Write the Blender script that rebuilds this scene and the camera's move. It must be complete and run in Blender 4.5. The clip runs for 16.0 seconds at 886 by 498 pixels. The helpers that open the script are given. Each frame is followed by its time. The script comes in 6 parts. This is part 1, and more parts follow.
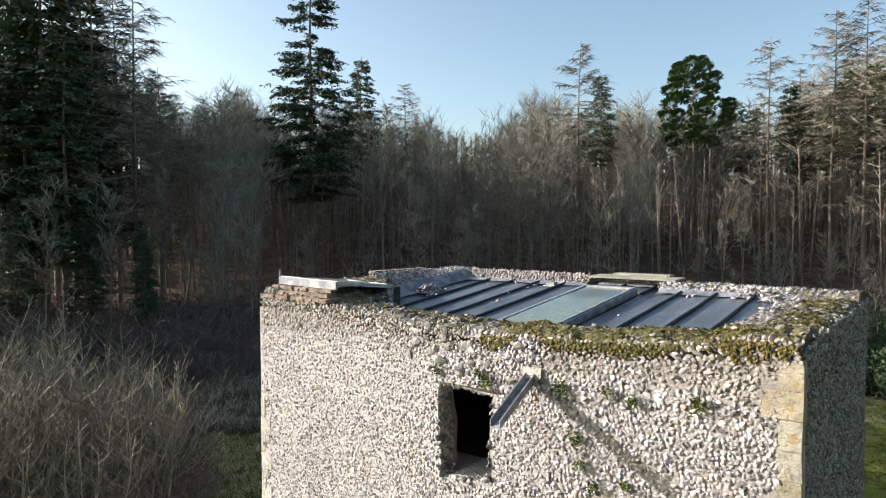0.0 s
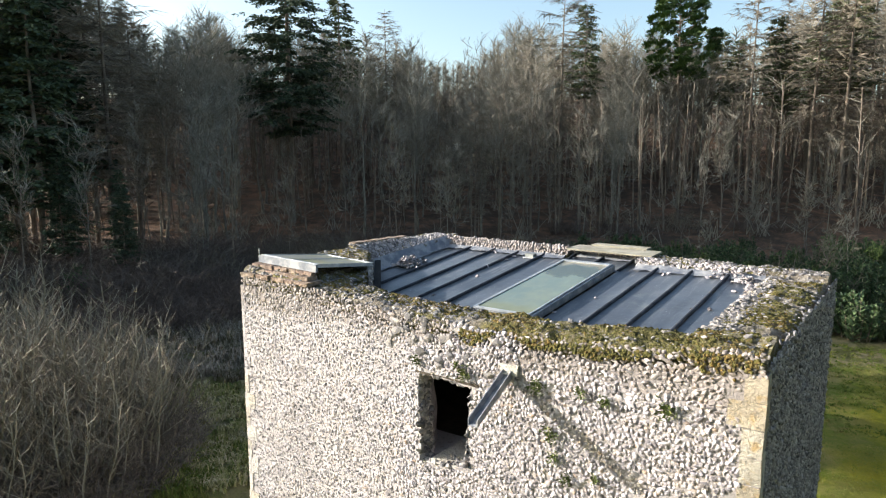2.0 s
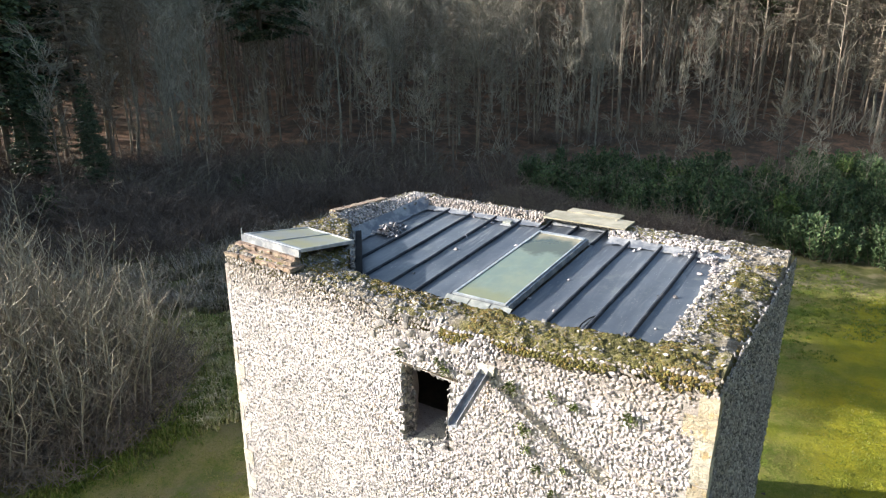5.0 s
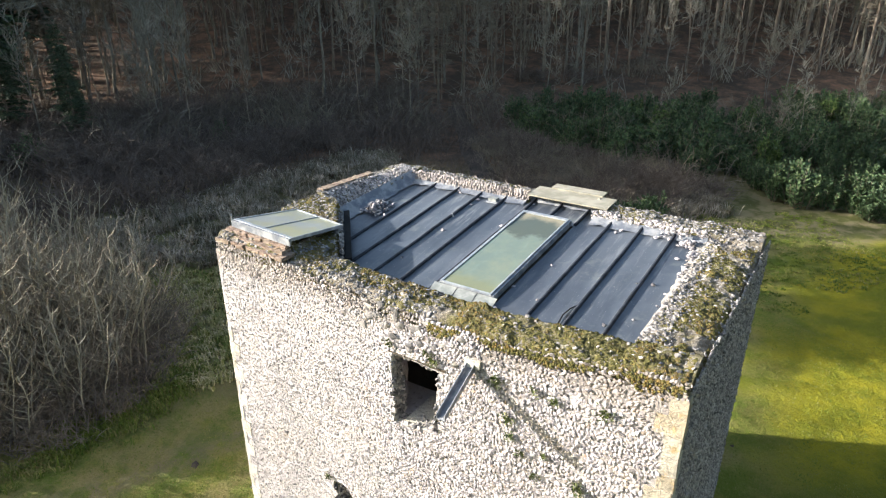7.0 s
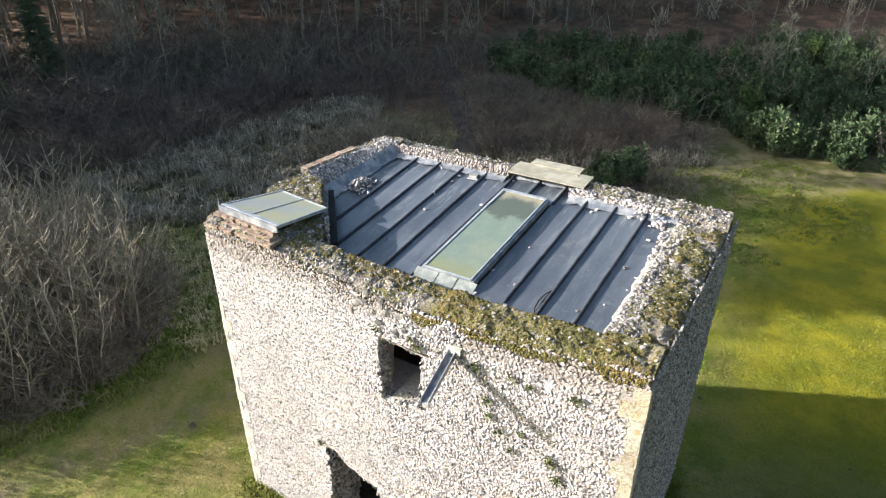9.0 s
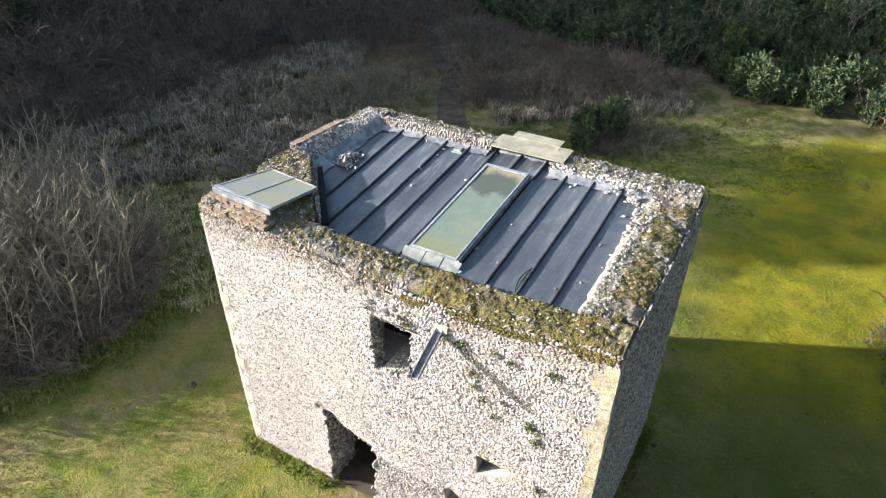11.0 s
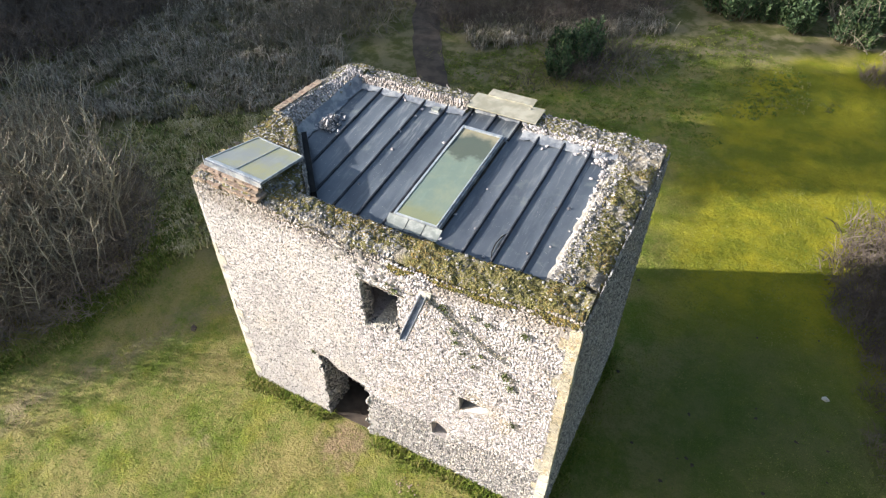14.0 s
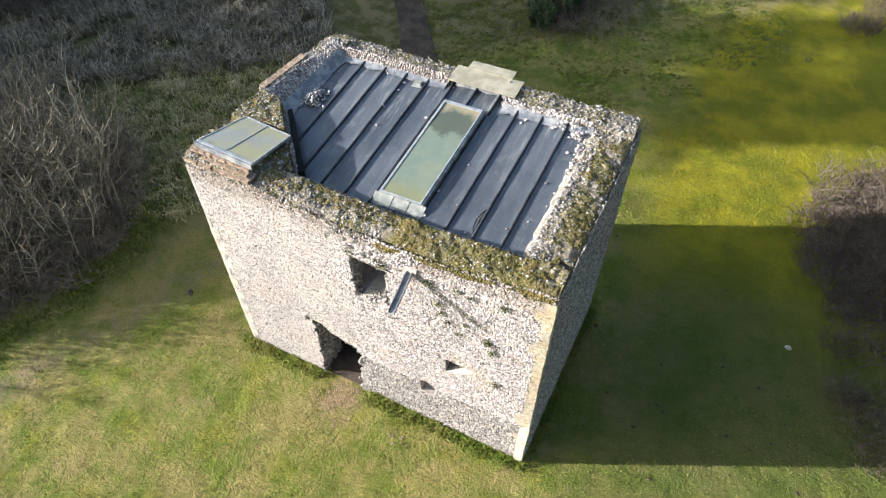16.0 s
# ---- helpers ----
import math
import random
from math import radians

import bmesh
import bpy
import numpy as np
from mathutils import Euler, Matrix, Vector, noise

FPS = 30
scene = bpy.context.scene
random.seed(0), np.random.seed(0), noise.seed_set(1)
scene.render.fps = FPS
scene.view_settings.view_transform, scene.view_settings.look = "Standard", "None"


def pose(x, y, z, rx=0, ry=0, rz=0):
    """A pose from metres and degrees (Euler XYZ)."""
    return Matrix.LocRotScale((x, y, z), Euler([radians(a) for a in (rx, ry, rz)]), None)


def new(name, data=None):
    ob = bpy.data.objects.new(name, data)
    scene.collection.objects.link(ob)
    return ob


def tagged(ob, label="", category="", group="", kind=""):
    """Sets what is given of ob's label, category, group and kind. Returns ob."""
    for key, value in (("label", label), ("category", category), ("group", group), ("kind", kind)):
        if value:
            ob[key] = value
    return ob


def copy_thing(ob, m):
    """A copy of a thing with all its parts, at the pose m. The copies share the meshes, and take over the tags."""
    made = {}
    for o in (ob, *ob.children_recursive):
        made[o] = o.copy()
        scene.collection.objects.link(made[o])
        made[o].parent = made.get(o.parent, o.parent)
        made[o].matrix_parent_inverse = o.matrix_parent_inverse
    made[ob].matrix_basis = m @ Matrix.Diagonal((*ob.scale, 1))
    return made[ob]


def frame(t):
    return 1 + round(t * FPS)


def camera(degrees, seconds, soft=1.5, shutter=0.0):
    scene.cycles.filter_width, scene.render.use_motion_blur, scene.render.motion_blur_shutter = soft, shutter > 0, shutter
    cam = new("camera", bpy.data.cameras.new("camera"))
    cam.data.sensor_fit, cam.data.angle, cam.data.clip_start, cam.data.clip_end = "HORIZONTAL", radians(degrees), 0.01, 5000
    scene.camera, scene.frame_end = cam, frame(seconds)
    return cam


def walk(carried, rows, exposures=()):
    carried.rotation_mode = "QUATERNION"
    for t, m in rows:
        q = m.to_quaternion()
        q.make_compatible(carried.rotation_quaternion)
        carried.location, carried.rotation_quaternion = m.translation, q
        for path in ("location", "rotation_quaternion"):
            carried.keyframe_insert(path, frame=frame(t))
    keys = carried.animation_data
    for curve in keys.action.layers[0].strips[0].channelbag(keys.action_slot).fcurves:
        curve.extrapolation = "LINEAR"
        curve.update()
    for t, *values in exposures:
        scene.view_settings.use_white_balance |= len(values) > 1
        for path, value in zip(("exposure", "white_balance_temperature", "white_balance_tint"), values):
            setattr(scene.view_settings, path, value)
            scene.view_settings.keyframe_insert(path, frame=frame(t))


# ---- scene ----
cam = camera(68.5, 16.0, soft=1.2)
METRES, EYE, TILT, LEAN, TURN = 9.0, 9.1, -2.0, 0.0, 36.7
ROWS = [
    (0.0, 0.0, 0.0, 0.0, 0.0, 0.0, -0.0),
    (0.5, 0.0015, -0.0005, 0.0261, -0.41, -1.63, -0.01),
    (1.0, 0.0022, 0.0005, 0.0532, -0.81, -3.27, 0.01),
    (1.5, 0.0028, 0.0014, 0.0801, -1.2, -4.87, 0.02),
    (2.0, 0.0049, 0.0022, 0.1104, -1.57, -6.39, 0.01),
    (2.5, 0.0071, 0.0022, 0.1413, -1.89, -7.95, 0.01),
    (3.0, 0.0085, -0.0018, 0.1721, -2.22, -9.48, -0.0),
    (3.5, 0.0069, -0.0042, 0.2028, -2.56, -10.97, -0.01),
    (4.0, 0.0045, -0.0047, 0.2332, -2.89, -12.49, -0.02),
    (6.5, -0.0004, 0.0028, 0.3882, -4.52, -20.19, -0.03),
    (7.0, -0.0007, 0.0015, 0.4192, -4.86, -21.68, -0.02),
    (7.5, -0.0034, -0.0012, 0.4501, -5.21, -23.16, 0.0),
    (8.0, -0.0051, -0.0015, 0.4805, -5.56, -24.64, 0.01),
    (8.5, -0.0014, -0.0017, 0.5125, -5.94, -26.1, 0.0),
    (9.0, 0.005, -0.0057, 0.5433, -6.32, -27.54, -0.01),
    (11.5, -0.002, -0.0284, 0.699, -8.19, -34.69, 0.02),
    (12.0, -0.007, -0.0317, 0.7312, -8.57, -36.11, 0.05),
    (12.5, -0.0102, -0.0327, 0.7629, -8.97, -37.54, 0.07),
    (13.0, -0.0089, -0.033, 0.795, -9.35, -38.97, 0.09),
    (13.5, -0.0062, -0.0329, 0.8288, -9.75, -40.4, 0.1),
    (14.0, -0.0029, -0.0335, 0.8624, -10.14, -41.85, 0.12),
    (14.5, 0.002, -0.0334, 0.8958, -10.51, -43.29, 0.13),
    (15.0, 0.0031, -0.0323, 0.9284, -10.88, -44.69, 0.16),
    (15.5, 0.0053, -0.033, 0.9605, -11.26, -46.04, 0.18),
    (16.0, 0.0087, -0.0347, 0.9938, -11.64, -47.41, 0.2),
]
walk(cam, [(t, pose(0, 0, EYE, TILT, LEAN, TURN) @ pose(METRES * x, METRES * y, METRES * z, 90 + pitch, roll, yaw)) for t, x, y, z, yaw, pitch, roll in ROWS], [(0.0, 0.98), (2.0, 1.2), (4.0, 1.48), (7.0, 1.5), (11.0, 1.45), (16.0, 1.38)])

# ---- light ----
SUN_AZ, SUN_EL = radians(204.3), radians(18.5)      # where the sun stands: angle from +x, height
to_sun = Vector((math.cos(SUN_AZ) * math.cos(SUN_EL), math.sin(SUN_AZ) * math.cos(SUN_EL), math.sin(SUN_EL)))
world = bpy.data.worlds.new("world")
scene.world = world
world.use_nodes = True
wn = world.node_tree.nodes
sky = wn.new("ShaderNodeTexSky")
sky.sky_type = "NISHITA"
sky.sun_disc = False
sky.sun_elevation = SUN_EL
sky.sun_rotation = radians(90) - SUN_AZ
sky.air_density, sky.dust_density, sky.ozone_density = 0.85, 2.4, 0.35
wn["Background"].inputs["Strength"].default_value = 0.13
haze = wn.new("ShaderNodeMix")                      # thin winter haze, a little greener than clear air
haze.data_type, haze.blend_type = "RGBA", "MULTIPLY"
haze.inputs["Factor"].default_value = 1.0
haze.inputs["B"].default_value = (0.97, 1.04, 1.02, 1)
world.node_tree.links.new(sky.outputs["Color"], haze.inputs["A"])
world.node_tree.links.new(haze.outputs["Result"], wn["Background"].inputs["Color"])
sun = new("sun", bpy.data.lights.new("sun", "SUN"))
sun.data.energy, sun.data.angle, sun.data.color = 5.2, radians(0.6), (1.0, 0.957, 0.91)
sun.matrix_world = (-to_sun).to_track_quat("-Z", "Y").to_matrix().to_4x4()


# ---- materials ----
class Nodes:
    """Short hand for building one node material."""

    def __init__(self, name):
        self.mat = bpy.data.materials.new(name)
        self.mat.use_nodes = True
        self.t = self.mat.node_tree
        self.bsdf = self.t.nodes["Principled BSDF"]
        self.pos = self.add("ShaderNodeTexCoord").outputs["Object"]

    def add(self, kind):
        return self.t.nodes.new(kind)

    def link(self, a, b):
        self.t.links.new(a, b)

    def world_pos(self):
        return self.add("ShaderNodeNewGeometry").outputs["Position"]

    def noise(self, scale, detail=5.0, rough=0.6, vec=None, stretch=None):
        n = self.add("ShaderNodeTexNoise")
        n.inputs["Scale"].default_value, n.inputs["Detail"].default_value, n.inputs["Roughness"].default_value = scale, detail, rough
        v = vec or self.pos
        if stretch:
            m = self.add("ShaderNodeMapping")
            m.inputs["Scale"].default_value = stretch
            self.link(v, m.inputs["Vector"])
            v = m.outputs["Vector"]
        self.link(v, n.inputs["Vector"])
        return n.outputs["Fac"]

    def ramp(self, fac, *stops):
        r = self.add("ShaderNodeValToRGB")
        el = r.color_ramp.elements
        while len(el) < len(stops):
            el.new(0.5)
        for e, (p, c) in zip(el, stops):
            e.position = p
            e.color = (*c, 1) if len(c) == 3 else c
        self.link(fac, r.inputs["Fac"])
        return r.outputs["Color"]

    def step(self, fac, a, b):
        m = self.add("ShaderNodeMapRange")
        m.interpolation_type = "SMOOTHSTEP"
        m.inputs["From Min"].default_value, m.inputs["From Max"].default_value = a, b
        self.link(fac, m.inputs["Value"])
        return m.outputs["Result"]

    def mix(self, fac, a, b, blend="MIX"):
        m = self.add("ShaderNodeMix")
        m.data_type, m.blend_type = "RGBA", blend
        for sock, val in ((m.inputs["Factor"], fac), (m.inputs["A"], a), (m.inputs["B"], b)):
            if isinstance(val, (int, float)):
                sock.default_value = val
            elif isinstance(val, tuple):
                sock.default_value = (*val, 1)
            else:
                self.link(val, sock)
        return m.outputs["Result"]

    def math(self, op, a, b=0.0):
        m = self.add("ShaderNodeMath")
        m.operation = op
        for sock, val in ((m.inputs[0], a), (m.inputs[1], b)):
            if isinstance(val, (int, float)):
                sock.default_value = val
            else:
                self.link(val, sock)
        return m.outputs[0]

    def island(self):
        return self.add("ShaderNodeNewGeometry").outputs["Random Per Island"]

    def each(self):
        return self.add("ShaderNodeObjectInfo").outputs["Random"]

    def bump(self, height, strength=0.4, dist=0.02):
        b = self.add("ShaderNodeBump")
        b.inputs["Strength"].default_value, b.inputs["Distance"].default_value = strength, dist
        self.link(height, b.inputs["Height"])
        self.link(b.outputs["Normal"], self.bsdf.inputs["Normal"])

    def out(self, color, rough=0.85, metal=0.0, spec=0.3):
        for key, val in (("Base Color", color), ("Roughness", rough), ("Metallic", metal), ("Specular IOR Level", spec)):
            if isinstance(val, tuple):
                self.bsdf.inputs[key].default_value = (*val, 1)
            elif isinstance(val, (int, float)):
                self.bsdf.inputs[key].default_value = val
            else:
                self.link(val, self.bsdf.inputs[key])
        return self.mat


def flint_material(name, rand, dark=0.0):
    """Knapped and cobble flint: white rind, grey and brown faces, dark cores."""
    n = Nodes(name)
    r = n.island() if rand == "island" else n.each()
    base = n.ramp(r, (0.0, (0.07, 0.066, 0.07)), (0.14, (0.20, 0.18, 0.185)), (0.34, (0.34, 0.308, 0.318)), (0.64, (0.45, 0.41, 0.42)), (0.93, (0.61, 0.565, 0.57)), (1.0, (0.36, 0.26, 0.19)))
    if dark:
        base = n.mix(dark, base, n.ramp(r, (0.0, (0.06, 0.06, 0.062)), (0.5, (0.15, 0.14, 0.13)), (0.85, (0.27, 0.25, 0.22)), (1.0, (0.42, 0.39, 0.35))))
    mott = n.noise(30, 4)
    col = n.mix(n.math("MULTIPLY", n.step(mott, 0.52, 0.66), 0.1 if dark > 0.75 else 0.5), base, (0.70, 0.65, 0.65))
    col = n.mix(n.math("MULTIPLY", n.step(n.noise(38, 4), 0.58, 0.68), 0.55), col, (0.13, 0.125, 0.12))
    lich = n.step(n.noise(1.3, 5), 0.6, 0.75)
    col = n.mix(n.math("MULTIPLY", lich, 0.6 if dark > 0.75 else 0.3), col, (0.20, 0.17, 0.09) if dark > 0.75 else (0.42, 0.34, 0.25))
    if not dark:
        # ochre weathering in broad patches, and an earthy tone under the eroded top
        col = n.mix(n.math("MULTIPLY", n.step(n.noise(0.55, 5, 0.7), 0.58, 0.70), 0.35), col, (0.50, 0.38, 0.22))
        sep = n.add("ShaderNodeSeparateXYZ")
        n.link(n.pos, sep.inputs[0])
        high = n.math("ADD", sep.outputs[2], n.math("MULTIPLY", n.noise(0.8, 5), 1.4))
        col = n.mix(n.math("MULTIPLY", n.step(high, 7.7, 8.2), 0.62), col, (0.24, 0.20, 0.165))
    n.bump(n.noise(60, 4), 0.35, 0.008)
    return n.out(col, 0.62, spec=0.35)


def mortar_material():
    n = Nodes("mortar")
    pale = n.ramp(n.noise(1.1, 6), (0.3, (0.37, 0.34, 0.34)), (0.55, (0.48, 0.445, 0.44)), (0.84, (0.45, 0.375, 0.30)))
    earthy = n.ramp(n.noise(1.7, 6), (0.3, (0.20, 0.175, 0.165)), (0.6, (0.32, 0.285, 0.265)), (0.82, (0.38, 0.30, 0.22)))
    sep = n.add("ShaderNodeSeparateXYZ")
    n.link(n.pos, sep.inputs[0])
    old = n.math("ADD", sep.outputs[0], n.math("MULTIPLY", n.noise(0.6, 4), 3.0))
    a = n.mix(n.math("MULTIPLY", n.step(old, 1.2, 2.6), 0.55), pale, earthy)
    high = n.math("ADD", sep.outputs[2], n.math("MULTIPLY", n.noise(0.9, 4), 0.8))
    a = n.mix(n.step(high, 7.35, 7.75), a, earthy)
    col = n.mix(n.math("MULTIPLY", n.step(n.noise(14, 6), 0.5, 0.7), 0.7), a, (0.21, 0.19, 0.17))
    n.bump(n.noise(40, 6), 0.7, 0.02)
    return n.out(col, 0.95, spec=0.15)


def crust_material():
    """The eroded core on the wall tops: earth, old mortar, lichen and thin moss."""
    n = Nodes("wall_top_crust")
    col = n.ramp(n.noise(3.2, 7, 0.75), (0.28, (0.10, 0.085, 0.06)), (0.48, (0.22, 0.19, 0.15)), (0.62, (0.36, 0.325, 0.28)), (0.8, (0.27, 0.20, 0.14)))
    col = n.mix(n.math("MULTIPLY", n.step(n.noise(1.2, 5, 0.7), 0.42, 0.56), 0.8), col, (0.15, 0.135, 0.045))
    col = n.mix(n.math("MULTIPLY", n.step(n.noise(9, 6, 0.75), 0.56, 0.66), 0.7), col, (0.43, 0.41, 0.37))
    col = n.mix(n.math("MULTIPLY", n.step(n.noise(22, 5, 0.7), 0.55, 0.66), 0.7), col, (0.07, 0.06, 0.04))
    n.bump(n.math("ADD", n.noise(14, 6, 0.75), n.math("MULTIPLY", n.noise(70, 5), 0.5)), 1.0, 0.06)
    return n.out(col, 0.95, spec=0.1)


def stone_material(name, c1, c2, c3, scale=3.0):
    n = Nodes(name)
    r = n.each()
    col = n.mix(n.step(n.noise(scale, 6), 0.38, 0.62), c1, c2)
    col = n.mix(n.step(n.noise(scale * 2.3, 5), 0.55, 0.72), col, c3)
    col = n.mix(n.math("MULTIPLY", r, 0.35), col, c3)
    col = n.mix(n.math("MULTIPLY", n.step(n.noise(13, 6, 0.7), 0.48, 0.66), 0.55), col, tuple(0.45 * k for k in c1))
    n.bump(n.noise(18, 8, 0.7), 0.9, 0.03)
    return n.out(col, 0.9, spec=0.2)


def lead_material():
    n = Nodes("lead_sheet")
    tone = n.mix(n.step(n.noise(1.1, 6, stretch=(1, 0.5, 1)), 0.35, 0.7), (0.066, 0.080, 0.102), (0.120, 0.137, 0.160))
    tone = n.mix(n.math("MULTIPLY", n.each(), 0.3), tone, (0.075, 0.08, 0.10))
    # run-off streaks down the slope, thicker towards the upper end
    sep = n.add("ShaderNodeSeparateXYZ")
    n.link(n.pos, sep.inputs[0])
    up = n.step(n.math("ADD", sep.outputs[1], n.math("MULTIPLY", n.noise(0.9, 3), 2.0)), 0.6, 3.0)
    run = n.step(n.noise(4.5, 7, 0.7, stretch=(1.8, 0.16, 1)), 0.50, 0.70)
    tone = n.mix(n.math("MULTIPLY", run, n.math("ADD", n.math("MULTIPLY", up, 0.5), 0.22)), tone, (0.34, 0.345, 0.345))
    tone = n.mix(n.math("MULTIPLY", n.step(n.noise(2.3, 6, 0.75), 0.55, 0.68), 0.45), tone, (0.20, 0.215, 0.20))
    tone = n.mix(n.step(n.noise(34, 3), 0.685, 0.73), tone, (0.46, 0.46, 0.44))
    n.bump(n.math("ADD", n.noise(2.5, 3), n.math("MULTIPLY", n.noise(17, 5), 0.15)), 0.25, 0.05)
    rough = n.add("ShaderNodeMapRange")
    rough.inputs["To Min"].default_value, rough.inputs["To Max"].default_value = 0.27, 0.50
    n.link(n.noise(2.0, 5), rough.inputs["Value"])
    return n.out(tone, rough.outputs["Result"], 0.25, spec=0.6)


def flashing_material():
    n = Nodes("lead_flashing")
    tone = n.mix(n.step(n.noise(4, 7), 0.4, 0.62), (0.15, 0.165, 0.195), (0.32, 0.325, 0.335))
    tone = n.mix(n.step(n.noise(9, 6), 0.56, 0.72), tone, (0.22, 0.24, 0.28))
    n.bump(n.noise(7, 5), 0.5, 0.03)
    return n.out(tone, 0.55, 0.15, spec=0.4)


def glass_material(name, tint, moss, rough, clear, cut=None):
    """Weathered sheet glazing: algae-green film over part-clear glass, more of it along the lower edge."""
    n = Nodes(name)
    film = n.step(n.noise(1.5, 6, 0.65), 0.36, 0.72)
    col = n.mix(film, tint, moss)
    col = n.mix(n.math("MULTIPLY", n.step(n.noise(5, 6, 0.7, stretch=(1, 0.3, 1)), 0.5, 0.75), 0.35), col, tuple(1.45 * c for c in tint))
    gloss = rough
    if cut:
        # dark brownish reflection painted at the uneven-edged upper end; yellow algae crusts the foot
        sep = n.add("ShaderNodeSeparateXYZ")
        n.link(n.pos, sep.inputs[0])
        edge = n.math("ADD", sep.outputs[1], n.math("MULTIPLY", n.noise(1.6, 5, 0.6), 1.3))
        low = n.math("SUBTRACT", 1.0, n.step(n.math("ADD", sep.outputs[1], n.math("MULTIPLY", n.noise(5, 5), 0.5)), -1.35, -0.95))
        col = n.mix(n.math("MULTIPLY", low, 0.45), col, (0.25, 0.24, 0.09))
        reflection = n.step(edge, cut, cut + 0.22)
        col = n.mix(n.math("MULTIPLY", reflection, 0.85), col, (0.085, 0.10, 0.08))
        col = n.mix(n.math("MULTIPLY", n.step(edge, cut + 0.62, cut + 1.05), 0.75), col, (0.42, 0.36, 0.24))
    n.bsdf.inputs["Transmission Weight"].default_value = clear
    n.bsdf.inputs["IOR"].default_value = 1.45
    return n.out(col, gloss, spec=0.6)


def moss_material():
    """Moss cushions: the hue drifts in patches from olive to gold and rust, each cushion a little apart."""
    n = Nodes("moss")
    r = n.island()
    patch = n.math("ADD", n.math("MULTIPLY", n.noise(0.75, 5, 0.65), 0.8), n.math("MULTIPLY", r, 0.2))
    col = n.ramp(patch, (0.32, (0.075, 0.075, 0.034)), (0.42, (0.125, 0.118, 0.045)), (0.50, (0.185, 0.165, 0.058)), (0.57, (0.235, 0.155, 0.055)), (0.66, (0.165, 0.15, 0.075)), (0.76, (0.28, 0.28, 0.20)))
    col = n.mix(n.math("MULTIPLY", n.step(r, 0.78, 0.95), 0.5), col, (0.10, 0.085, 0.05))
    col = n.mix(n.math("MULTIPLY", n.step(n.noise(60, 4), 0.5, 0.65), 0.5), col, (0.05, 0.048, 0.015))
    n.bump(n.noise(90, 4), 1.0, 0.03)
    return n.out(col, 0.95, spec=0.1)


def bark_material(name, c1, c2, lichen=0.3):
    n = Nodes(name)
    col = n.mix(n.step(n.noise(5, 5, stretch=(1, 1, 0.2)), 0.4, 0.65), c1, c2)
    col = n.mix(n.math("MULTIPLY", n.step(n.noise(0.8, 4), 0.5, 0.7), lichen), col, (0.26, 0.28, 0.20))
    col = n.mix(n.math("MULTIPLY", n.each(), 0.5), col, tuple(0.6 * c for c in c1))
    n.bump(n.noise(16, 4, stretch=(1, 1, 0.2)), 0.6, 0.03)
    return n.out(col, 0.92, spec=0.15)


def leaf_material(name, c1, c2, c3):
    n = Nodes(name)
    r = n.island()
    col = n.ramp(r, (0.0, c1), (0.55, c2), (1.0, c3))
    col = n.mix(n.math("MULTIPLY", n.each(), 0.5), col, tuple(0.6 * c for c in c1))
    n.bsdf.inputs["Transmission Weight"].default_value = 0.0
    return n.out(col, 0.65, spec=0.25)


def grass_material(name, c1, c2, c3, size=0.9):
    """Grass whose tone drifts from clump to clump, with some spread between blades."""
    n = Nodes(name)
    f = n.math("ADD", n.math("MULTIPLY", n.noise(size, 5, 0.65), 0.75), n.math("MULTIPLY", n.island(), 0.25))
    col = n.ramp(f, (0.34, c1), (0.50, c2), (0.66, c3))
    return n.out(col, 0.8, spec=0.15)


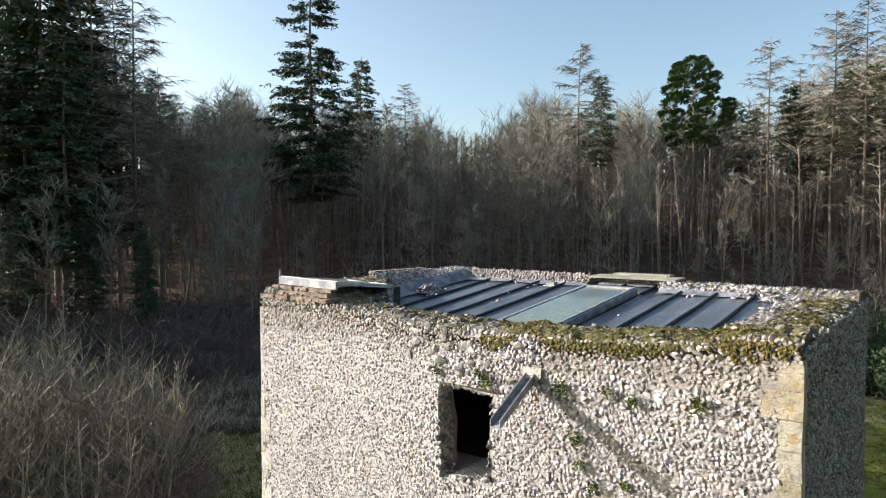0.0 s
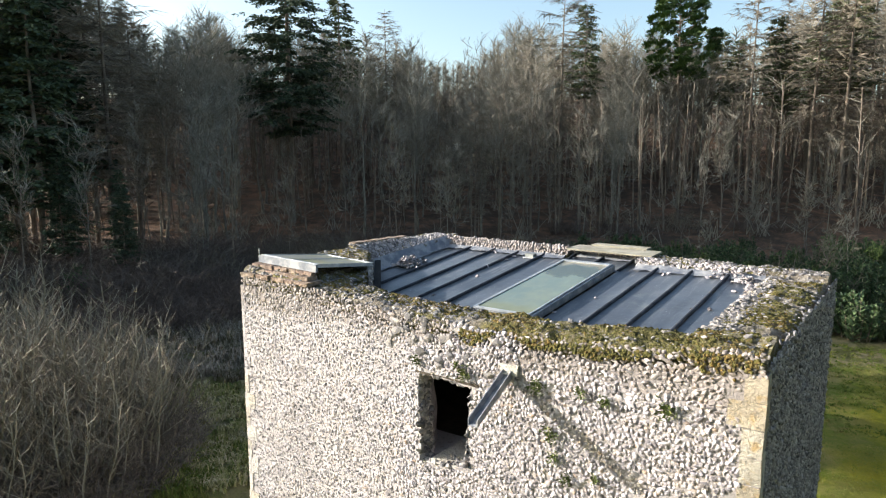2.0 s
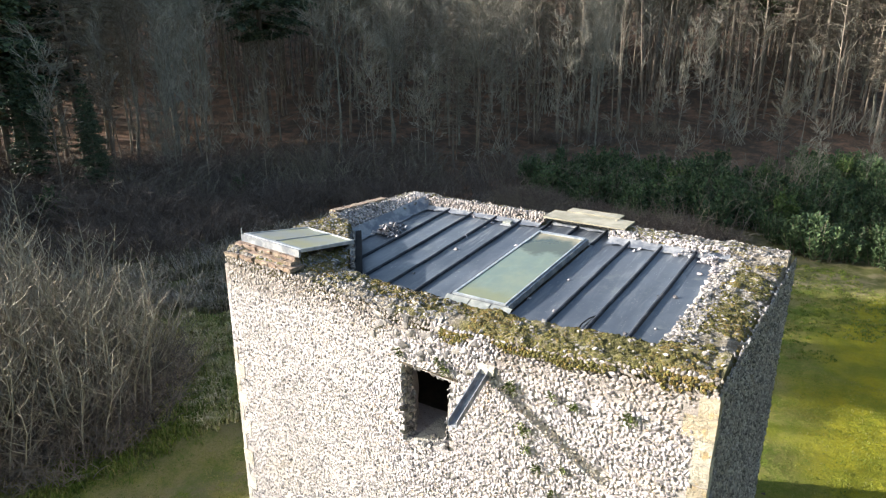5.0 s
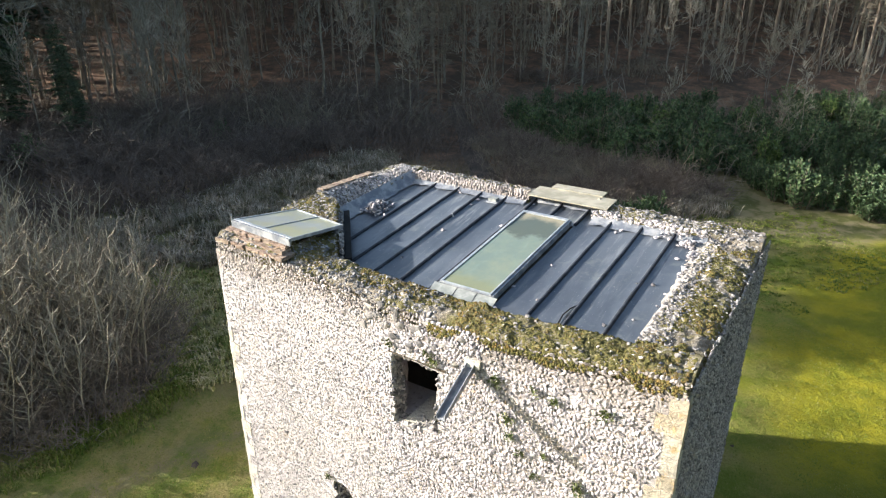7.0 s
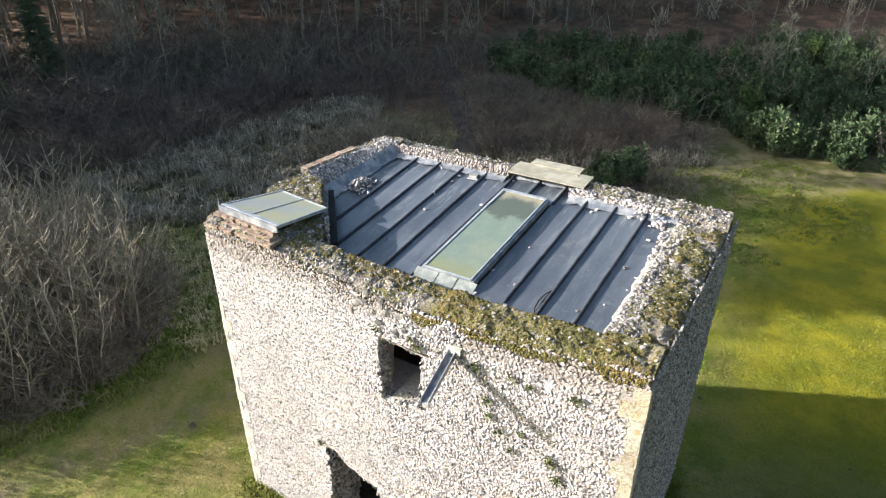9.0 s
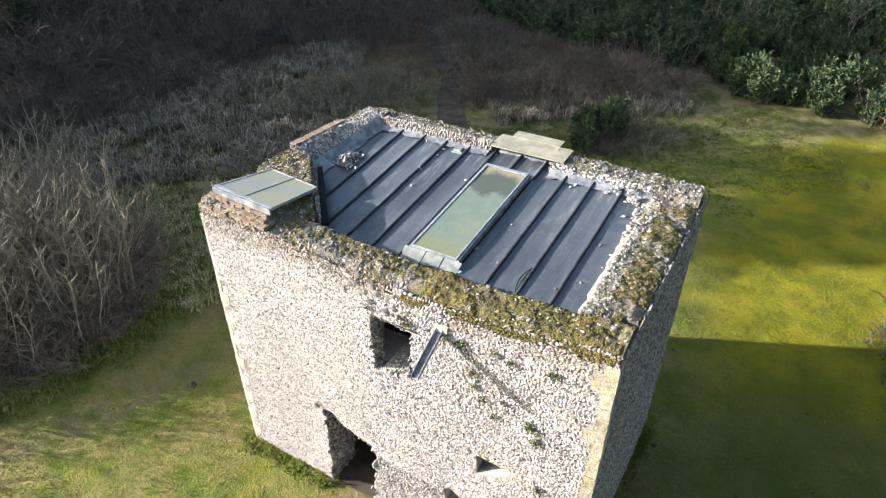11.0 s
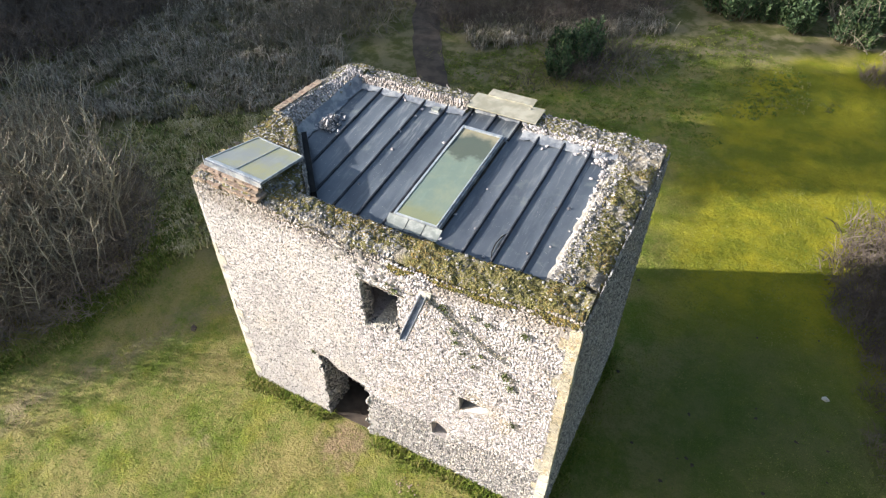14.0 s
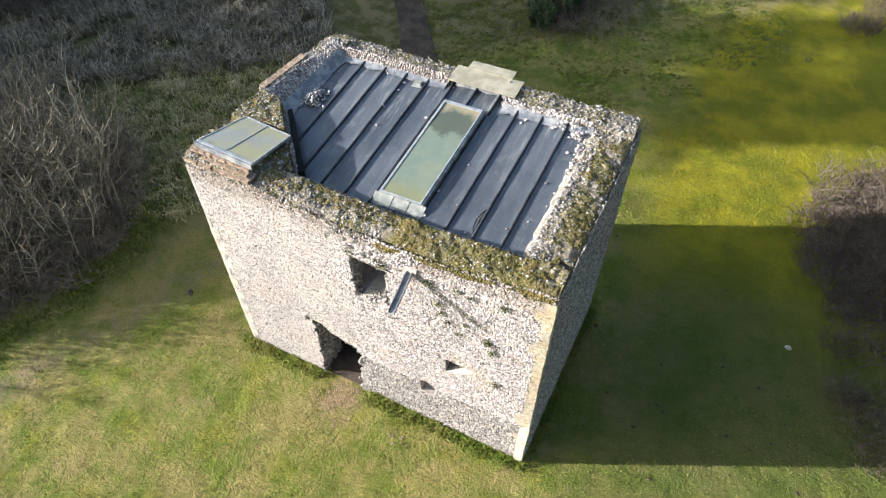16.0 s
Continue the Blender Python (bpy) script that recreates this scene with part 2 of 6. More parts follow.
def ground_material():
    """Mown turf round the building, rough grass past it, leaf litter under the wood."""
    n = Nodes("ground")
    sep = n.add("ShaderNodeSeparateXYZ")
    n.link(n.pos, sep.inputs[0])
    x, y = sep.outputs[0], sep.outputs[1]
    u = n.math("ADD", n.math("MULTIPLY", x, -0.598), n.math("MULTIPLY", y, 0.802))
    v = n.math("ADD", n.math("MULTIPLY", x, 0.802), n.math("MULTIPLY", y, 0.598))
    big, mid, fine = n.noise(0.16, 4), n.noise(0.9, 5), n.noise(7, 6, 0.7)
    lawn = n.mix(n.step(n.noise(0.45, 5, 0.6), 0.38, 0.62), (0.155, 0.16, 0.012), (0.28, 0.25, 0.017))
    lawn = n.mix(n.math("MULTIPLY", n.step(n.noise(9, 5, 0.7), 0.5, 0.68), 0.35), lawn, (0.075, 0.10, 0.010))
    lawn = n.mix(n.math("MULTIPLY", n.step(n.noise(1.6, 6, 0.7), 0.60, 0.72), 0.4), lawn, (0.20, 0.165, 0.07))
    turf = n.mix(n.step(n.noise(0.55, 6, 0.72), 0.36, 0.62), (0.105, 0.150, 0.020), (0.275, 0.228, 0.092))
    turf = n.mix(n.math("MULTIPLY", n.step(n.noise(0.9, 5, 0.6), 0.50, 0.66), 0.6), turf, (0.22, 0.215, 0.036))
    turf = n.mix(n.math("MULTIPLY", n.step(n.noise(0.8, 6, 0.7, stretch=(1, 1, 2)), 0.60, 0.70), 0.5), turf, (0.27, 0.205, 0.13))
    turf = n.mix(n.math("MULTIPLY", n.step(n.noise(3.0, 6, 0.75), 0.50, 0.66), 0.38), turf, (0.085, 0.13, 0.018))
    turf = n.mix(n.math("MULTIPLY", n.step(n.noise(13, 6, 0.75), 0.50, 0.64), 0.4), turf, (0.055, 0.08, 0.014))
    turf = n.mix(n.math("MULTIPLY", n.step(n.noise(17, 5, 0.7), 0.56, 0.68), 0.4), turf, (0.27, 0.235, 0.11))
    # turf darkens eastwards: the building's shade is put into its colour
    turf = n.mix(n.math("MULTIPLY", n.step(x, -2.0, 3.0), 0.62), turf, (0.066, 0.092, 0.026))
    # yellow-green lit copy of the turf, kept north of the building's shade
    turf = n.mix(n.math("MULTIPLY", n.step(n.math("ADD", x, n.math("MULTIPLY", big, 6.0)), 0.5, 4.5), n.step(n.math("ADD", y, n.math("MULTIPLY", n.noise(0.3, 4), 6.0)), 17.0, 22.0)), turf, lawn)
    turf = n.mix(n.math("MULTIPLY", n.step(n.noise(42, 3, 0.6), 0.48, 0.60), 0.28), turf, (0.055, 0.075, 0.014))
    turf = n.mix(n.math("MULTIPLY", n.step(n.noise(48, 3, 0.6), 0.55, 0.66), 0.4), turf, (0.30, 0.27, 0.10))
    # trodden, muddy strip past the west end of the building
    strip = n.math("ADD", n.math("ADD", x, 14.3), n.math("MULTIPLY", n.math("ADD", y, -8.0), -0.42))
    strip = n.math("ADD", n.math("ABSOLUTE", strip), n.math("MULTIPLY", n.noise(0.7, 5), 2.6))
    mud = n.math("SUBTRACT", 1.0, n.step(strip, 1.1, 2.4))
    mud = n.math("MULTIPLY", mud, n.step(n.noise(1.7, 6, 0.7), 0.36, 0.56))
    mud = n.math("MULTIPLY", mud, n.step(n.math("MULTIPLY", y, -1.0), -16.0, -11.0))
    turf = n.mix(n.math("MULTIPLY", mud, 0.62), turf, (0.215, 0.165, 0.12))
    # bare reddish earth before the doorway
    dx, dy = n.math("ADD", x, 6.75), n.math("ADD", y, -7.3)
    away = n.math("SQRT", n.math("ADD", n.math("MULTIPLY", dx, dx), n.math("MULTIPLY", dy, dy)))
    bare = n.math("ADD", away, n.math("MULTIPLY", n.noise(1.6, 6, 0.7), 2.4))
    turf = n.mix(n.math("MULTIPLY", n.math("SUBTRACT", 1.0, n.step(bare, 1.4, 2.3)), 0.85), turf, (0.29, 0.20, 0.135))
    rough = n.mix(n.step(mid, 0.4, 0.6), (0.095, 0.10, 0.032), (0.20, 0.17, 0.095))
    edge = n.math("ADD", u, n.math("MULTIPLY", n.noise(0.25, 4), 9.0))
    edge = n.math("SUBTRACT", edge, n.math("MULTIPLY", n.step(v, -4.0, 8.0), 10.0))
    col = n.mix(n.step(edge, 21.0, 24.5), turf, rough)
    litter = n.mix(n.step(n.noise(0.5, 6, 0.75), 0.42, 0.64), (0.075, 0.056, 0.042), (0.185, 0.11, 0.072))
    litter = n.mix(n.step(fine, 0.55, 0.7), litter, (0.055, 0.04, 0.025))
    wood = n.math("ADD", u, n.math("MULTIPLY", big, 12.0))
    col = n.mix(n.step(wood, 42.0, 53.0), col, litter)
    n.bump(n.math("ADD", n.math("MULTIPLY", n.noise(3.6, 4), 1.0), n.math("ADD", n.math("MULTIPLY", fine, 0.9), n.math("MULTIPLY", n.noise(24, 5), 0.7))), 1.0, 0.09)
    return n.out(col, 0.95, spec=0.1)


def plain_material(name, c1, c2, scale=6.0, rough=0.7, metal=0.0, bump=0.3):
    n = Nodes(name)
    col = n.mix(n.step(n.noise(scale, 5), 0.38, 0.65), c1, c2)
    n.bump(n.noise(scale * 6, 4), bump, 0.01)
    return n.out(col, rough, metal)


FLINT = flint_material("flint", "island")
FLINT_ONE = flint_material("flint_single", "each")
FLINT_DARK = flint_material("knapped_and_shaded_flint", "island", 0.7)
FLINT_MIXED = flint_material("pointed_flint", "island", 0.35)
FLINT_TOP = flint_material("weathered_flint", "island", 0.8)
MORTAR = mortar_material()
CRUST = crust_material()
QUOIN = stone_material("quoin_stone", (0.33, 0.30, 0.25), (0.45, 0.41, 0.34), (0.40, 0.29, 0.15), 2.6)
ASHLAR = stone_material("pale_stone", (0.60, 0.57, 0.50), (0.50, 0.46, 0.39), (0.40, 0.37, 0.31))
BRICK = stone_material("old_brick", (0.23, 0.16, 0.125), (0.33, 0.25, 0.20), (0.26, 0.23, 0.165), 7.0)
LEAD = lead_material()
FLASHING = flashing_material()
FILLET = plain_material("mortar_fillet", (0.20, 0.185, 0.165), (0.36, 0.335, 0.30), 7, 0.9, 0.0, 0.8)
PALELEAD = plain_material("pale_lead", (0.20, 0.215, 0.205), (0.35, 0.36, 0.335), 5, 0.5, 0.15)
ROLL_SHADE = plain_material("lead_roll", (0.018, 0.021, 0.028), (0.042, 0.047, 0.06), 5, 0.75, 0.0)
SKYGLASS = glass_material("skylight_glass", (0.18, 0.235, 0.20), (0.25, 0.285, 0.21), 0.12, 0.25, 1.05)
HATCHGLASS = glass_material("hatch_glass", (0.25, 0.265, 0.26), (0.32, 0.305, 0.15), 0.28, 0.12)
METAL = plain_material("weathered_metal", (0.30, 0.33, 0.36), (0.48, 0.50, 0.52), 5, 0.4, 0.4)
BOARD = plain_material("weathered_board", (0.25, 0.235, 0.18), (0.36, 0.335, 0.27), 2.5, 0.8)
DARKWOOD = plain_material("dark_wood", (0.05, 0.04, 0.03), (0.10, 0.08, 0.06), 4, 0.9)
BLACK_GAP_CABLE = plain_material("black_cable_and_gap_shade", (0.008, 0.008, 0.009), (0.018, 0.018, 0.018), 4, 0.95)
MOSS = moss_material()
BARK_GREY = bark_material("grey_bark", (0.14, 0.128, 0.105), (0.30, 0.275, 0.225))
QUOIN_GREY = stone_material("grey_corner_stone", (0.42, 0.395, 0.36), (0.52, 0.485, 0.45), (0.40, 0.33, 0.23))
BARK_BROWN = bark_material("brown_bark", (0.14, 0.11, 0.085), (0.29, 0.235, 0.185))
BARK_PALE = bark_material("pale_bark", (0.16, 0.145, 0.12), (0.29, 0.27, 0.225), 0.4)
TWIG = plain_material("twigs", (0.17, 0.155, 0.122), (0.32, 0.29, 0.232), 0.6, 0.9)
TWIG_LARCH = plain_material("larch_twigs", (0.125, 0.105, 0.078), (0.22, 0.185, 0.138), 0.6, 0.9)
COPPICE_TWIG = plain_material("coppice_twigs", (0.12, 0.096, 0.074), (0.235, 0.19, 0.148), 0.7, 0.9)
STEM = plain_material("coppice_stems", (0.19, 0.172, 0.122), (0.35, 0.318, 0.24), 0.9, 0.8)
BRAMBLE = plain_material("bramble_stems", (0.082, 0.063, 0.053), (0.165, 0.130, 0.106), 0.8, 0.9)
BANKSTEM = plain_material("bank_stems", (0.075, 0.058, 0.046), (0.165, 0.132, 0.105), 0.8, 0.9)
NEEDLES = leaf_material("fir_needles", (0.036, 0.058, 0.036), (0.072, 0.10, 0.054), (0.12, 0.15, 0.07))
PINE = leaf_material("pine_needles", (0.04, 0.075, 0.022), (0.09, 0.15, 0.036), (0.17, 0.22, 0.06))
BROWNNEEDLES = leaf_material("dull_needles", (0.055, 0.074, 0.032), (0.10, 0.128, 0.054), (0.165, 0.18, 0.082))
SHRUB = leaf_material("evergreen_leaves", (0.030, 0.058, 0.026), (0.072, 0.12, 0.048), (0.15, 0.20, 0.085))
FERN = leaf_material("wall_plant_leaves", (0.05, 0.075, 0.02), (0.11, 0.14, 0.04), (0.20, 0.21, 0.08))
MIXGRASS = grass_material("rough_mixed_grass", (0.14, 0.18, 0.042), (0.33, 0.295, 0.125), (0.54, 0.455, 0.30), 1.1)
STRAW = grass_material("dry_grass", (0.095, 0.09, 0.045), (0.215, 0.185, 0.14), (0.42, 0.365, 0.295), 0.9)
BLADE = grass_material("green_grass", (0.075, 0.12, 0.016), (0.15, 0.175, 0.028), (0.27, 0.24, 0.09), 0.6)
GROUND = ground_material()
PATH = plain_material("path_earth", (0.045, 0.035, 0.028), (0.09, 0.07, 0.056), 1.2, 0.95, 0, 0.6)


# ---- mesh helpers ----
class Geo:
    """Vertices and faces of one mesh."""

    def __init__(self):
        self.v, self.f = [], []

    def add(self, verts, faces):
        k = len(self.v)
        self.v.extend(verts)
        self.f.extend(tuple(i + k for i in f) for f in faces)

    def box(self, lo, hi, m=None, skew=0.0):
        (a, b, c), (d, e, g) = lo, hi
        vs = [Vector(p) for p in ((a, b, c), (d, b, c), (d, e, c), (a, e, c), (a, b, g), (d, b, g), (d, e, g), (a, e, g))]
        if skew:
            vs = [p + Vector([random.uniform(-skew, skew) for _ in range(3)]) for p in vs]
        if m:
            vs = [m @ p for p in vs]
        self.add([tuple(p) for p in vs], [(0, 3, 2, 1), (4, 5, 6, 7), (0, 1, 5, 4), (1, 2, 6, 5), (2, 3, 7, 6), (3, 0, 4, 7)])

    def tube(self, pts, radii, sides=6, cap=True):
        rings = []
        for i, p in enumerate(pts):
            d = Vector(pts[min(i + 1, len(pts) - 1)]) - Vector(pts[max(i - 1, 0)])
            d = d.normalized() if d.length > 1e-6 else Vector((0, 0, 1))
            side = d.cross(Vector((0.31, 0.17, 1)) if abs(d.z) < 0.95 else Vector((1, 0.2, 0))).normalized()
            up = side.cross(d)
            rings.append([tuple(Vector(p) + radii[i] * (math.cos(a) * side + math.sin(a) * up)) for a in (2 * math.pi * k / sides for k in range(sides))])
        vs = [q for r in rings for q in r]
        fs = [(i * sides + k, i * sides + (k + 1) % sides, (i + 1) * sides + (k + 1) % sides, (i + 1) * sides + k) for i in range(len(pts) - 1) for k in range(sides)]
        if cap:
            fs += [tuple(reversed(range(sides))), tuple(range((len(pts) - 1) * sides, len(pts) * sides))]
        self.add(vs, fs)

    def spike(self, p, q, r):
        """A thin twig of three faces."""
        p, q = Vector(p), Vector(q)
        d = (q - p).normalized()
        a = d.orthogonal().normalized()
        b = d.cross(a)
        self.add([tuple(p + r * a), tuple(p + r * (-0.5 * a + 0.87 * b)), tuple(p + r * (-0.5 * a - 0.87 * b)), tuple(q)], [(0, 1, 3), (1, 2, 3), (2, 0, 3)])

    def mesh(self, name, smooth=False):
        me = bpy.data.meshes.new(name)
        me.from_pydata([tuple(p) for p in self.v], [], self.f)
        if smooth:
            me.shade_smooth()
        me.update()
        return me


def link_mesh(name, geo, material, parent=None, label="", kind="", smooth=False):
    me = geo.mesh(name, smooth) if isinstance(geo, Geo) else geo
    if material and not me.materials:
        me.materials.append(material)
    ob = new(name, me)
    if parent:
        ob.parent = parent
    return tagged(ob, label=label, kind=kind)


def part(name, geo, material, parent, label="", kind="", smooth=False):
    return link_mesh(name, geo, material, parent, label, kind, smooth)


def thing(name, label, category, group="", kind="", at=(0, 0, 0)):
    ob = new(name)
    ob.location = at
    ob.empty_display_size = 0.3
    return tagged(ob, label, category, group, kind)


def UV(u, v, z=0.0):
    """A place from metres ahead of and to the right of the first eye."""
    return (-0.598 * u + 0.802 * v, 0.802 * u + 0.598 * v, z)


def stones(centres, sizes, normals, rng, flat=0.5, tilt=0.0):
    """Many rounded stones joined in one mesh: centres, (long, short) half sizes, outward normals; 15 faces each."""
    n = len(centres)
    c, s, nm = np.asarray(centres, float), np.asarray(sizes, float), np.asarray(normals, float)
    k = np.arange(5) * np.pi * 0.4
    t0 = np.stack([np.cos(k), np.sin(k), np.full(5, -0.25)], 1)
    t1 = np.stack([np.cos(k + 0.4) * 0.78, np.sin(k + 0.4) * 0.78, np.full(5, 0.62)], 1)
    t2 = np.array([[0.08, -0.05, 1.0]])
    tpl = np.concatenate([t0, t1, t2])
    v = np.repeat(tpl[None], n, 0)
    v = v * (1 + rng.uniform(-0.42, 0.42, v.shape))
    rot = rng.normal(0, 0.55, n) + tilt
    a = np.cos(rot)[:, None], np.sin(rot)[:, None]
    x, y = v[..., 0] * s[:, :1], v[..., 1] * s[:, 1:2]
    z = v[..., 2] * (s[:, 1:2] * flat * rng.uniform(0.6, 1.25, (n, 1)))
    x, y = a[0] * x - a[1] * y, a[1] * x + a[0] * y
    upish = np.where(np.abs(nm[:, 2:3]) > 0.8, np.array([[0, 1.0, 0]]), np.array([[0, 0, 1.0]]))
    ex = np.cross(upish, nm)
    ex /= np.linalg.norm(ex, axis=1, keepdims=True)
    ey = np.cross(nm, ex)
    pts = c[:, None] + x[..., None] * ex[:, None] + y[..., None] * ey[:, None] + z[..., None] * nm[:, None]
    tri = [(i, (i + 1) % 5, 5 + i) for i in range(5)] + [((i + 1) % 5, 5 + (i + 1) % 5, 5 + i) for i in range(5)] + [(5 + i, 5 + (i + 1) % 5, 10) for i in range(5)]
    tri = (np.asarray(tri)[None] + 11 * np.arange(n)[:, None, None]).reshape(-1, 3)
    me = bpy.data.meshes.new("stones")
    me.from_pydata(pts.reshape(-1, 3).tolist(), [], tri.tolist())
    me.update()
    return me


# ---- ground ----
def path_mid(u):
    """Where the trodden path runs, metres to the right of the first line of sight."""
    return (4.2 + 0.14 * (u - 26) if u < 40 else 6.16 + 0.02 * (u - 40)) + 0.12 * math.sin(u * 0.5)


def rise(x, y):
    """Height of the ground: flat lawn, gentle unevenness, hummocks in the rough grass, more of it in the wood."""
    u, v = -0.598 * x + 0.802 * y, 0.802 * x + 0.598 * y
    far = min(1.0, max(0.0, (u - 62) / 90))
    near = math.hypot(x + 5.7, y - 11) < 9
    h = 0.07 * noise.noise((x * 0.21, y * 0.21, 0.0)) + 0.9 * far * noise.noise((x * 0.03, y * 0.03, 2.0)) + 23.0 * far ** 1.3
    tuft = 0.045 * noise.noise((x * 1.4, y * 1.4, 3.0)) + 0.036 * noise.noise((x * 3.3, y * 3.3, 5.0))
    worn = abs(v - path_mid(u)) < 1.6
    if u > 17 and v < 30 and not worn:
        k = min(1.0, (u - 17) / 4) * (1.0 if v < 3 else 0.45)
        tuft += k * (0.22 * max(0, noise.noise((x * 0.8, y * 0.8, 7.0))) + 0.10 * max(0, noise.noise((x * 1.9, y * 1.9, 9.0))))
    return (0.25 * h if near else h) + tuft * (0.7 if near else 0.2 if worn else 1.0) - 0.02


def build_ground():
    def lines(lo, hi, fine):
        mid = list(np.arange(lo, hi, fine))
        out = [lo - 6 * 1.55 ** k for k in range(12)]
        return sorted(out) + mid + [hi + 6 * 1.55 ** k for k in range(12)]
    xs, ys = lines(-46, -26, 0.8)[:-12] + lines(-26, 13, 0.17)[12:-12] + lines(13, 30, 0.8)[12:], lines(-10, -1.5, 0.8)[:-12] + lines(-1.5, 34, 0.17)[12:-12] + lines(34, 62, 0.8)[12:]
    g = Geo()
    g.v = [(x, y, rise(x, y)) for y in ys for x in xs]
    w = len(xs)
    g.f = [(j * w + i, j * w + i + 1, (j + 1) * w + i + 1, (j + 1) * w + i) for j in range(len(ys) - 1) for i in range(w - 1)]
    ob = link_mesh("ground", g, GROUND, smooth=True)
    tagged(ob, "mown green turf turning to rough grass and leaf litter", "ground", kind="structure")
    # the trodden earth path from the lawn into the wood
    p = Geo()
    us = np.arange(25.5, 64, 0.5)
    for i, uu in enumerate(us):
        mid = path_mid(uu)
        half = 0.80 + 0.14 * noise.noise((uu * 0.5, 1, 0)) + 0.5 * max(0, (29 - uu) / 4)
        for k in (-1, -0.5, 0, 0.5, 1):
            x, y, _ = UV(uu, mid + k * half * (1 + 0.2 * noise.noise((uu * 1.3, k * 3, 4))))
            p.v.append((x, y, rise(x, y) + (0.06 if abs(k) < 1 else 0.03)))
        if i:
            a = 5 * (i - 1)
            p.f += [(a + k, a + k + 1, a + k + 6, a + k + 5) for k in range(4)]
    tagged(link_mesh("path", p, PATH, smooth=True), "dark trodden earth path through scrub into the wood", "path", kind="structure")


build_ground()

# ---- the flint building ----
SW, SE, NE, NW = Vector((-10.42, 8.02)), Vector((-1.03, 7.76)), Vector((-0.86, 13.85)), Vector((-9.78, 14.10))
ROOF = lambda y: 7.30 + (y - 8.85) * 0.115
building = thing("flint_building", "roofed two-storey ruin of pale flint rubble with stone corners", "building", at=(-5.7, 11.0, 0))
INV = Matrix.Translation((5.7, -11.0, 0))


def bpart(name, geo, material, parent=None, label="", kind="", smooth=False):
    """A part of the building given in world places; parent: another of its parts, or none."""
    me = geo.mesh(name, smooth) if isinstance(geo, Geo) else geo
    me.transform(INV)
    return part(name, me, material, parent or building, label, kind)


def lerp(a, b, t):
    return a + (b - a) * t


def bump1(x, lo, hi):
    """0 outside lo..hi, 1 in the middle."""
    t = (x - lo) / (hi - lo)
    return math.sin(math.pi * t) ** 2 if 0 < t < 1 else 0.0


class Face:
    """An upright wall face from a to b (plan), with its outward normal on the right, a belly and a ragged top."""

    def __init__(self, a, b, belly, top):
        self.a, self.b, self.belly, self.top = a, b, belly, top
        self.len = (b - a).length
        self.dir = (b - a).normalized()
        self.n = Vector((self.dir.y, -self.dir.x))

    def at(self, s, z, out=0.0):
        wob = 0.025 * noise.noise((s * 0.8 + self.a.x, z * 0.8, self.a.y))
        p = self.a + self.dir * s + self.n * (self.belly(s, z) + wob + out)
        return Vector((p.x, p.y, z))


def front_top(s):
    k = s / 9.4
    base = 7.74 + 0.10 * math.cos(k * 6.0) + (0.10 if k > 0.9 else 0)
    return base + 0.045 * noise.noise((s * 2.1, 3, 0))


def side_top(s):
    return 7.86 + 0.05 * noise.noise((s * 2.0, 9, 0)) + 0.03 * math.sin(s)


FRONT = Face(SW, SE, lambda s, z: 0.16 * bump1(s, -1, 11) * bump1(z, 2.0, 9.5) - (0.045 if z < 2.1 and s > 4.25 else 0.0), front_top)
EAST = Face(SE, NE, lambda s, z: 0.0, side_top)
NORTH = Face(NE, NW, lambda s, z: 0.0, lambda s: 7.90 + 0.05 * noise.noise((s * 2.0, 5, 0)))
WEST = Face(NW, SW, lambda s, z: 0.0, lambda s: (8.03 if s < 3.35 else 7.88) + 0.05 * noise.noise((s * 2.0, 7, 0)))

# openings of the front wall: along the wall, height; the reveals narrow or widen inwards
WINDOW = [(4.62, 5.34), (5.53, 5.42), (5.50, 6.00), (5.56, 6.72), (4.56, 6.74)]
DOOR = [(2.78, -0.3), (4.15, -0.3), (4.22, 1.2), (4.28, 2.0), (4.20, 2.38), (3.75, 2.50), (3.30, 2.72), (3.02, 2.92), (2.80, 2.86)]
SLOT = [(7.00, 3.34), (7.70, 3.70), (7.76, 3.90), (7.00, 3.98)]
HOLE = [(6.20, 1.58), (6.58, 1.56), (6.68, 1.85), (6.60, 2.14), (6.38, 2.26), (6.18, 2.08)]
SLIT = [(3.95, 4.6), (4.12, 4.6), (4.12, 6.6), (3.95, 6.6)]


def ragged(poly, amp):
    """Breaks the straight edges of an opening."""
    out = []
    for k, ((s1, z1), (s2, z2)) in enumerate(zip(poly, poly[1:] + poly[:1])):
        out.append((s1, z1))
        ln = math.hypot(s2 - s1, z2 - z1)
        n = int(ln / 0.16) if max(z1, z2) > 0 else 0
        for i in range(1, n):
            t = i / n
            w = amp * noise.noise((k * 3.7 + i * 1.9, z1 * 2, 0.5)) * 1.6
            out.append((lerp(s1, s2, t) - w * (z2 - z1) / ln, lerp(z1, z2, t) + w * (s2 - s1) / ln))
    return out


WINDOW, DOOR = ragged(WINDOW, 0.02), ragged(DOOR, 0.08)
FRONT_HOLES, EAST_HOLES = [WINDOW, DOOR, SLOT, HOLE], [SLIT]


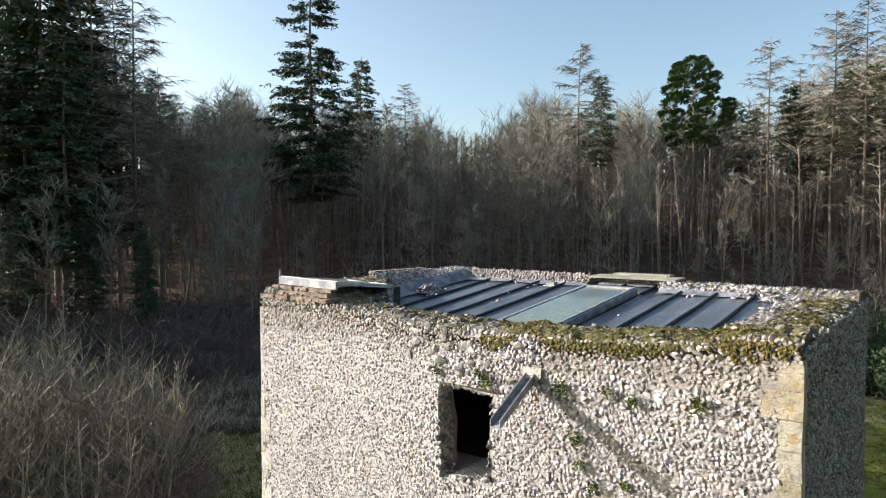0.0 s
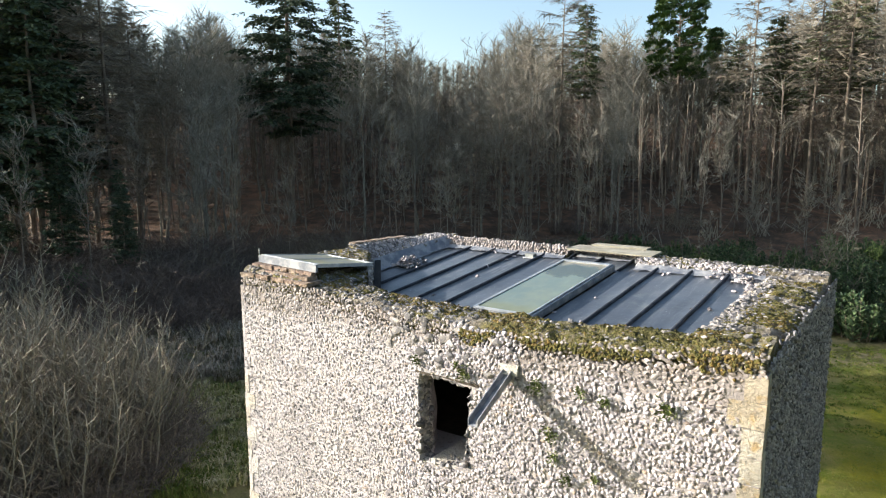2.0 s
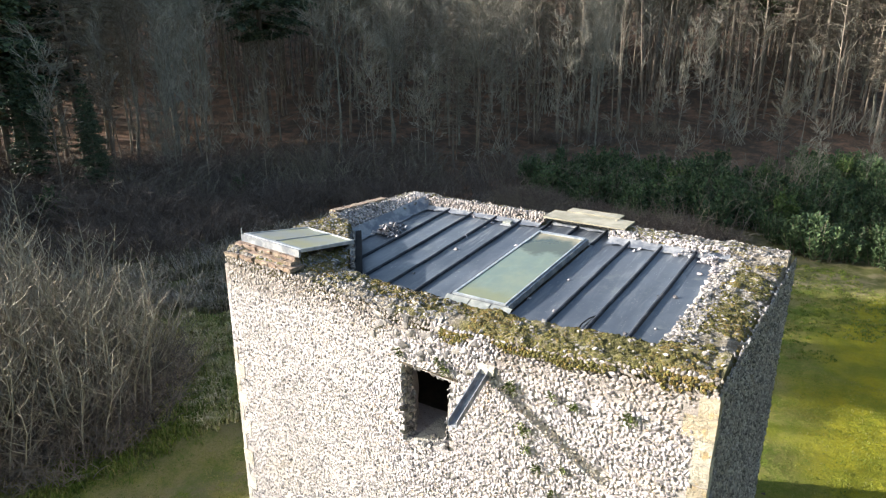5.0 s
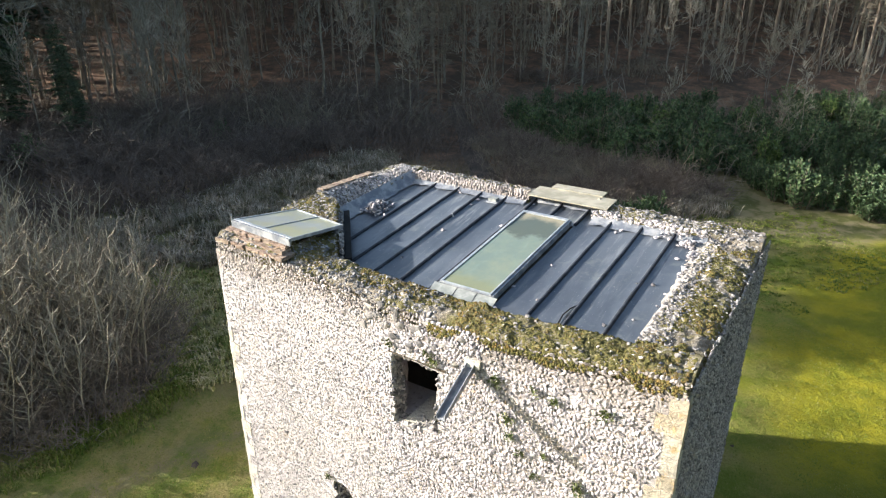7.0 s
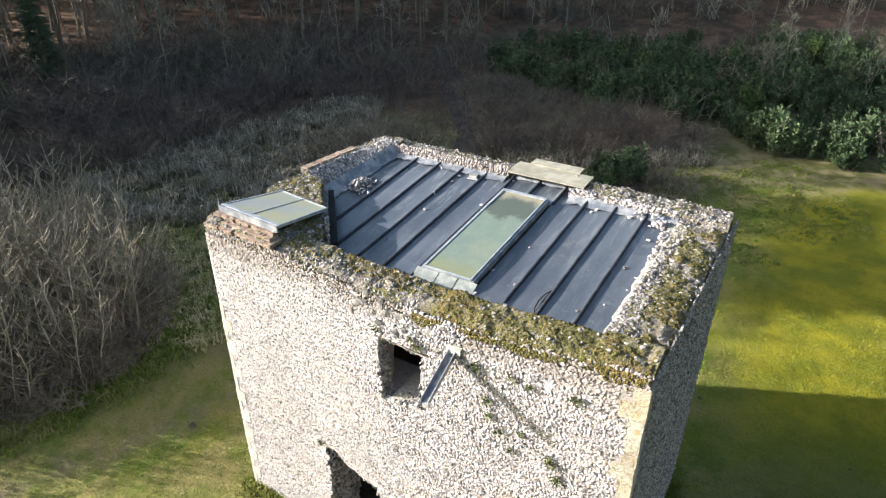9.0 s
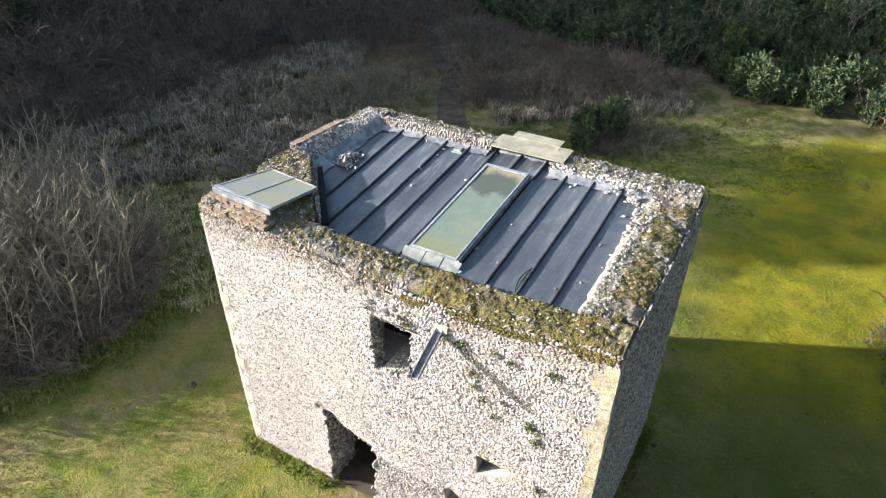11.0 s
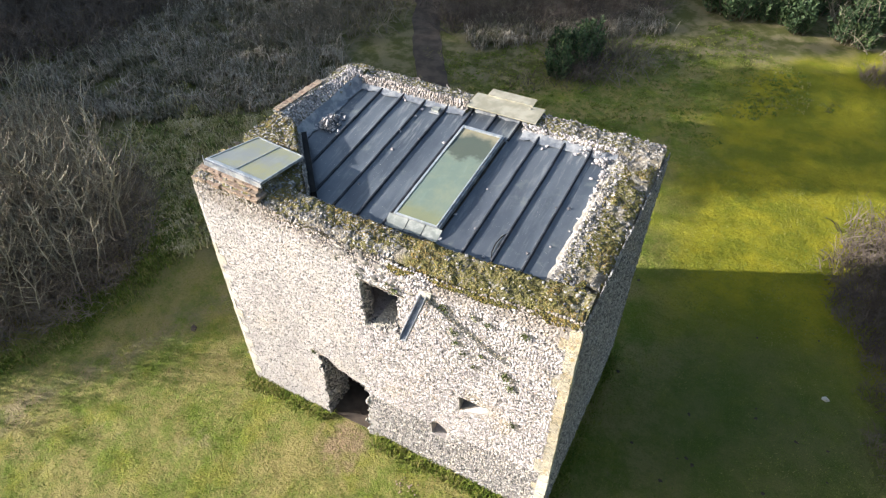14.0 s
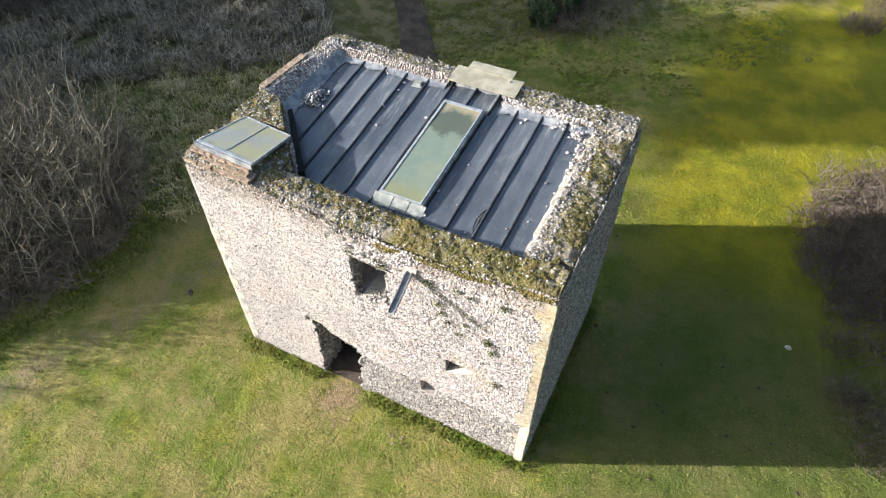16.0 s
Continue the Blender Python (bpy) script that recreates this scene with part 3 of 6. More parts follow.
def inside(poly, s, z, grow=0.0):
    cs, cz = sum(p[0] for p in poly) / len(poly), sum(p[1] for p in poly) / len(poly)
    d = math.hypot(s - cs, z - cz)
    if d > 1e-6 and grow:
        s, z = s - (s - cs) / d * grow, z - (z - cz) / d * grow
    hit = False
    for (x1, y1), (x2, y2) in zip(poly, poly[1:] + poly[:1]):
        if (y1 > z) != (y2 > z) and s < (x2 - x1) * (z - y1) / (y2 - y1) + x1:
            hit = not hit
    return hit


def wall_body(name, face, thick, holes, ends=(0.0, 0.0), label=""):
    """The masonry core of a wall: outer and inner skin, top, ends, and reveals round its openings."""
    bm = bmesh.new()
    s0, s1 = ends[0], face.len - ends[1]
    rows, cols = 34, max(8, int((s1 - s0) / 0.24))
    # outer skin is one outline with holes, filled as a flat sheet in wall coordinates and then laid on the face
    border = [(lerp(s0, s1, i / cols), -0.35) for i in range(cols)] + [(s1, lerp(-0.35, face.top(s1) - 0.30, j / rows)) for j in range(rows)]
    border += [(lerp(s1, s0, i / cols), face.top(lerp(s1, s0, i / cols)) - 0.30) for i in range(cols)] + [(s0, lerp(face.top(s0) - 0.30, -0.35, j / rows)) for j in range(rows)]

    def ring(loop, depth):
        return [bm.verts.new((s, z, depth)) for s, z in loop]

    def join(a, b):
        for i in range(len(a)):
            k = (i + 1) % len(a)
            bm.faces.new((a[i], a[k], b[k], b[i]))

    def splay(h):
        """An opening's outline on the inner face: window and slits open out, the door stays as it is."""
        cs, cz = sum(p[0] for p in h) / len(h), sum(p[1] for p in h) / len(h)
        wide, tall = (1.05, 1.0) if h is DOOR else (2.4, 1.1)
        return [(cs + (s - cs) * wide, cz + (z - cz) * tall) for s, z in h]

    outer, inner = [ring(border, 0.0)], [ring(border, thick)]
    join(outer[0], inner[0])
    for h in holes:
        a, m, b = ring(h, 0.0), ring(h, 0.32), ring(splay(h), thick)
        join(a, m)
        join(m, b)
        outer.append(a)
        inner.append(b)
    for loops in (outer, inner):
        edges = []
        for vs in loops:
            for p, q in zip(vs, vs[1:] + vs[:1]):
                edges.append(bm.edges.get((p, q)) or bm.edges.new((p, q)))
        bmesh.ops.triangle_fill(bm, use_beauty=True, use_dissolve=False, edges=edges)
    for _ in range(5):
        long = [e for e in bm.edges if e.calc_length() > 0.42]
        bmesh.ops.subdivide_edges(bm, edges=long, cuts=1, use_grid_fill=False)
        bmesh.ops.triangulate(bm, faces=[f for f in bm.faces if len(f.verts) > 3])
    for v in bm.verts:
        s, z, d = v.co
        p = face.at(s, z, -d) if d < 0.5 else Vector((*(face.a + face.dir * s - face.n * d), z))
        v.co = p
    bmesh.ops.recalc_face_normals(bm, faces=bm.faces)
    me = bpy.data.meshes.new(name)
    bm.to_mesh(me)
    bm.free()
    return bpart(name, me, MORTAR, None, label)


def face_stones(face, holes, rng, skip, coarse=lambda s, z: 0.56, rows_from=0.02, small=1.0):
    """Flints in uneven courses over a wall face. Gives centres, sizes and normals."""
    cs, ss, ns = [], [], []
    z = rows_from
    while z < 8.1:
        h = 0.044 * small * rng.uniform(0.85, 1.15)
        s = rng.uniform(0, 0.1)
        while s < face.len:
            g = coarse(s, z)
            w = g * (rng.uniform(0.065, 0.165) if rng.random() < 0.93 else rng.uniform(0.2, 0.34))
            zz, mid = z + rng.uniform(-0.02, 0.02), s + w / 2
            s += w + 0.006
            if zz > face.top(min(max(mid, 0), face.len)) - 0.05 - 0.08 * noise.noise((mid * 1.3, 4, face.a.x)) or mid > face.len or skip(mid, zz) or rng.random() < 0.04:
                continue
            if any(inside(hh, mid, zz, 0.045) for hh in holes):
                continue
            p = face.at(mid, zz, rng.uniform(-0.006, 0.010))
            cs.append(tuple(p))
            ss.append((w * 0.53, h * 0.62 * rng.uniform(0.8, 1.3)))
            nn = Vector((face.n.x, face.n.y, 0)) + 0.22 * Vector((rng.normal(), rng.normal(), rng.normal()))
            ns.append(tuple(nn.normalized()))
        z += h * 0.97
    return cs, ss, ns


rng = np.random.default_rng(5)
wall_front = wall_body("wall_front", FRONT, 1.02, FRONT_HOLES, label="pale flint rubble wall with door and window openings")
wall_north = wall_body("wall_north", NORTH, 0.92, [], label="flint rubble wall with a ragged top")
wall_east = wall_body("wall_east", EAST, 1.0, EAST_HOLES, (1.02, 0.92), label="shaded grey flint rubble wall with a tall slit")
wall_west = wall_body("wall_west", WEST, 0.5, [], (0.92, 1.02), label="flint rubble wall with a mossy ragged top")


LONG = [rng.random() < 0.14 for _ in range(40)]      # which corner stones run long into the face


def near_quoin(face):
    def f(s, z):
        return z < 7.62 and (s > face.len - (0.38 if LONG[int(z / 0.31)] else 0.22) if face is FRONT else s < 0.16)
    return f


def front_skip(s, z):
    return near_quoin(FRONT)(s, z) or (z < 5.6 and s < (0.30 if int(z / 0.34) % 2 else 0.12)) or (6.02 < s < 6.34 and 7.02 < z < 7.22) or (s < 1.85 and z > 7.74) or (4.5 < s < 5.7 and 6.72 < z < 6.785)


def front_coarse(s, z):
    g = 0.43 + 0.05 * min(1, max(0, (s - 4.4) / 3))
    return g * (1.12 if z > 6.9 else 1.0)


cs, ss, ns = face_stones(FRONT, FRONT_HOLES, rng, front_skip, front_coarse)
# single flints of the stretch over the window; the rest of the face is one piece
single = [i for i, c in enumerate(cs) if -5.3 < c[0] < -4.1 and 6.80 < c[2] < 7.62][:300]
picked = set(single)
rest = [i for i in range(len(cs)) if i not in picked]


def repointed(c):
    """The flush-pointed stretch west of the window, where the flints show as dark faces in pale mortar."""
    return c[0] + 1.1 * noise.noise((c[0] * 0.8, c[2] * 0.8, 0)) < -6.3 and c[2] + 0.35 * noise.noise((c[0], 0, 3)) < 7.25


robbed = [i for i in rest if cs[i][0] > -6.15 and cs[i][2] < 2.05]
taken_low = set(robbed)
flush = [i for i in rest if repointed(cs[i]) and i not in taken_low]
proud = [i for i in rest if not repointed(cs[i]) and i not in taken_low]
bpart("flints", stones([cs[i] for i in robbed], [ss[i] for i in robbed], [ns[i] for i in robbed], rng, 0.8, 0.5), FLINT_DARK, wall_front, "darker rough flints of the robbed footing", "stuff")
bpart("flints", stones([cs[i] for i in proud], [ss[i] for i in proud], [ns[i] for i in proud], rng, 0.44, 0.15), FLINT, wall_front, "white and grey rounded flints", "stuff")
bpart("flints", stones([cs[i] for i in flush], [(0.84 * ss[i][0], 0.86 * ss[i][1]) for i in flush], [ns[i] for i in flush], rng, 0.28, 0.3), FLINT_MIXED, wall_front, "grey and white knapped flints in pale mortar", "stuff")
# larger flat stones of the mended stretch over the window
c, z_, m = [], [], []
for _ in range(34):
    s = rng.uniform(3.9, 6.0)
    c.append(tuple(FRONT.at(s, rng.uniform(6.92, 7.58), 0.012)))
    w = rng.uniform(0.065, 0.12)
    z_.append((w, w * rng.uniform(0.55, 0.9)))
    m.append(tuple(Vector((rng.normal() * 0.06, -1, rng.normal() * 0.06)).normalized()))
bpart("slabs", stones(c, z_, m, rng, 0.30), FLINT_TOP, wall_front, "larger flat grey stones of a mended stretch", "stuff")
FLINT_FORMS = [stones([(0, 0, 0)], [(0.036, 0.030)], [(0, -1, 0)], rng, 0.7, 0.5) for _ in range(14)]
for me in FLINT_FORMS:
    me.materials.append(FLINT_ONE)
for i in single:
    ob = new("flint", FLINT_FORMS[int(rng.integers(14))])
    ob.parent = wall_front
    f = ss[i][0] / 0.036
    ob.matrix_basis = INV @ Matrix.LocRotScale(cs[i], Euler((rng.uniform(-0.2, 0.2), rng.uniform(-0.5, 0.5), rng.uniform(-0.2, 0.2))), (f, 1.1, ss[i][1] / 0.030))

# darker flints on the east face: its shade is put into the colour
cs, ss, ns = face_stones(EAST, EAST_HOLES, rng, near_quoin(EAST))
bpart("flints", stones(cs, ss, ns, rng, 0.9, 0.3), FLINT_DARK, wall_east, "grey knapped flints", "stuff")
for fc, wl in ((NORTH, wall_north), (WEST, wall_west)):
    cs, ss, ns = face_stones(fc, [], rng, lambda s, z: s < 0.12 or s > fc.len - 0.12, lambda s, z: 1.4, small=2.2)
    bpart("flints", stones(cs, ss, ns, rng, 0.25, 0.5), FLINT, wl, "grey knapped flints", "stuff")


def loose_box(face, s0, s1, z0, z1, out, back, rng_skew=0.006):
    g = Geo()
    pts = []
    for d in (out, -back):
        for s, z in ((s0, z0), (s1, z0), (s1, z1), (s0, z1)):
            pts.append(tuple(face.at(s, z, d) + Vector([rng.uniform(-rng_skew, rng_skew) for _ in range(3)])))
    g.add(pts, [(0, 1, 2, 3), (7, 6, 5, 4), (0, 4, 5, 1), (1, 5, 6, 2), (2, 6, 7, 3), (3, 7, 4, 0)])
    return g


def reveal_stones(face, poly, depth, wall, zmin=0.0):
    """Flints lining the sides of an opening."""
    c, z, m = [], [], []
    cx = sum(p[0] for p in poly) / len(poly)
    for (s1, z1), (s2, z2) in zip(poly, poly[1:] + poly[:1]):
        ln = math.hypot(s2 - s1, z2 - z1)
        if ln < 0.05 or (z1 < 0.05 and z2 < 0.05):
            continue
        inward = (-(z2 - z1) / ln, (s2 - s1) / ln)
        for _ in range(int(ln * depth * 230)):
            t, d = rng.random(), rng.uniform(0.0, depth)
            s, zz = lerp(s1, s2, t), lerp(z1, z2, t)
            p = face.at(s, zz, -d)
            c.append(tuple(p))
            z.append((rng.uniform(0.04, 0.085), rng.uniform(0.035, 0.055)))
            nn = Vector((face.dir.x * inward[0], face.dir.y * inward[0], inward[1])) + 0.25 * Vector((rng.normal(), rng.normal(), rng.normal()))
            m.append(tuple(nn.normalized()))
    bpart("reveal_flints", stones(c, z, m, rng, 0.95), FLINT_TOP, wall, "flints lining an opening", "stuff")


bpart("blocking", loose_box(EAST, 3.85, 4.22, 4.5, 6.7, -0.30, 0.36), MORTAR, wall_east, "recessed rubble blocking of the slit")
for poly, depth in ((WINDOW, 0.30), (DOOR, 0.95)):
    reveal_stones(FRONT, poly, depth, wall_front)


def blocks(name, face, wall, step, widths, z1, material, label, at_end, depth=0.02):
    """Squared corner stones, alternately long and short."""
    z, k = 0.02, 0
    while z < z1:
        h = step * rng.uniform(0.9, 1.1)
        w = widths[1 if (LONG[int((z + h / 2) / step)] if at_end else int((z + h / 2) / step) % 2) else 0]
        s0, s1 = (face.len - w, face.len + 0.012) if at_end else (0.004, w)
        g = Geo()
        pts = []
        for d in (0.010, -0.25):
            for s, zz in ((s0, z + 0.008), (s1, z + 0.008), (s1, z + h - 0.008), (s0, z + h - 0.008)):
                p = face.at(s + rng.uniform(-0.008, 0.008), zz + rng.uniform(-0.006, 0.006), d + rng.uniform(-0.006, 0.006))
                pts.append(tuple(p))
        g.add(pts, [(0, 1, 2, 3), (7, 6, 5, 4), (0, 4, 5, 1), (1, 5, 6, 2), (2, 6, 7, 3), (3, 7, 4, 0)])
        bpart(name, g, material, wall)
        z += h
        k += 1


blocks("quoin", FRONT, wall_front, 0.31, (0.22, 0.38), 7.55, QUOIN, "", True)
blocks("quoin", EAST, wall_east, 0.31, (0.16, 0.16), 7.55, ASHLAR, "", False)
blocks("quoin", FRONT, wall_front, 0.34, (0.12, 0.30), 5.5, QUOIN_GREY, "", False)


# brick courses under the glazed hatch
for course in range(3):
    s = 0.03 + 0.10 * (course % 2) + 0.05 * course
    while s < 1.80:
        w = 0.21 * rng.uniform(0.85, 1.05)
        bpart("brick", loose_box(FRONT, s, s + w, 7.735 + course * 0.076, 7.803 + course * 0.076, 0.015 - 0.10 * course + rng.uniform(-0.02, 0.015), 0.32, 0.012), BRICK, wall_front)
        s += w + 0.012
# lintel over the window, the pale stone over the spout, a ledge stone under the window
bpart("lintel", loose_box(FRONT, 4.5, 5.68, 6.735, 6.775, 0.008, 0.3), DARKWOOD, wall_front, "thin dark weathered timber lintel")
bpart("pale_stone", loose_box(FRONT, 6.05, 6.32, 7.05, 7.19, 0.05, 0.2), ASHLAR, wall_front, "pale squared stone over the spout")
bpart("sill", loose_box(FRONT, 4.80, 5.50, 5.32, 5.40, -0.02, 0.9), ASHLAR, wall_front, "pale worn stone sill")

# spout: an open lead gutter standing out of the wall
g = Geo()
a, b = FRONT.at(6.16, 7.04, -0.05), FRONT.at(6.16, 6.58, 0.88)
for side in (-1, 1):
    off = Vector((0.075 * side, 0, 0))
    q = [a + off, b + off, b + off + Vector((0, 0, 0.10)), a + off + Vector((0, 0, 0.13))]
    inn = [p - Vector((0.014 * side, 0, 0)) for p in q]
    g.add([tuple(p) for p in q + inn], [(0, 1, 2, 3), (7, 6, 5, 4), (0, 4, 5, 1), (1, 5, 6, 2), (2, 6, 7, 3), (3, 7, 4, 0)])
q = [a + Vector((-0.061, 0, 0)), a + Vector((0.061, 0, 0)), b + Vector((0.061, 0, 0)), b + Vector((-0.061, 0, 0))]
low = [p + Vector((0, 0, 0.014)) for p in q]
g.add([tuple(p) for p in q + low], [(0, 1, 2, 3), (7, 6, 5, 4), (0, 4, 5, 1), (1, 5, 6, 2), (2, 6, 7, 3), (3, 7, 4, 0)])
bpart("spout", g, FLASHING, None, "grey lead water spout")

# inside: floors seen through the openings
g = Geo()
g.box((-9.3, 9.05, -0.3), (-2.1, 13.1, 0.03))
g.box((-7.62, 8.0, -0.3), (-6.28, 9.05, 0.025))
bpart("lower_floor", g, PATH, None, "bare earth floor")
g = Geo()
g.box((-9.25, 9.05, 4.95), (-2.1, 13.1, 5.15))
bpart("upper_floor", g, DARKWOOD, None, "dark timber floor")

# ---- roof ----
X0, X1, Y0, Y1 = -9.35, -2.0, 8.80, 13.52
SEAMS = [-9.35, -8.5, -7.84, -7.19, -6.54, -5.87, -5.22, -4.57, -3.92, -3.27, -2.60, -2.0]
SKY = (-5.73, -4.68, 9.27, 12.54)


def skew(x, y):
    """The lead bays run a little east of north."""
    return x + 0.037 * (y - 11.1)


def slab(x0, x1, y0, y1, lo, hi):
    """A flat bar or pane lying with the roof's slope, between two heights over it."""
    g = Geo()
    g.add([(skew(x, y), y, ROOF(y) + dz) for dz in (lo, hi) for x, y in ((x0, y0), (x1, y0), (x1, y1), (x0, y1))], [(3, 2, 1, 0), (4, 5, 6, 7), (0, 1, 5, 4), (1, 2, 6, 5), (2, 3, 7, 6), (3, 0, 4, 7)])
    return g


deck = Geo()
for lo, hi, ya, yb in ((X0, SKY[0], Y0, Y1), (SKY[1], X1, Y0, Y1), (SKY[0], SKY[1], Y0, SKY[2]), (SKY[0], SKY[1], SKY[3], Y1)):
    q = slab(lo, hi, ya, yb, -0.16, -0.02)
    deck.add(q.v, q.f)
roof = bpart("roof", deck, DARKWOOD, None, "gently sloping lead-covered roof")


def sheet(x0, x1, y0, y1):
    g = Geo()
    nx, ny = 6, max(2, int((y1 - y0) / 0.22))
    for j in range(ny + 1):
        for i in range(nx + 1):
            x, y = lerp(x0, x1, i / nx), lerp(y0, y1, j / ny)
            g.v.append((skew(x, y), y, ROOF(y) + 0.004 + 0.014 * noise.noise((x * 1.9, y * 1.1, 0)) + (0.02 if i in (0, nx) else 0)))
    g.f = [(j * (nx + 1) + i, j * (nx + 1) + i + 1, (j + 1) * (nx + 1) + i + 1, (j + 1) * (nx + 1) + i) for j in range(ny) for i in range(nx)]
    return g


for xa, xb in zip(SEAMS, SEAMS[1:]):
    over = xa >= SKY[0] - 0.2 and xb <= SKY[1] + 0.3
    for ya, yb in ((Y0, SKY[2]), (SKY[3], Y1)) if over else ((Y0, Y1),):
        bpart("lead_sheet", sheet(xa, xb, ya, yb), LEAD, roof, smooth=True)
# lead rolls, near black: the shadow along them is put into the colour
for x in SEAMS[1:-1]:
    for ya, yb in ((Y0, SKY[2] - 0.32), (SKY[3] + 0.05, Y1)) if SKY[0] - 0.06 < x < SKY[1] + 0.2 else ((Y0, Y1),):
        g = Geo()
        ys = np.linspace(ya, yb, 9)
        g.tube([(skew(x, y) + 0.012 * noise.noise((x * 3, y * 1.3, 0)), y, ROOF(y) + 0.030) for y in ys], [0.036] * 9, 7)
        bpart("lead_roll", g, ROLL_SHADE, roof, "rounded lead roll, darkened for the shadow beside it", smooth=True)


def north_in(x):
    """Where the lead meets the north parapet; it runs further back behind the skylight."""
    back = 13.24 if x < -5.9 else 13.42 if x < -4.3 else 13.04
    return back + 0.03 * noise.noise((x * 1.5, 0, 2))


def flash(line, inward, rise_a, drop, n=30, mat=None, label="pale weathered lead flashing"):
    """Lead dressed from the foot of a parapet out over the roof, along a line of plan places."""
    g = Geo()
    inward = Vector(inward)
    for i in range(n + 1):
        p = Vector((*line(i / n), 0))
        wob = 0.05 * noise.noise((i * 0.7, p.x, p.y))
        for d, h in ((-0.10 + wob, rise_a), (0.03 + wob, rise_a * 0.55), (0.10 + wob, 0.036), (drop + wob * 1.5, 0.030)):
            q = p + inward * d
            g.v.append((q.x, q.y, ROOF(q.y) + h + 0.008 * noise.noise((q.x * 5, q.y * 5, h * 9))))
    g.f = [(4 * i + k, 4 * i + k + 1, 4 * i + k + 5, 4 * i + k + 4) for i in range(n) for k in range(3)]
    bpart("flashing", g, mat or FLASHING, roof, label, smooth=True)


def west_foot(y):
    """Foot of the west parapet's broken inner face, where the lead begins."""
    return lerp(-9.50, -9.22, (y - 10.65) / 2.6)


flash(lambda t: (lerp(-9.15, -5.95, t), north_in(lerp(-9.15, -5.95, t))), (0, -1, 0), 0.10, 0.20)
flash(lambda t: (lerp(-5.88, -4.32, t), north_in(lerp(-5.88, -4.32, t))), (0, -1, 0), 0.10, 0.12, 14)
flash(lambda t: (lerp(-4.28, -1.9, t), north_in(lerp(-4.28, -1.9, t))), (0, -1, 0), 0.10, 0.24, 20)
flash(lambda t: (west_foot(lerp(10.5, 13.35, t)) + 0.10, lerp(10.5, 13.35, t)), (1, 0, 0), 0.24, 0.20)
flash(lambda t: (skew(-1.98, lerp(8.9, 13.0, t)), lerp(8.9, 13.0, t)), (-1, 0, 0), 0.07, 0.10, 30, FILLET, "worn grey mortar fillet")

# skylight: kerb, frame bars, two lapped panes, a lead tray at its foot
x0, x1, y0, y1 = SKY
kerb = Geo()
for lo, hi, ya, yb in ((x0, x0 + 0.05, y0, y1), (x1 - 0.05, x1, y0, y1), (x0 + 0.05, x1 - 0.05, y0, y0 + 0.05), (x0 + 0.05, x1 - 0.05, y1 - 0.05, y1)):
    q = slab(lo, hi, ya, yb, -0.25, 0.13)
    kerb.add(q.v, q.f)
skylight = bpart("skylight", kerb, FLASHING, None, "long green-stained glass skylight in a metal frame")
for lo, hi, ya, yb in ((x0 - 0.02, x0 + 0.03, y0 - 0.02, y1 + 0.02), (x1 - 0.035, x1 - 0.004, y0 - 0.02, y1 + 0.02), (x0 + 0.033, x1 - 0.038, y0 - 0.02, y0 + 0.015), (x0 + 0.033, x1 - 0.038, y1 - 0.06, y1 + 0.02)):
    bpart("frame_bar", slab(lo, hi, ya, yb, 0.134, 0.168), METAL, skylight, "pale metal glazing bar")
bpart("side_flashing", slab(x1 + 0.003, x1 + 0.05, y0 - 0.01, y1 + 0.03, 0.02, 0.145), FLASHING, skylight, "lead-dressed side of the kerb")
bpart("side_flashing", slab(x0 - 0.055, x0 - 0.023, y0 - 0.01, y1 + 0.03, 0.02, 0.12), FLASHING, skylight, "lead-dressed side of the kerb")
bpart("pane", slab(x0 + 0.033, x1 - 0.038, y0 + 0.018, 11.78, 0.145, 0.154), SKYGLASS, skylight, "green-stained glass pane")
bpart("pane", slab(x0 + 0.033, x1 - 0.038, 11.72, y1 - 0.063, 0.134, 0.143), SKYGLASS, skylight, "part-clear glass pane with a dark brownish reflection painted at its head")
for a, b in ((-0.10, 0.34), (0.36, 0.72), (0.74, 1.10)):
    g = Geo()
    for j, (y, h) in enumerate(((y0 - 0.012, 0.115), (y0 - 0.10, 0.085), (y0 - 0.20, 0.040), (y0 - 0.30, 0.034))):
        for k in range(5):
            x = lerp(x0 - 0.02, x1 + 0.02, lerp(a, b, k / 4))
            yy = y - (0.05 * noise.noise((x * 4, 3, 0)) if j == 3 else 0)
            g.v.append((skew(x, yy), yy, ROOF(yy) + h + 0.012 * noise.noise((x * 6, yy * 6, 2))))
    g.f = [(5 * j + k, 5 * j + 5 + k, 5 * j + 6 + k, 5 * j + 1 + k) for j in range(3) for k in range(4)]
    bpart("foot_tray", g, PALELEAD, skylight, "pale green-tinged lead tray", smooth=True)

# ---- the stair head in the south-west corner, cut off on the slant towards the roof ----
SLANT, SLANT_N = (Vector((-7.95, 9.08)), Vector((-9.17, 10.52))), Vector((0.764, 0.645))


def past_slant(x, y):
    return (x - SLANT[0].x) * SLANT_N.x + (y - SLANT[0].y) * SLANT_N.y


def west_x(y):
    """The outer edge of the west wall."""
    return lerp(-10.42, -9.78, (y - 8.02) / 6.08)


def front_y(x):
    return lerp(8.02, 7.76, (x + 10.42) / 9.39)


def ease(t):
    t = min(1.0, max(0.0, t))
    return t * t * (3 - 2 * t)


def rubble(x, y, amp):
    """Uneven height of crumbled masonry at three sizes."""
    return amp * (0.6 * noise.noise((x * 2.3, y * 2.3, 1)) + 0.45 * noise.noise((x * 7, y * 7, 4)) + 0.3 * noise.noise((x * 19, y * 19, 8)))


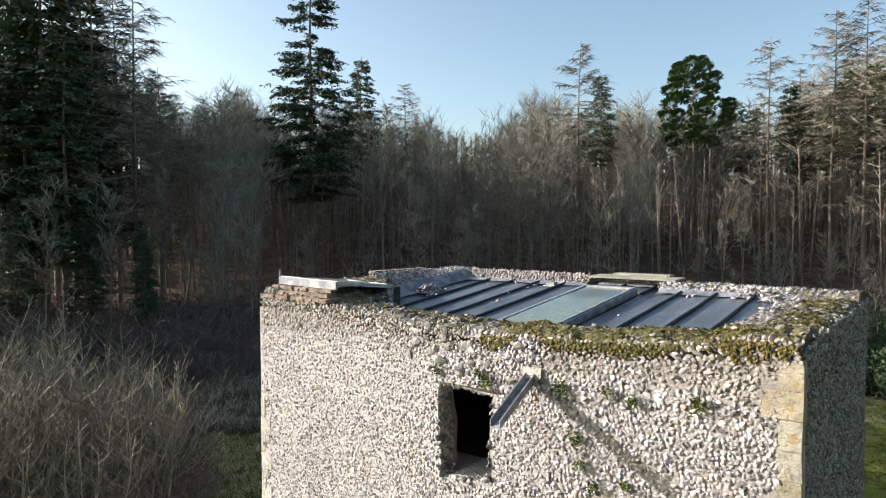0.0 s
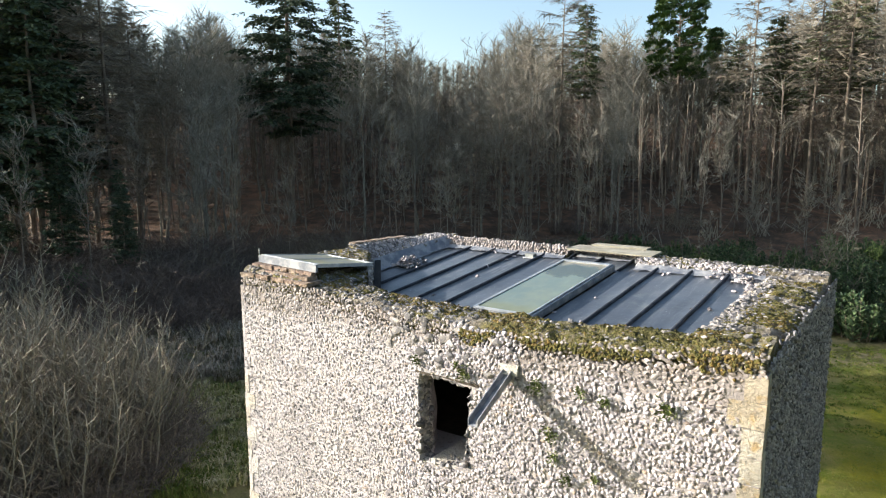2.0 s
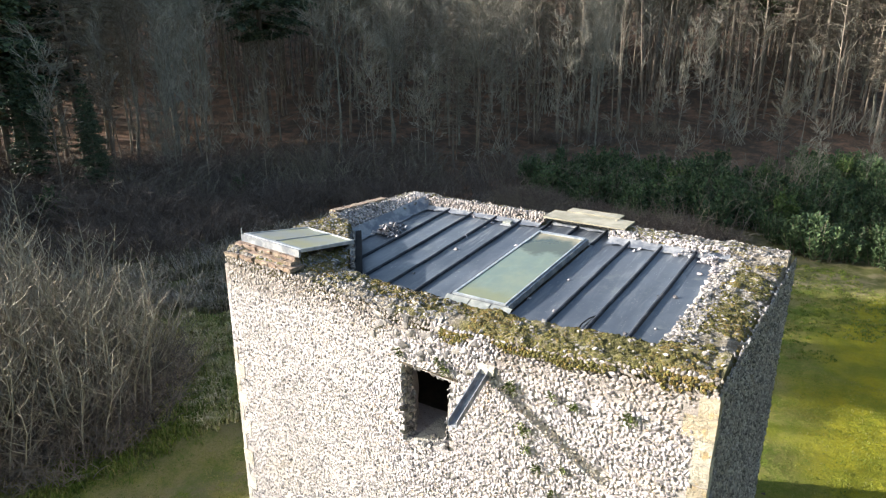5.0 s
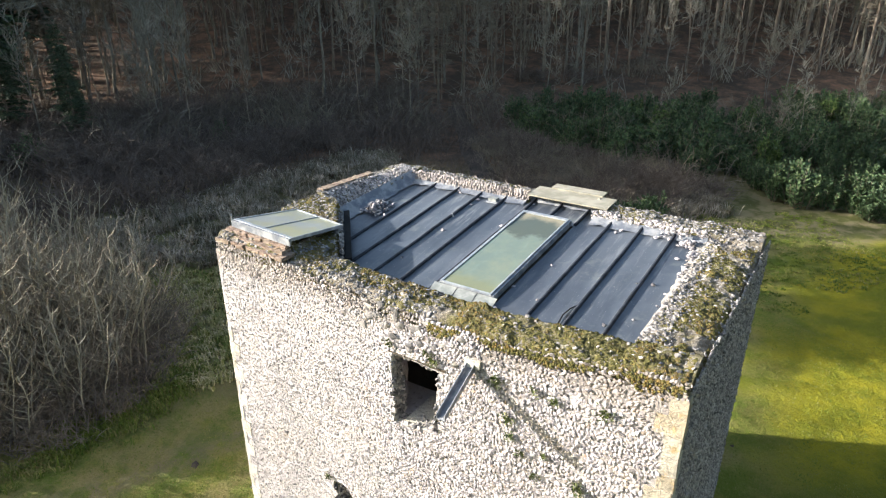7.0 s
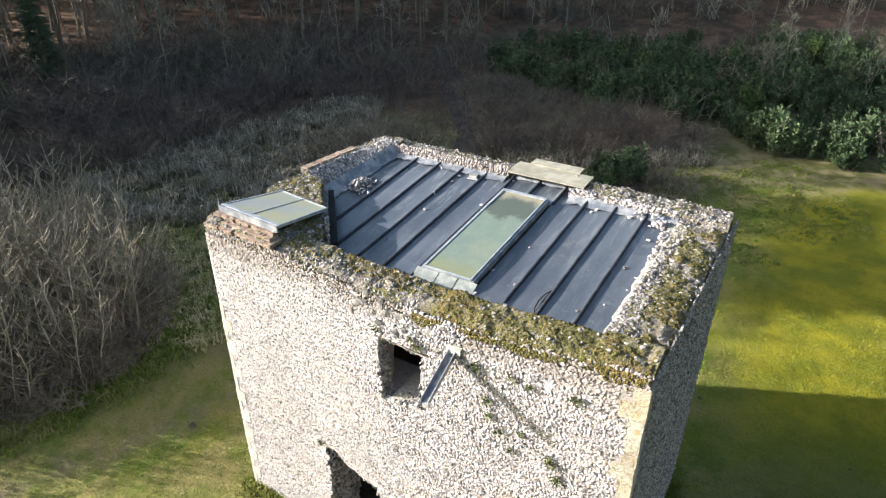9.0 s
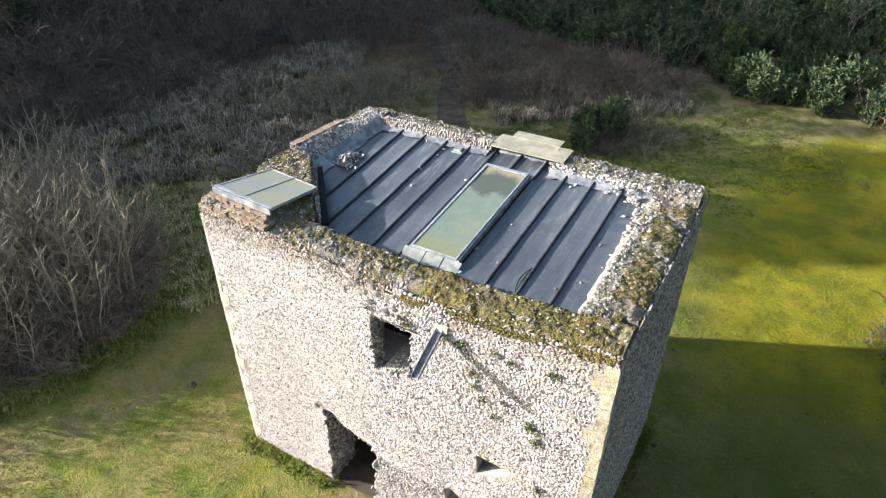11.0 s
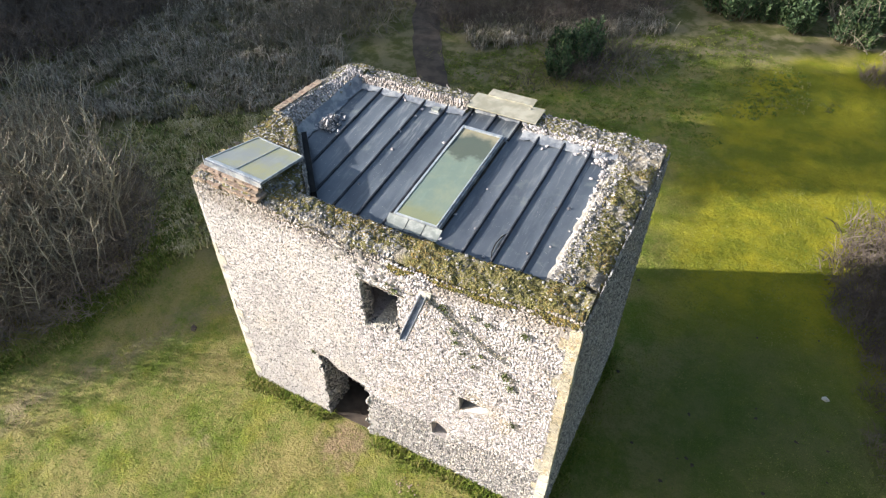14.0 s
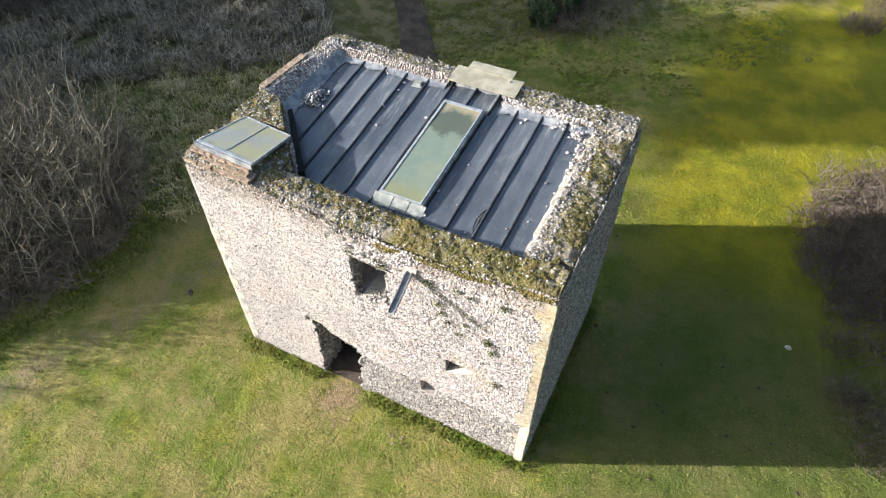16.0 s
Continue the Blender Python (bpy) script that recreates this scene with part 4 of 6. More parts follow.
def front_crust(x, y):
    d, t = y - front_y(x), front_top(x + 10.42) + 0.09 * ease((-8.5 - x) / 0.15)
    z = t - 0.17 * math.exp(-max(0, d) / (0.10 + 0.08 * max(0, noise.noise((x * 0.9, 0, 5))))) + rubble(x, y, 0.075)
    z -= 0.16 * max(0, noise.noise((x * 2.6, y * 2.0, 12)) - 0.25) * (1 if d < 0.45 else 0.4)
    return lerp(z, ROOF(y) - 0.03, ease((d - 0.72) / 0.34)) if x > -8.1 else z


def east_crust(x, y):
    d = lerp(-1.03, -0.86, (y - 7.76) / 6.1) - x
    z = 7.86 - 0.10 * math.exp(-max(0, d) / 0.09) + rubble(x, y, 0.07)
    return lerp(z, ROOF(y) - 0.02, ease((x * -1 - 1.86 + 0.037 * (y - 11.1)) / 0.16))


def north_crust(x, y):
    d = lerp(13.85, 14.10, (-0.86 - x) / 8.92) - y
    z = 7.95 - 0.08 * math.exp(-max(0, d) / 0.08) + rubble(x, y, 0.07)
    return lerp(z, ROOF(y) + 0.0, ease((north_in(x) + 0.13 - y) / 0.16))


def west_crust(x, y):
    a = west_x(y) + 0.24
    z = 8.05 if x < a else lerp(8.05, ROOF(y) + 0.20, (x - a) / (west_foot(y) - a))
    return z + rubble(x, y, 0.05) - 0.5 * ease((10.78 - y) / 0.18)


def stair_crust(x, y):
    under = 1 - ease((y - 9.72 - 0.1 * (x + 9)) / 0.15)
    z = lerp(7.96 + 0.05 * noise.noise((x * 3, y * 3, 0)), 7.80, max(under, ease((x + 8.55) / 0.2)))
    z -= 0.10 * ease((x + 8.5) / 0.5)
    return lerp(z + rubble(x, y, 0.06), ROOF(y) - 0.06, ease((past_slant(x, y) + 0.12) / 0.12))


def crust(name, wall, x0, x1, y0, y1, zf, keep, label, step=0.045):
    """The crumbled top of a wall as one uneven sheet, closed downwards round its edge."""
    nx, ny = int((x1 - x0) / step), int((y1 - y0) / step)
    g, ids = Geo(), {}

    def corner(i, j):
        if (i, j) not in ids:
            x, y = lerp(x0, x1, i / nx), lerp(y0, y1, j / ny)
            ids[i, j] = len(g.v)
            g.v.append((x, y, zf(x, y)))
        return ids[i, j]

    cells = {(i, j) for i in range(nx) for j in range(ny) if keep(lerp(x0, x1, (i + 0.5) / nx), lerp(y0, y1, (j + 0.5) / ny))}
    skirt = {}

    def below(k):
        if k not in skirt:
            x, y, z = g.v[k]
            skirt[k] = len(g.v)
            g.v.append((x, y, z - 0.45))
        return skirt[k]

    for i, j in sorted(cells):
        q = [corner(i, j), corner(i + 1, j), corner(i + 1, j + 1), corner(i, j + 1)]
        g.f.append(tuple(q))
        for (di, dj), a, b in (((0, -1), q[0], q[1]), ((1, 0), q[1], q[2]), ((0, 1), q[2], q[3]), ((-1, 0), q[3], q[0])):
            if (i + di, j + dj) not in cells:
                g.f.append((a, below(a), below(b), b))
    return bpart(name, g, CRUST, wall, label, "stuff")


g = Geo()
corners = ((-10.0, 8.5), (-8.3, 8.5), (-8.06, 9.05), (-9.24, 10.44), (-9.95, 10.6))
g.add([(x, y, z) for z in (6.9, 7.55) for x, y in corners], [(4, 3, 2, 1, 0), (5, 6, 7, 8, 9)] + [(k, (k + 1) % 5, 5 + (k + 1) % 5, 5 + k) for k in range(5)])
stairhead = bpart("stair_head", g, MORTAR, None, "low mossy flint mass over the stair, cut off on the slant")
along = (SLANT[1] - SLANT[0]).normalized()
# black strip added for the shaded gap between stair head and lead
g = Geo()
base = [SLANT[0] - along * 0.25 + SLANT_N * 0.02, SLANT[1] + along * 0.05 + SLANT_N * 0.02, SLANT[1] + along * 0.05 + SLANT_N * 0.15, SLANT[0] - along * 0.25 + SLANT_N * 0.15]
g.add([(p.x, p.y, ROOF(p.y) + h) for h in (-0.1, 0.30) for p in base], [(3, 2, 1, 0), (4, 5, 6, 7), (0, 1, 5, 4), (1, 2, 6, 5), (2, 3, 7, 6), (3, 0, 4, 7)])
bpart("stair_cheek", g, BLACK_GAP_CABLE, None, "black strip for the shaded gap beside the roof")

crust("wall_top", wall_front, -10.36, -1.045, 7.78, 9.02, front_crust, lambda x, y: y > front_y(x) + 0.03, "crumbled mossy top of the wall")
crust("wall_top", wall_east, -2.12, -0.92, 8.72, 13.2, east_crust, lambda x, y: x < lerp(-1.03, -0.86, (y - 7.76) / 6.1) - 0.03, "crumbled mossy top of the wall")
crust("wall_top", wall_north, -9.8, -0.92, 12.98, 14.06, north_crust, lambda x, y: north_in(x) - 0.05 < y < lerp(13.85, 14.10, (-0.86 - x) / 8.92) - 0.03, "crumbled flint top of the wall")
crust("wall_top", wall_west, -10.2, -9.1, 10.6, 13.7, west_crust, lambda x, y: west_x(y) + 0.03 < x < west_foot(y) + 0.05, "crumbled sloping inner side of the wall")
crust("wall_top", stairhead, -10.35, -7.8, 8.8, 10.8, stair_crust, lambda x, y: x > west_x(y) + 0.04 and past_slant(x, y) < 0.03, "crumbled mossy top of the stair head")


def scatter(zf, x0, x1, y0, y1, count, lo, hi, keep=lambda x, y: True, sink=0.25, lean=0.45, shape=(0.6, 0.95)):
    """Stones or cushions lying on a crumbled top: centres, sizes and normals that follow its slope."""
    c, s, m = [], [], []
    tries = 0
    while len(c) < count and tries < count * 15:
        tries += 1
        x, y = rng.uniform(x0, x1), rng.uniform(y0, y1)
        if not keep(x, y):
            continue
        z, e = zf(x, y), 0.04
        nn = Vector((z - zf(x + e, y), z - zf(x, y + e), e)).normalized() + lean * Vector((rng.normal(), rng.normal(), rng.normal() * 0.5))
        w = lo + (hi - lo) * rng.random() ** 1.8
        c.append((x, y, z - sink * w))
        s.append((w, w * rng.uniform(*shape)))
        m.append(tuple(nn.normalized()))
    return c, s, m


def patchy(x, y, thr, seed=5.0):
    return noise.noise((x * 1.1, y * 1.6, seed)) + 0.5 * noise.noise((x * 4, y * 4, 1.0)) > thr


def on_front(x, y):
    return y > front_y(x) + 0.02


def on_east(x, y):
    return x < lerp(-1.03, -0.86, (y - 7.76) / 6.1) - 0.02


def on_west(x, y):
    return west_x(y) + 0.03 < x < west_foot(y) + 0.03


def on_stair(x, y):
    return x > west_x(y) + 0.05 and past_slant(x, y) < 0.0


for wl, zf, box, cnt, lo, hi, ok in (
        (wall_front, front_crust, (-10.3, -1.1, 7.8, 8.95), 2300, 0.016, 0.055, lambda x, y: on_front(x, y) and (x < -5.2 or rng.random() < 0.22)),
        (wall_east, east_crust, (-2.06, -0.9, 8.3, 13.3), 2300, 0.016, 0.055, lambda x, y: on_east(x, y) and rng.random() < 0.12 + 0.88 * ease((-1.45 - x) / 0.3)),
        (wall_north, north_crust, (-9.75, -0.95, 13.0, 14.0), 3000, 0.018, 0.058, lambda x, y: y > north_in(x)),
        (wall_west, west_crust, (-10.15, -9.15, 10.62, 13.7), 1500, 0.020, 0.055, on_west),
        (stairhead, stair_crust, (-10.3, -7.9, 8.8, 10.7), 1000, 0.018, 0.055, on_stair)):
    c, st, m = scatter(zf, *box, cnt, lo, hi, ok)
    bpart("coping_flints", stones(c, st, m, rng, 0.7), FLINT_TOP, wl, "loose rough flints along the wall top", "stuff")

# fitted flints: coursed on the west slope, upright along the north parapet, piled on the slanting face
c, st, m = [], [], []
for row in range(8):
    y = 10.75
    while y < 13.5:
        a, t = west_x(y) + 0.26, (row + 0.5 + rng.uniform(-0.15, 0.15)) / 8
        x = lerp(a, west_foot(y), t)
        w = rng.uniform(0.028, 0.050)
        c.append((x, y, west_crust(x, y) + 0.008))
        st.append((w, 0.034))
        m.append(tuple(Vector((0.75, rng.normal() * 0.2, 0.65 + rng.normal() * 0.15)).normalized()))
        y += 2 * w + 0.006
bpart("inner_flints", stones(c, st, m, rng, 0.9), FLINT_MIXED, wall_west, "coursed flints of the inner slope", "stuff")
c, st, m = [], [], []
for row in range(4):
    x = -9.4
    while x < -5.9:
        w = rng.uniform(0.024, 0.042)
        y = north_in(x) + 0.02 + 0.035 * row
        c.append((x, y, ROOF(y) + 0.07 + 0.048 * row + rng.uniform(-0.015, 0.015)))
        st.append((w, 0.05 * rng.uniform(0.8, 1.3)))
        m.append(tuple(Vector((rng.normal() * 0.25, -0.8, 0.5)).normalized()))
        x += 2 * w + 0.004
bpart("inner_flints", stones(c, st, m, rng, 0.7), FLINT, wall_north, "upright mortared flints of the inner face", "stuff")
c, st, m = [], [], []
for _ in range(520):
    x = rng.uniform(-5.9, -1.95)
    y = north_in(x) + rng.uniform(0.0, 0.14)
    c.append((x, y, north_crust(x, y) + 0.005))
    w = rng.uniform(0.02, 0.05)
    st.append((w, 0.75 * w))
    m.append(tuple(Vector((rng.normal() * 0.3, -0.6, 0.7)).normalized()))
bpart("inner_flints", stones(c, st, m, rng, 0.7), FLINT_MIXED, wall_north, "small mortared flints of the inner face", "stuff")
c, st, m = [], [], []
for _ in range(320):
    p = SLANT[0] + along * rng.uniform(-0.25, 1.95) + SLANT_N * rng.uniform(-0.08, -0.01)
    c.append((p.x, p.y, rng.uniform(ROOF(p.y) + 0.2, 7.82)))
    w = rng.uniform(0.025, 0.055)
    st.append((w, 0.75 * w))
    m.append(tuple(Vector((0.76, 0.64 + rng.normal() * 0.3, 0.4)).normalized()))
bpart("cheek_flints", stones(c, st, m, rng, 0.7), FLINT_TOP, stairhead, "rough flints of the stair head", "stuff")
# rubble heaped on the lead: under the west slope, and in the north-east corner
c, st, m = [], [], []
for cx, cy, rx, ry, cnt in ((-8.95, 11.45, 0.26, 0.34, 190), (-2.15, 12.75, 0.16, 0.14, 70), (-2.02, 12.35, 0.08, 0.22, 40), (-2.5, 12.93, 0.35, 0.06, 30), (-2.03, 11.7, 0.05, 0.3, 22)):
    for _ in range(cnt):
        u_, v_ = rng.normal() * 0.5, rng.normal() * 0.5
        x, y = cx + rx * u_, cy + ry * v_
        c.append((x, y, ROOF(y) + 0.03 + max(0, 0.18 * rx / 0.26 * (1 - u_ * u_ - v_ * v_)) * rng.random()))
        w = rng.uniform(0.022, 0.058)
        st.append((w, 0.75 * w))
        m.append(tuple(Vector((rng.normal() * 0.4, rng.normal() * 0.4, 1)).normalized()))
bpart("fallen_flints", stones(c, st, m, rng, 0.8), FLINT_MIXED, roof, "heaps of fallen flints on the lead", "stuff")


def moss_bed(wl, zf, box, count, thr, lo, hi, ok, flat=0.42):
    c, st, m = scatter(zf, *box, count, lo, hi, lambda x, y: ok(x, y) and patchy(x, y, thr), 0.15, 0.3, (0.75, 1.0))
    bpart("moss", stones(c, st, m, rng, flat), MOSS, wl, "olive, gold and rust cushions of moss", "stuff")


moss_bed(wall_front, front_crust, (-8.4, -4.9, 7.95, 8.95), 4200, -0.05, 0.010, 0.036, lambda x, y: on_front(x, y) and y > 8.18 + 0.14 * noise.noise((x * 1.3, 0, 3)))
moss_bed(wall_front, front_crust, (-5.2, -1.1, 7.76, 8.9), 7600, -0.42, 0.010, 0.038, on_front)
moss_bed(wall_east, east_crust, (-2.0, -0.92, 8.2, 13.5), 6000, -0.30, 0.010, 0.036, lambda x, y: on_east(x, y) and x > -1.66 + 0.14 * noise.noise((y * 1.1, 0, 6)) and x < -0.98)
moss_bed(wall_north, north_crust, (-9.6, -1.2, 13.35, 13.98), 2200, 0.0, 0.010, 0.034, lambda x, y: y > north_in(x) + 0.2)
moss_bed(wall_west, west_crust, (-10.1, -9.2, 10.62, 13.5), 1300, 0.05, 0.010, 0.034, on_west)
moss_bed(stairhead, stair_crust, (-10.2, -8.0, 9.7, 10.7), 1700, -0.45, 0.010, 0.036, on_stair)
moss_bed(stairhead, stair_crust, (-8.7, -7.85, 8.8, 9.7), 1100, -0.4, 0.010, 0.034, on_stair)
# hanging moss on the outer edge of the front wall
c, st, m = [], [], []
while len(c) < 620:
    ss_, dz = rng.uniform(5.3, 9.35), abs(rng.normal()) * 0.12
    if noise.noise((ss_ * 1.4, 2.0, 0)) + 0.25 < dz * 2.2:
        continue
    c.append(tuple(FRONT.at(ss_, FRONT.top(ss_) - 0.09 - dz, 0.02)))
    w = rng.uniform(0.012, 0.030)
    st.append((w, w))
    m.append(tuple(Vector((rng.normal() * 0.3, -1, 0.5)).normalized()))
bpart("moss", stones(c, st, m, rng, 0.7), MOSS, wall_front, "hanging cushions of moss", "stuff")
# tile coping on the west wall
for i in range(8):
    y = 10.80 + i * 0.215
    g = Geo()
    g.box((west_x(y) - 0.02, y, 8.05), (west_x(y) + 0.17, y + 0.203, 8.09), None, 0.010)
    bpart("coping_tile", g, BRICK, wall_west)

# ---- things on the roof ----
# glazed hatch over the stair head
hatch = thing("glazed_hatch", "moss-stained glazed roof hatch in a pale metal frame", "roof hatch", at=(-9.25, 8.95, 7.86))
HP = {"w": Vector((-10.17, 8.34, 8.10)), "s": Vector((-8.51, 8.24, 8.08)), "e": Vector((-8.40, 9.61, 7.93)), "n": Vector((-9.80, 9.74, 7.96))}


def on_hatch(a, b, up=0.0):
    p = HP["w"].lerp(HP["s"], a).lerp(HP["n"].lerp(HP["e"], a), b)
    return tuple(p + Vector((9.25, -8.95, -7.86 + up)))


def hatch_slab(a0, a1, b0, b1, lo, hi):
    g = Geo()
    g.add([on_hatch(a, b, h) for h in (lo, hi) for a, b in ((a0, b0), (a1, b0), (a1, b1), (a0, b1))], [(3, 2, 1, 0), (4, 5, 6, 7), (0, 1, 5, 4), (1, 2, 6, 5), (2, 3, 7, 6), (3, 0, 4, 7)])
    return g


part("pane", hatch_slab(0.019, 0.494, 0.061, 0.981, 0.0, 0.014), HATCHGLASS, hatch, "yellow-green stained pane")
part("pane", hatch_slab(0.506, 0.981, 0.061, 0.981, 0.0, 0.014), HATCHGLASS, hatch, "cloudy stained pane")
for a0, a1, b0, b1 in ((0.0, 0.018, 0.0, 1.0), (0.982, 1.0, 0.0, 1.0), (0.019, 0.981, 0.0, 0.06), (0.019, 0.981, 0.982, 1.0), (0.495, 0.505, 0.061, 0.981)):
    part("frame_bar", hatch_slab(a0, a1, b0, b1, -0.04, 0.028), METAL, hatch, "dull metal bar")
part("front_apron", hatch_slab(-0.01, 1.0, -0.035, -0.002, -0.13, 0.012), FLASHING, hatch, "crumpled lead apron")
part("kerb", hatch_slab(0.0, 0.05, 0.0, 1.0, -0.13, -0.045), FLASHING, hatch)
part("kerb", hatch_slab(0.1, 0.95, 0.94, 1.0, -0.14, -0.045), FLASHING, hatch)
g = Geo()
g.tube([on_hatch(0.0, -0.03, -0.1), on_hatch(0.0, -0.03, 0.14)], [0.012, 0.010], 6)
part("bolt", g, METAL, hatch)
# dark board in the gap under the hatch's east side
g = Geo()
g.box((0.55, -0.3, -0.3), (0.62, 0.3, 0.03))
part("post", g, DARKWOOD, hatch)

# weathered sheet lying on the north wall
sheet_thing = thing("roofing_board", "weathered yellowish boards laid on the north wall", "board", at=(-5.0, 13.7, 7.99))
for lo, hi in (((-0.93, -0.47, 0.0), (0.95, 0.24, 0.03)), ((-0.62, 0.20, 0.034), (0.62, 0.55, 0.064)), ((0.56, 0.05, 0.034), (0.62, 0.11, 0.06))):
    g = Geo()
    g.box(lo, hi, None, 0.006)
    part("board", g, BOARD, sheet_thing)

# loose flints on the lead
loose_spots = [(-7.04, 12.89), (-7.15, 11.9), (-6.97, 11.22), (-7.06, 12.58), (-6.55, 11.81), (-5.92, 11.94), (-7.69, 13.12), (-7.52, 13.1), (-7.1, 9.86), (-5.75, 13.2), (-3.87, 11.81), (-4.29, 10.89), (-3.92, 11.02), (-8.6, 11.3), (-4.61, 9.88), (-4.04, 9.68), (-4.61, 9.1), (-3.55, 9.04), (-2.75, 9.49), (-2.38, 9.85), (-2.4, 11.05), (-2.12, 10.85), (-2.15, 10.42), (-2.25, 12.15), (-3.64, 12.67), (-3.57, 12.8), (-2.85, 12.8), (-2.59, 12.85), (-2.67, 10.97), (-7.62, 13.05)]
for x, y in loose_spots:
    w = rng.uniform(0.025, 0.06)
    me = stones([(0, 0, 0)], [(w, w * 0.75)], [(0, 0, 1)], rng, 0.9)
    me.materials.append(FLINT_ONE)
    ob = new("loose_flint", me)
    ob.location = (x, y, ROOF(y) + 0.016)
    tagged(ob, "small loose flint lying on the lead roof", "stone", "loose flints on the roof")

# small lead cap over a vent, with a splash of lime below it
vent = thing("roof_vent", "small square lead vent cap on the roof", "vent", at=(-6.67, 12.98, ROOF(12.98) + 0.004))
g = Geo()
g.box((-0.10, -0.08, -0.01), (0.10, 0.08, 0.09), None, 0.008)
part("cap", g, PALELEAD, vent)
g = Geo()
g.box((-0.14, -0.13, -0.01), (0.14, 0.12, 0.022), None, 0.006)
part("base_flange", g, FLASHING, vent)

# black cable loop
g = Geo()
pts = [(-3.34, 8.93), (-3.38, 9.05), (-3.44, 9.21), (-3.46, 9.44), (-3.42, 9.68), (-3.33, 9.84), (-3.30, 9.80), (-3.34, 9.66), (-3.38, 9.44), (-3.36, 9.24), (-3.32, 9.02)]
g.tube([(x, y, ROOF(y) + 0.03) for x, y in pts], [0.013] * len(pts), 6)
ob = link_mesh("cable", g, BLACK_GAP_CABLE, smooth=True)
tagged(ob, "black cable looped on the lead roof", "cable")


# ---- trees ----
def grow(limbs, twigs, p, d, length, r, level, rnd, lift=0.15, spread=0.9, kids=5, twig_len=1.3, twig_n=12):
    """A limb that wanders, thins and bears side limbs; side limbs bear forked twigs."""
    n = 5 if level == 0 else 3
    pts, q, dd = [Vector(p)], Vector(p), Vector(d).normalized()
    for i in range(n):
        dd = (dd + Vector((rnd.gauss(0, 0.16), rnd.gauss(0, 0.16), rnd.gauss(lift, 0.10)))).normalized()
        q = q + dd * (length / n)
        pts.append(q)
    limbs.tube(pts, [max(0.026, r * (1 - 0.85 * i / n)) for i in range(n + 1)], 4 if level == 0 else 3, cap=False)
    if level == 0:
        for k in range(kids):
            t = rnd.uniform(0.2, 1.0)
            i = min(n - 1, int(t * n))
            base = pts[i].lerp(pts[i + 1], t * n - i)
            along = (pts[i + 1] - pts[i]).normalized()
            side = along.cross(Vector((rnd.gauss(0, 1), rnd.gauss(0, 1), rnd.gauss(0, 1)))).normalized()
            grow(limbs, twigs, base, along * (1.0 - 0.4 * spread) + side * spread, length * rnd.uniform(0.4, 0.7), r * 0.45, 1, rnd, lift, spread, kids, twig_len, twig_n)
    for k in range(twig_n if level else 4):
        t = rnd.uniform(0.1, 1.0)
        i = min(n - 1, int(t * n))
        base = pts[i].lerp(pts[i + 1], t * n - i)
        way = (pts[i + 1] - pts[i]).normalized() + Vector((rnd.gauss(0, 0.5), rnd.gauss(0, 0.5), rnd.gauss(0.2, 0.35)))
        tip = base + way.normalized() * rnd.uniform(0.6, 1.2) * twig_len
        twigs.spike(base, tip, 0.029)
        mid = base.lerp(tip, rnd.uniform(0.35, 0.6))
        twigs.spike(mid, mid + (way.normalized() + Vector((rnd.gauss(0, 0.6), rnd.gauss(0, 0.6), 0.1))).normalized() * twig_len * 0.6, 0.023)


def bare_tree(height, seed, clear=0.35, limbs_n=13, bark=BARK_GREY, slim=1.0):
    """A leafless broad-leaved tree of the wood: drawn-up trunk and rising limbs."""
    rnd = random.Random(seed)
    tree = thing("tree", "tall leafless woodland tree with grey bark", "tree", "trees of the wood")
    trunk, limbs, twigs = Geo(), Geo(), Geo()
    pts, x, y = [], 0.0, 0.0
    for i in range(11):
        pts.append((x, y, height * 0.93 * i / 10))
        x += rnd.gauss(0, 0.0045) * height
        y += rnd.gauss(0, 0.0045) * height
    r0 = 0.0088 * height * slim
    trunk.tube(pts, [r0 * (1.25 if i == 0 else 1) * (1 - 0.088 * i) for i in range(11)], 7, cap=False)
    for k in range(limbs_n):
        t = clear + 0.10 + (0.9 - clear) * (k + rnd.random()) / limbs_n
        i = min(9, int(t * 10))
        base = Vector(pts[i]).lerp(Vector(pts[i + 1]), t * 10 - i)
        a = k * 2.4 + rnd.uniform(-0.4, 0.4)
        up = 0.7 + 0.7 * t
        grow(limbs, twigs, base, (math.cos(a), math.sin(a), up), height * (0.30 - 0.13 * t) * rnd.uniform(0.8, 1.2) * (0.7 + 0.3 * slim), r0 * 0.42 * (1.15 - t * 0.6), 0, rnd, kids=5 if slim == 1 else 3, twig_len=0.08 * height, twig_n=8 if slim == 1 else 6)
    for k in range(int(limbs_n * 0.6)):
        t = rnd.uniform(0.12, clear)
        i = int(t * 10)
        base = Vector(pts[i]).lerp(Vector(pts[i + 1]), t * 10 - i)
        a = rnd.uniform(0, 6.28)
        twigs.spike(base, base + Vector((math.cos(a), math.sin(a), rnd.uniform(-0.1, 0.7))) * rnd.uniform(0.8, 2.4), 0.025)
    part("trunk", trunk, bark, tree, smooth=True)
    part("limbs", limbs, bark, tree, kind="stuff")
    part("crown", twigs, TWIG, tree, "fine bare twigs", "stuff")
    return tree


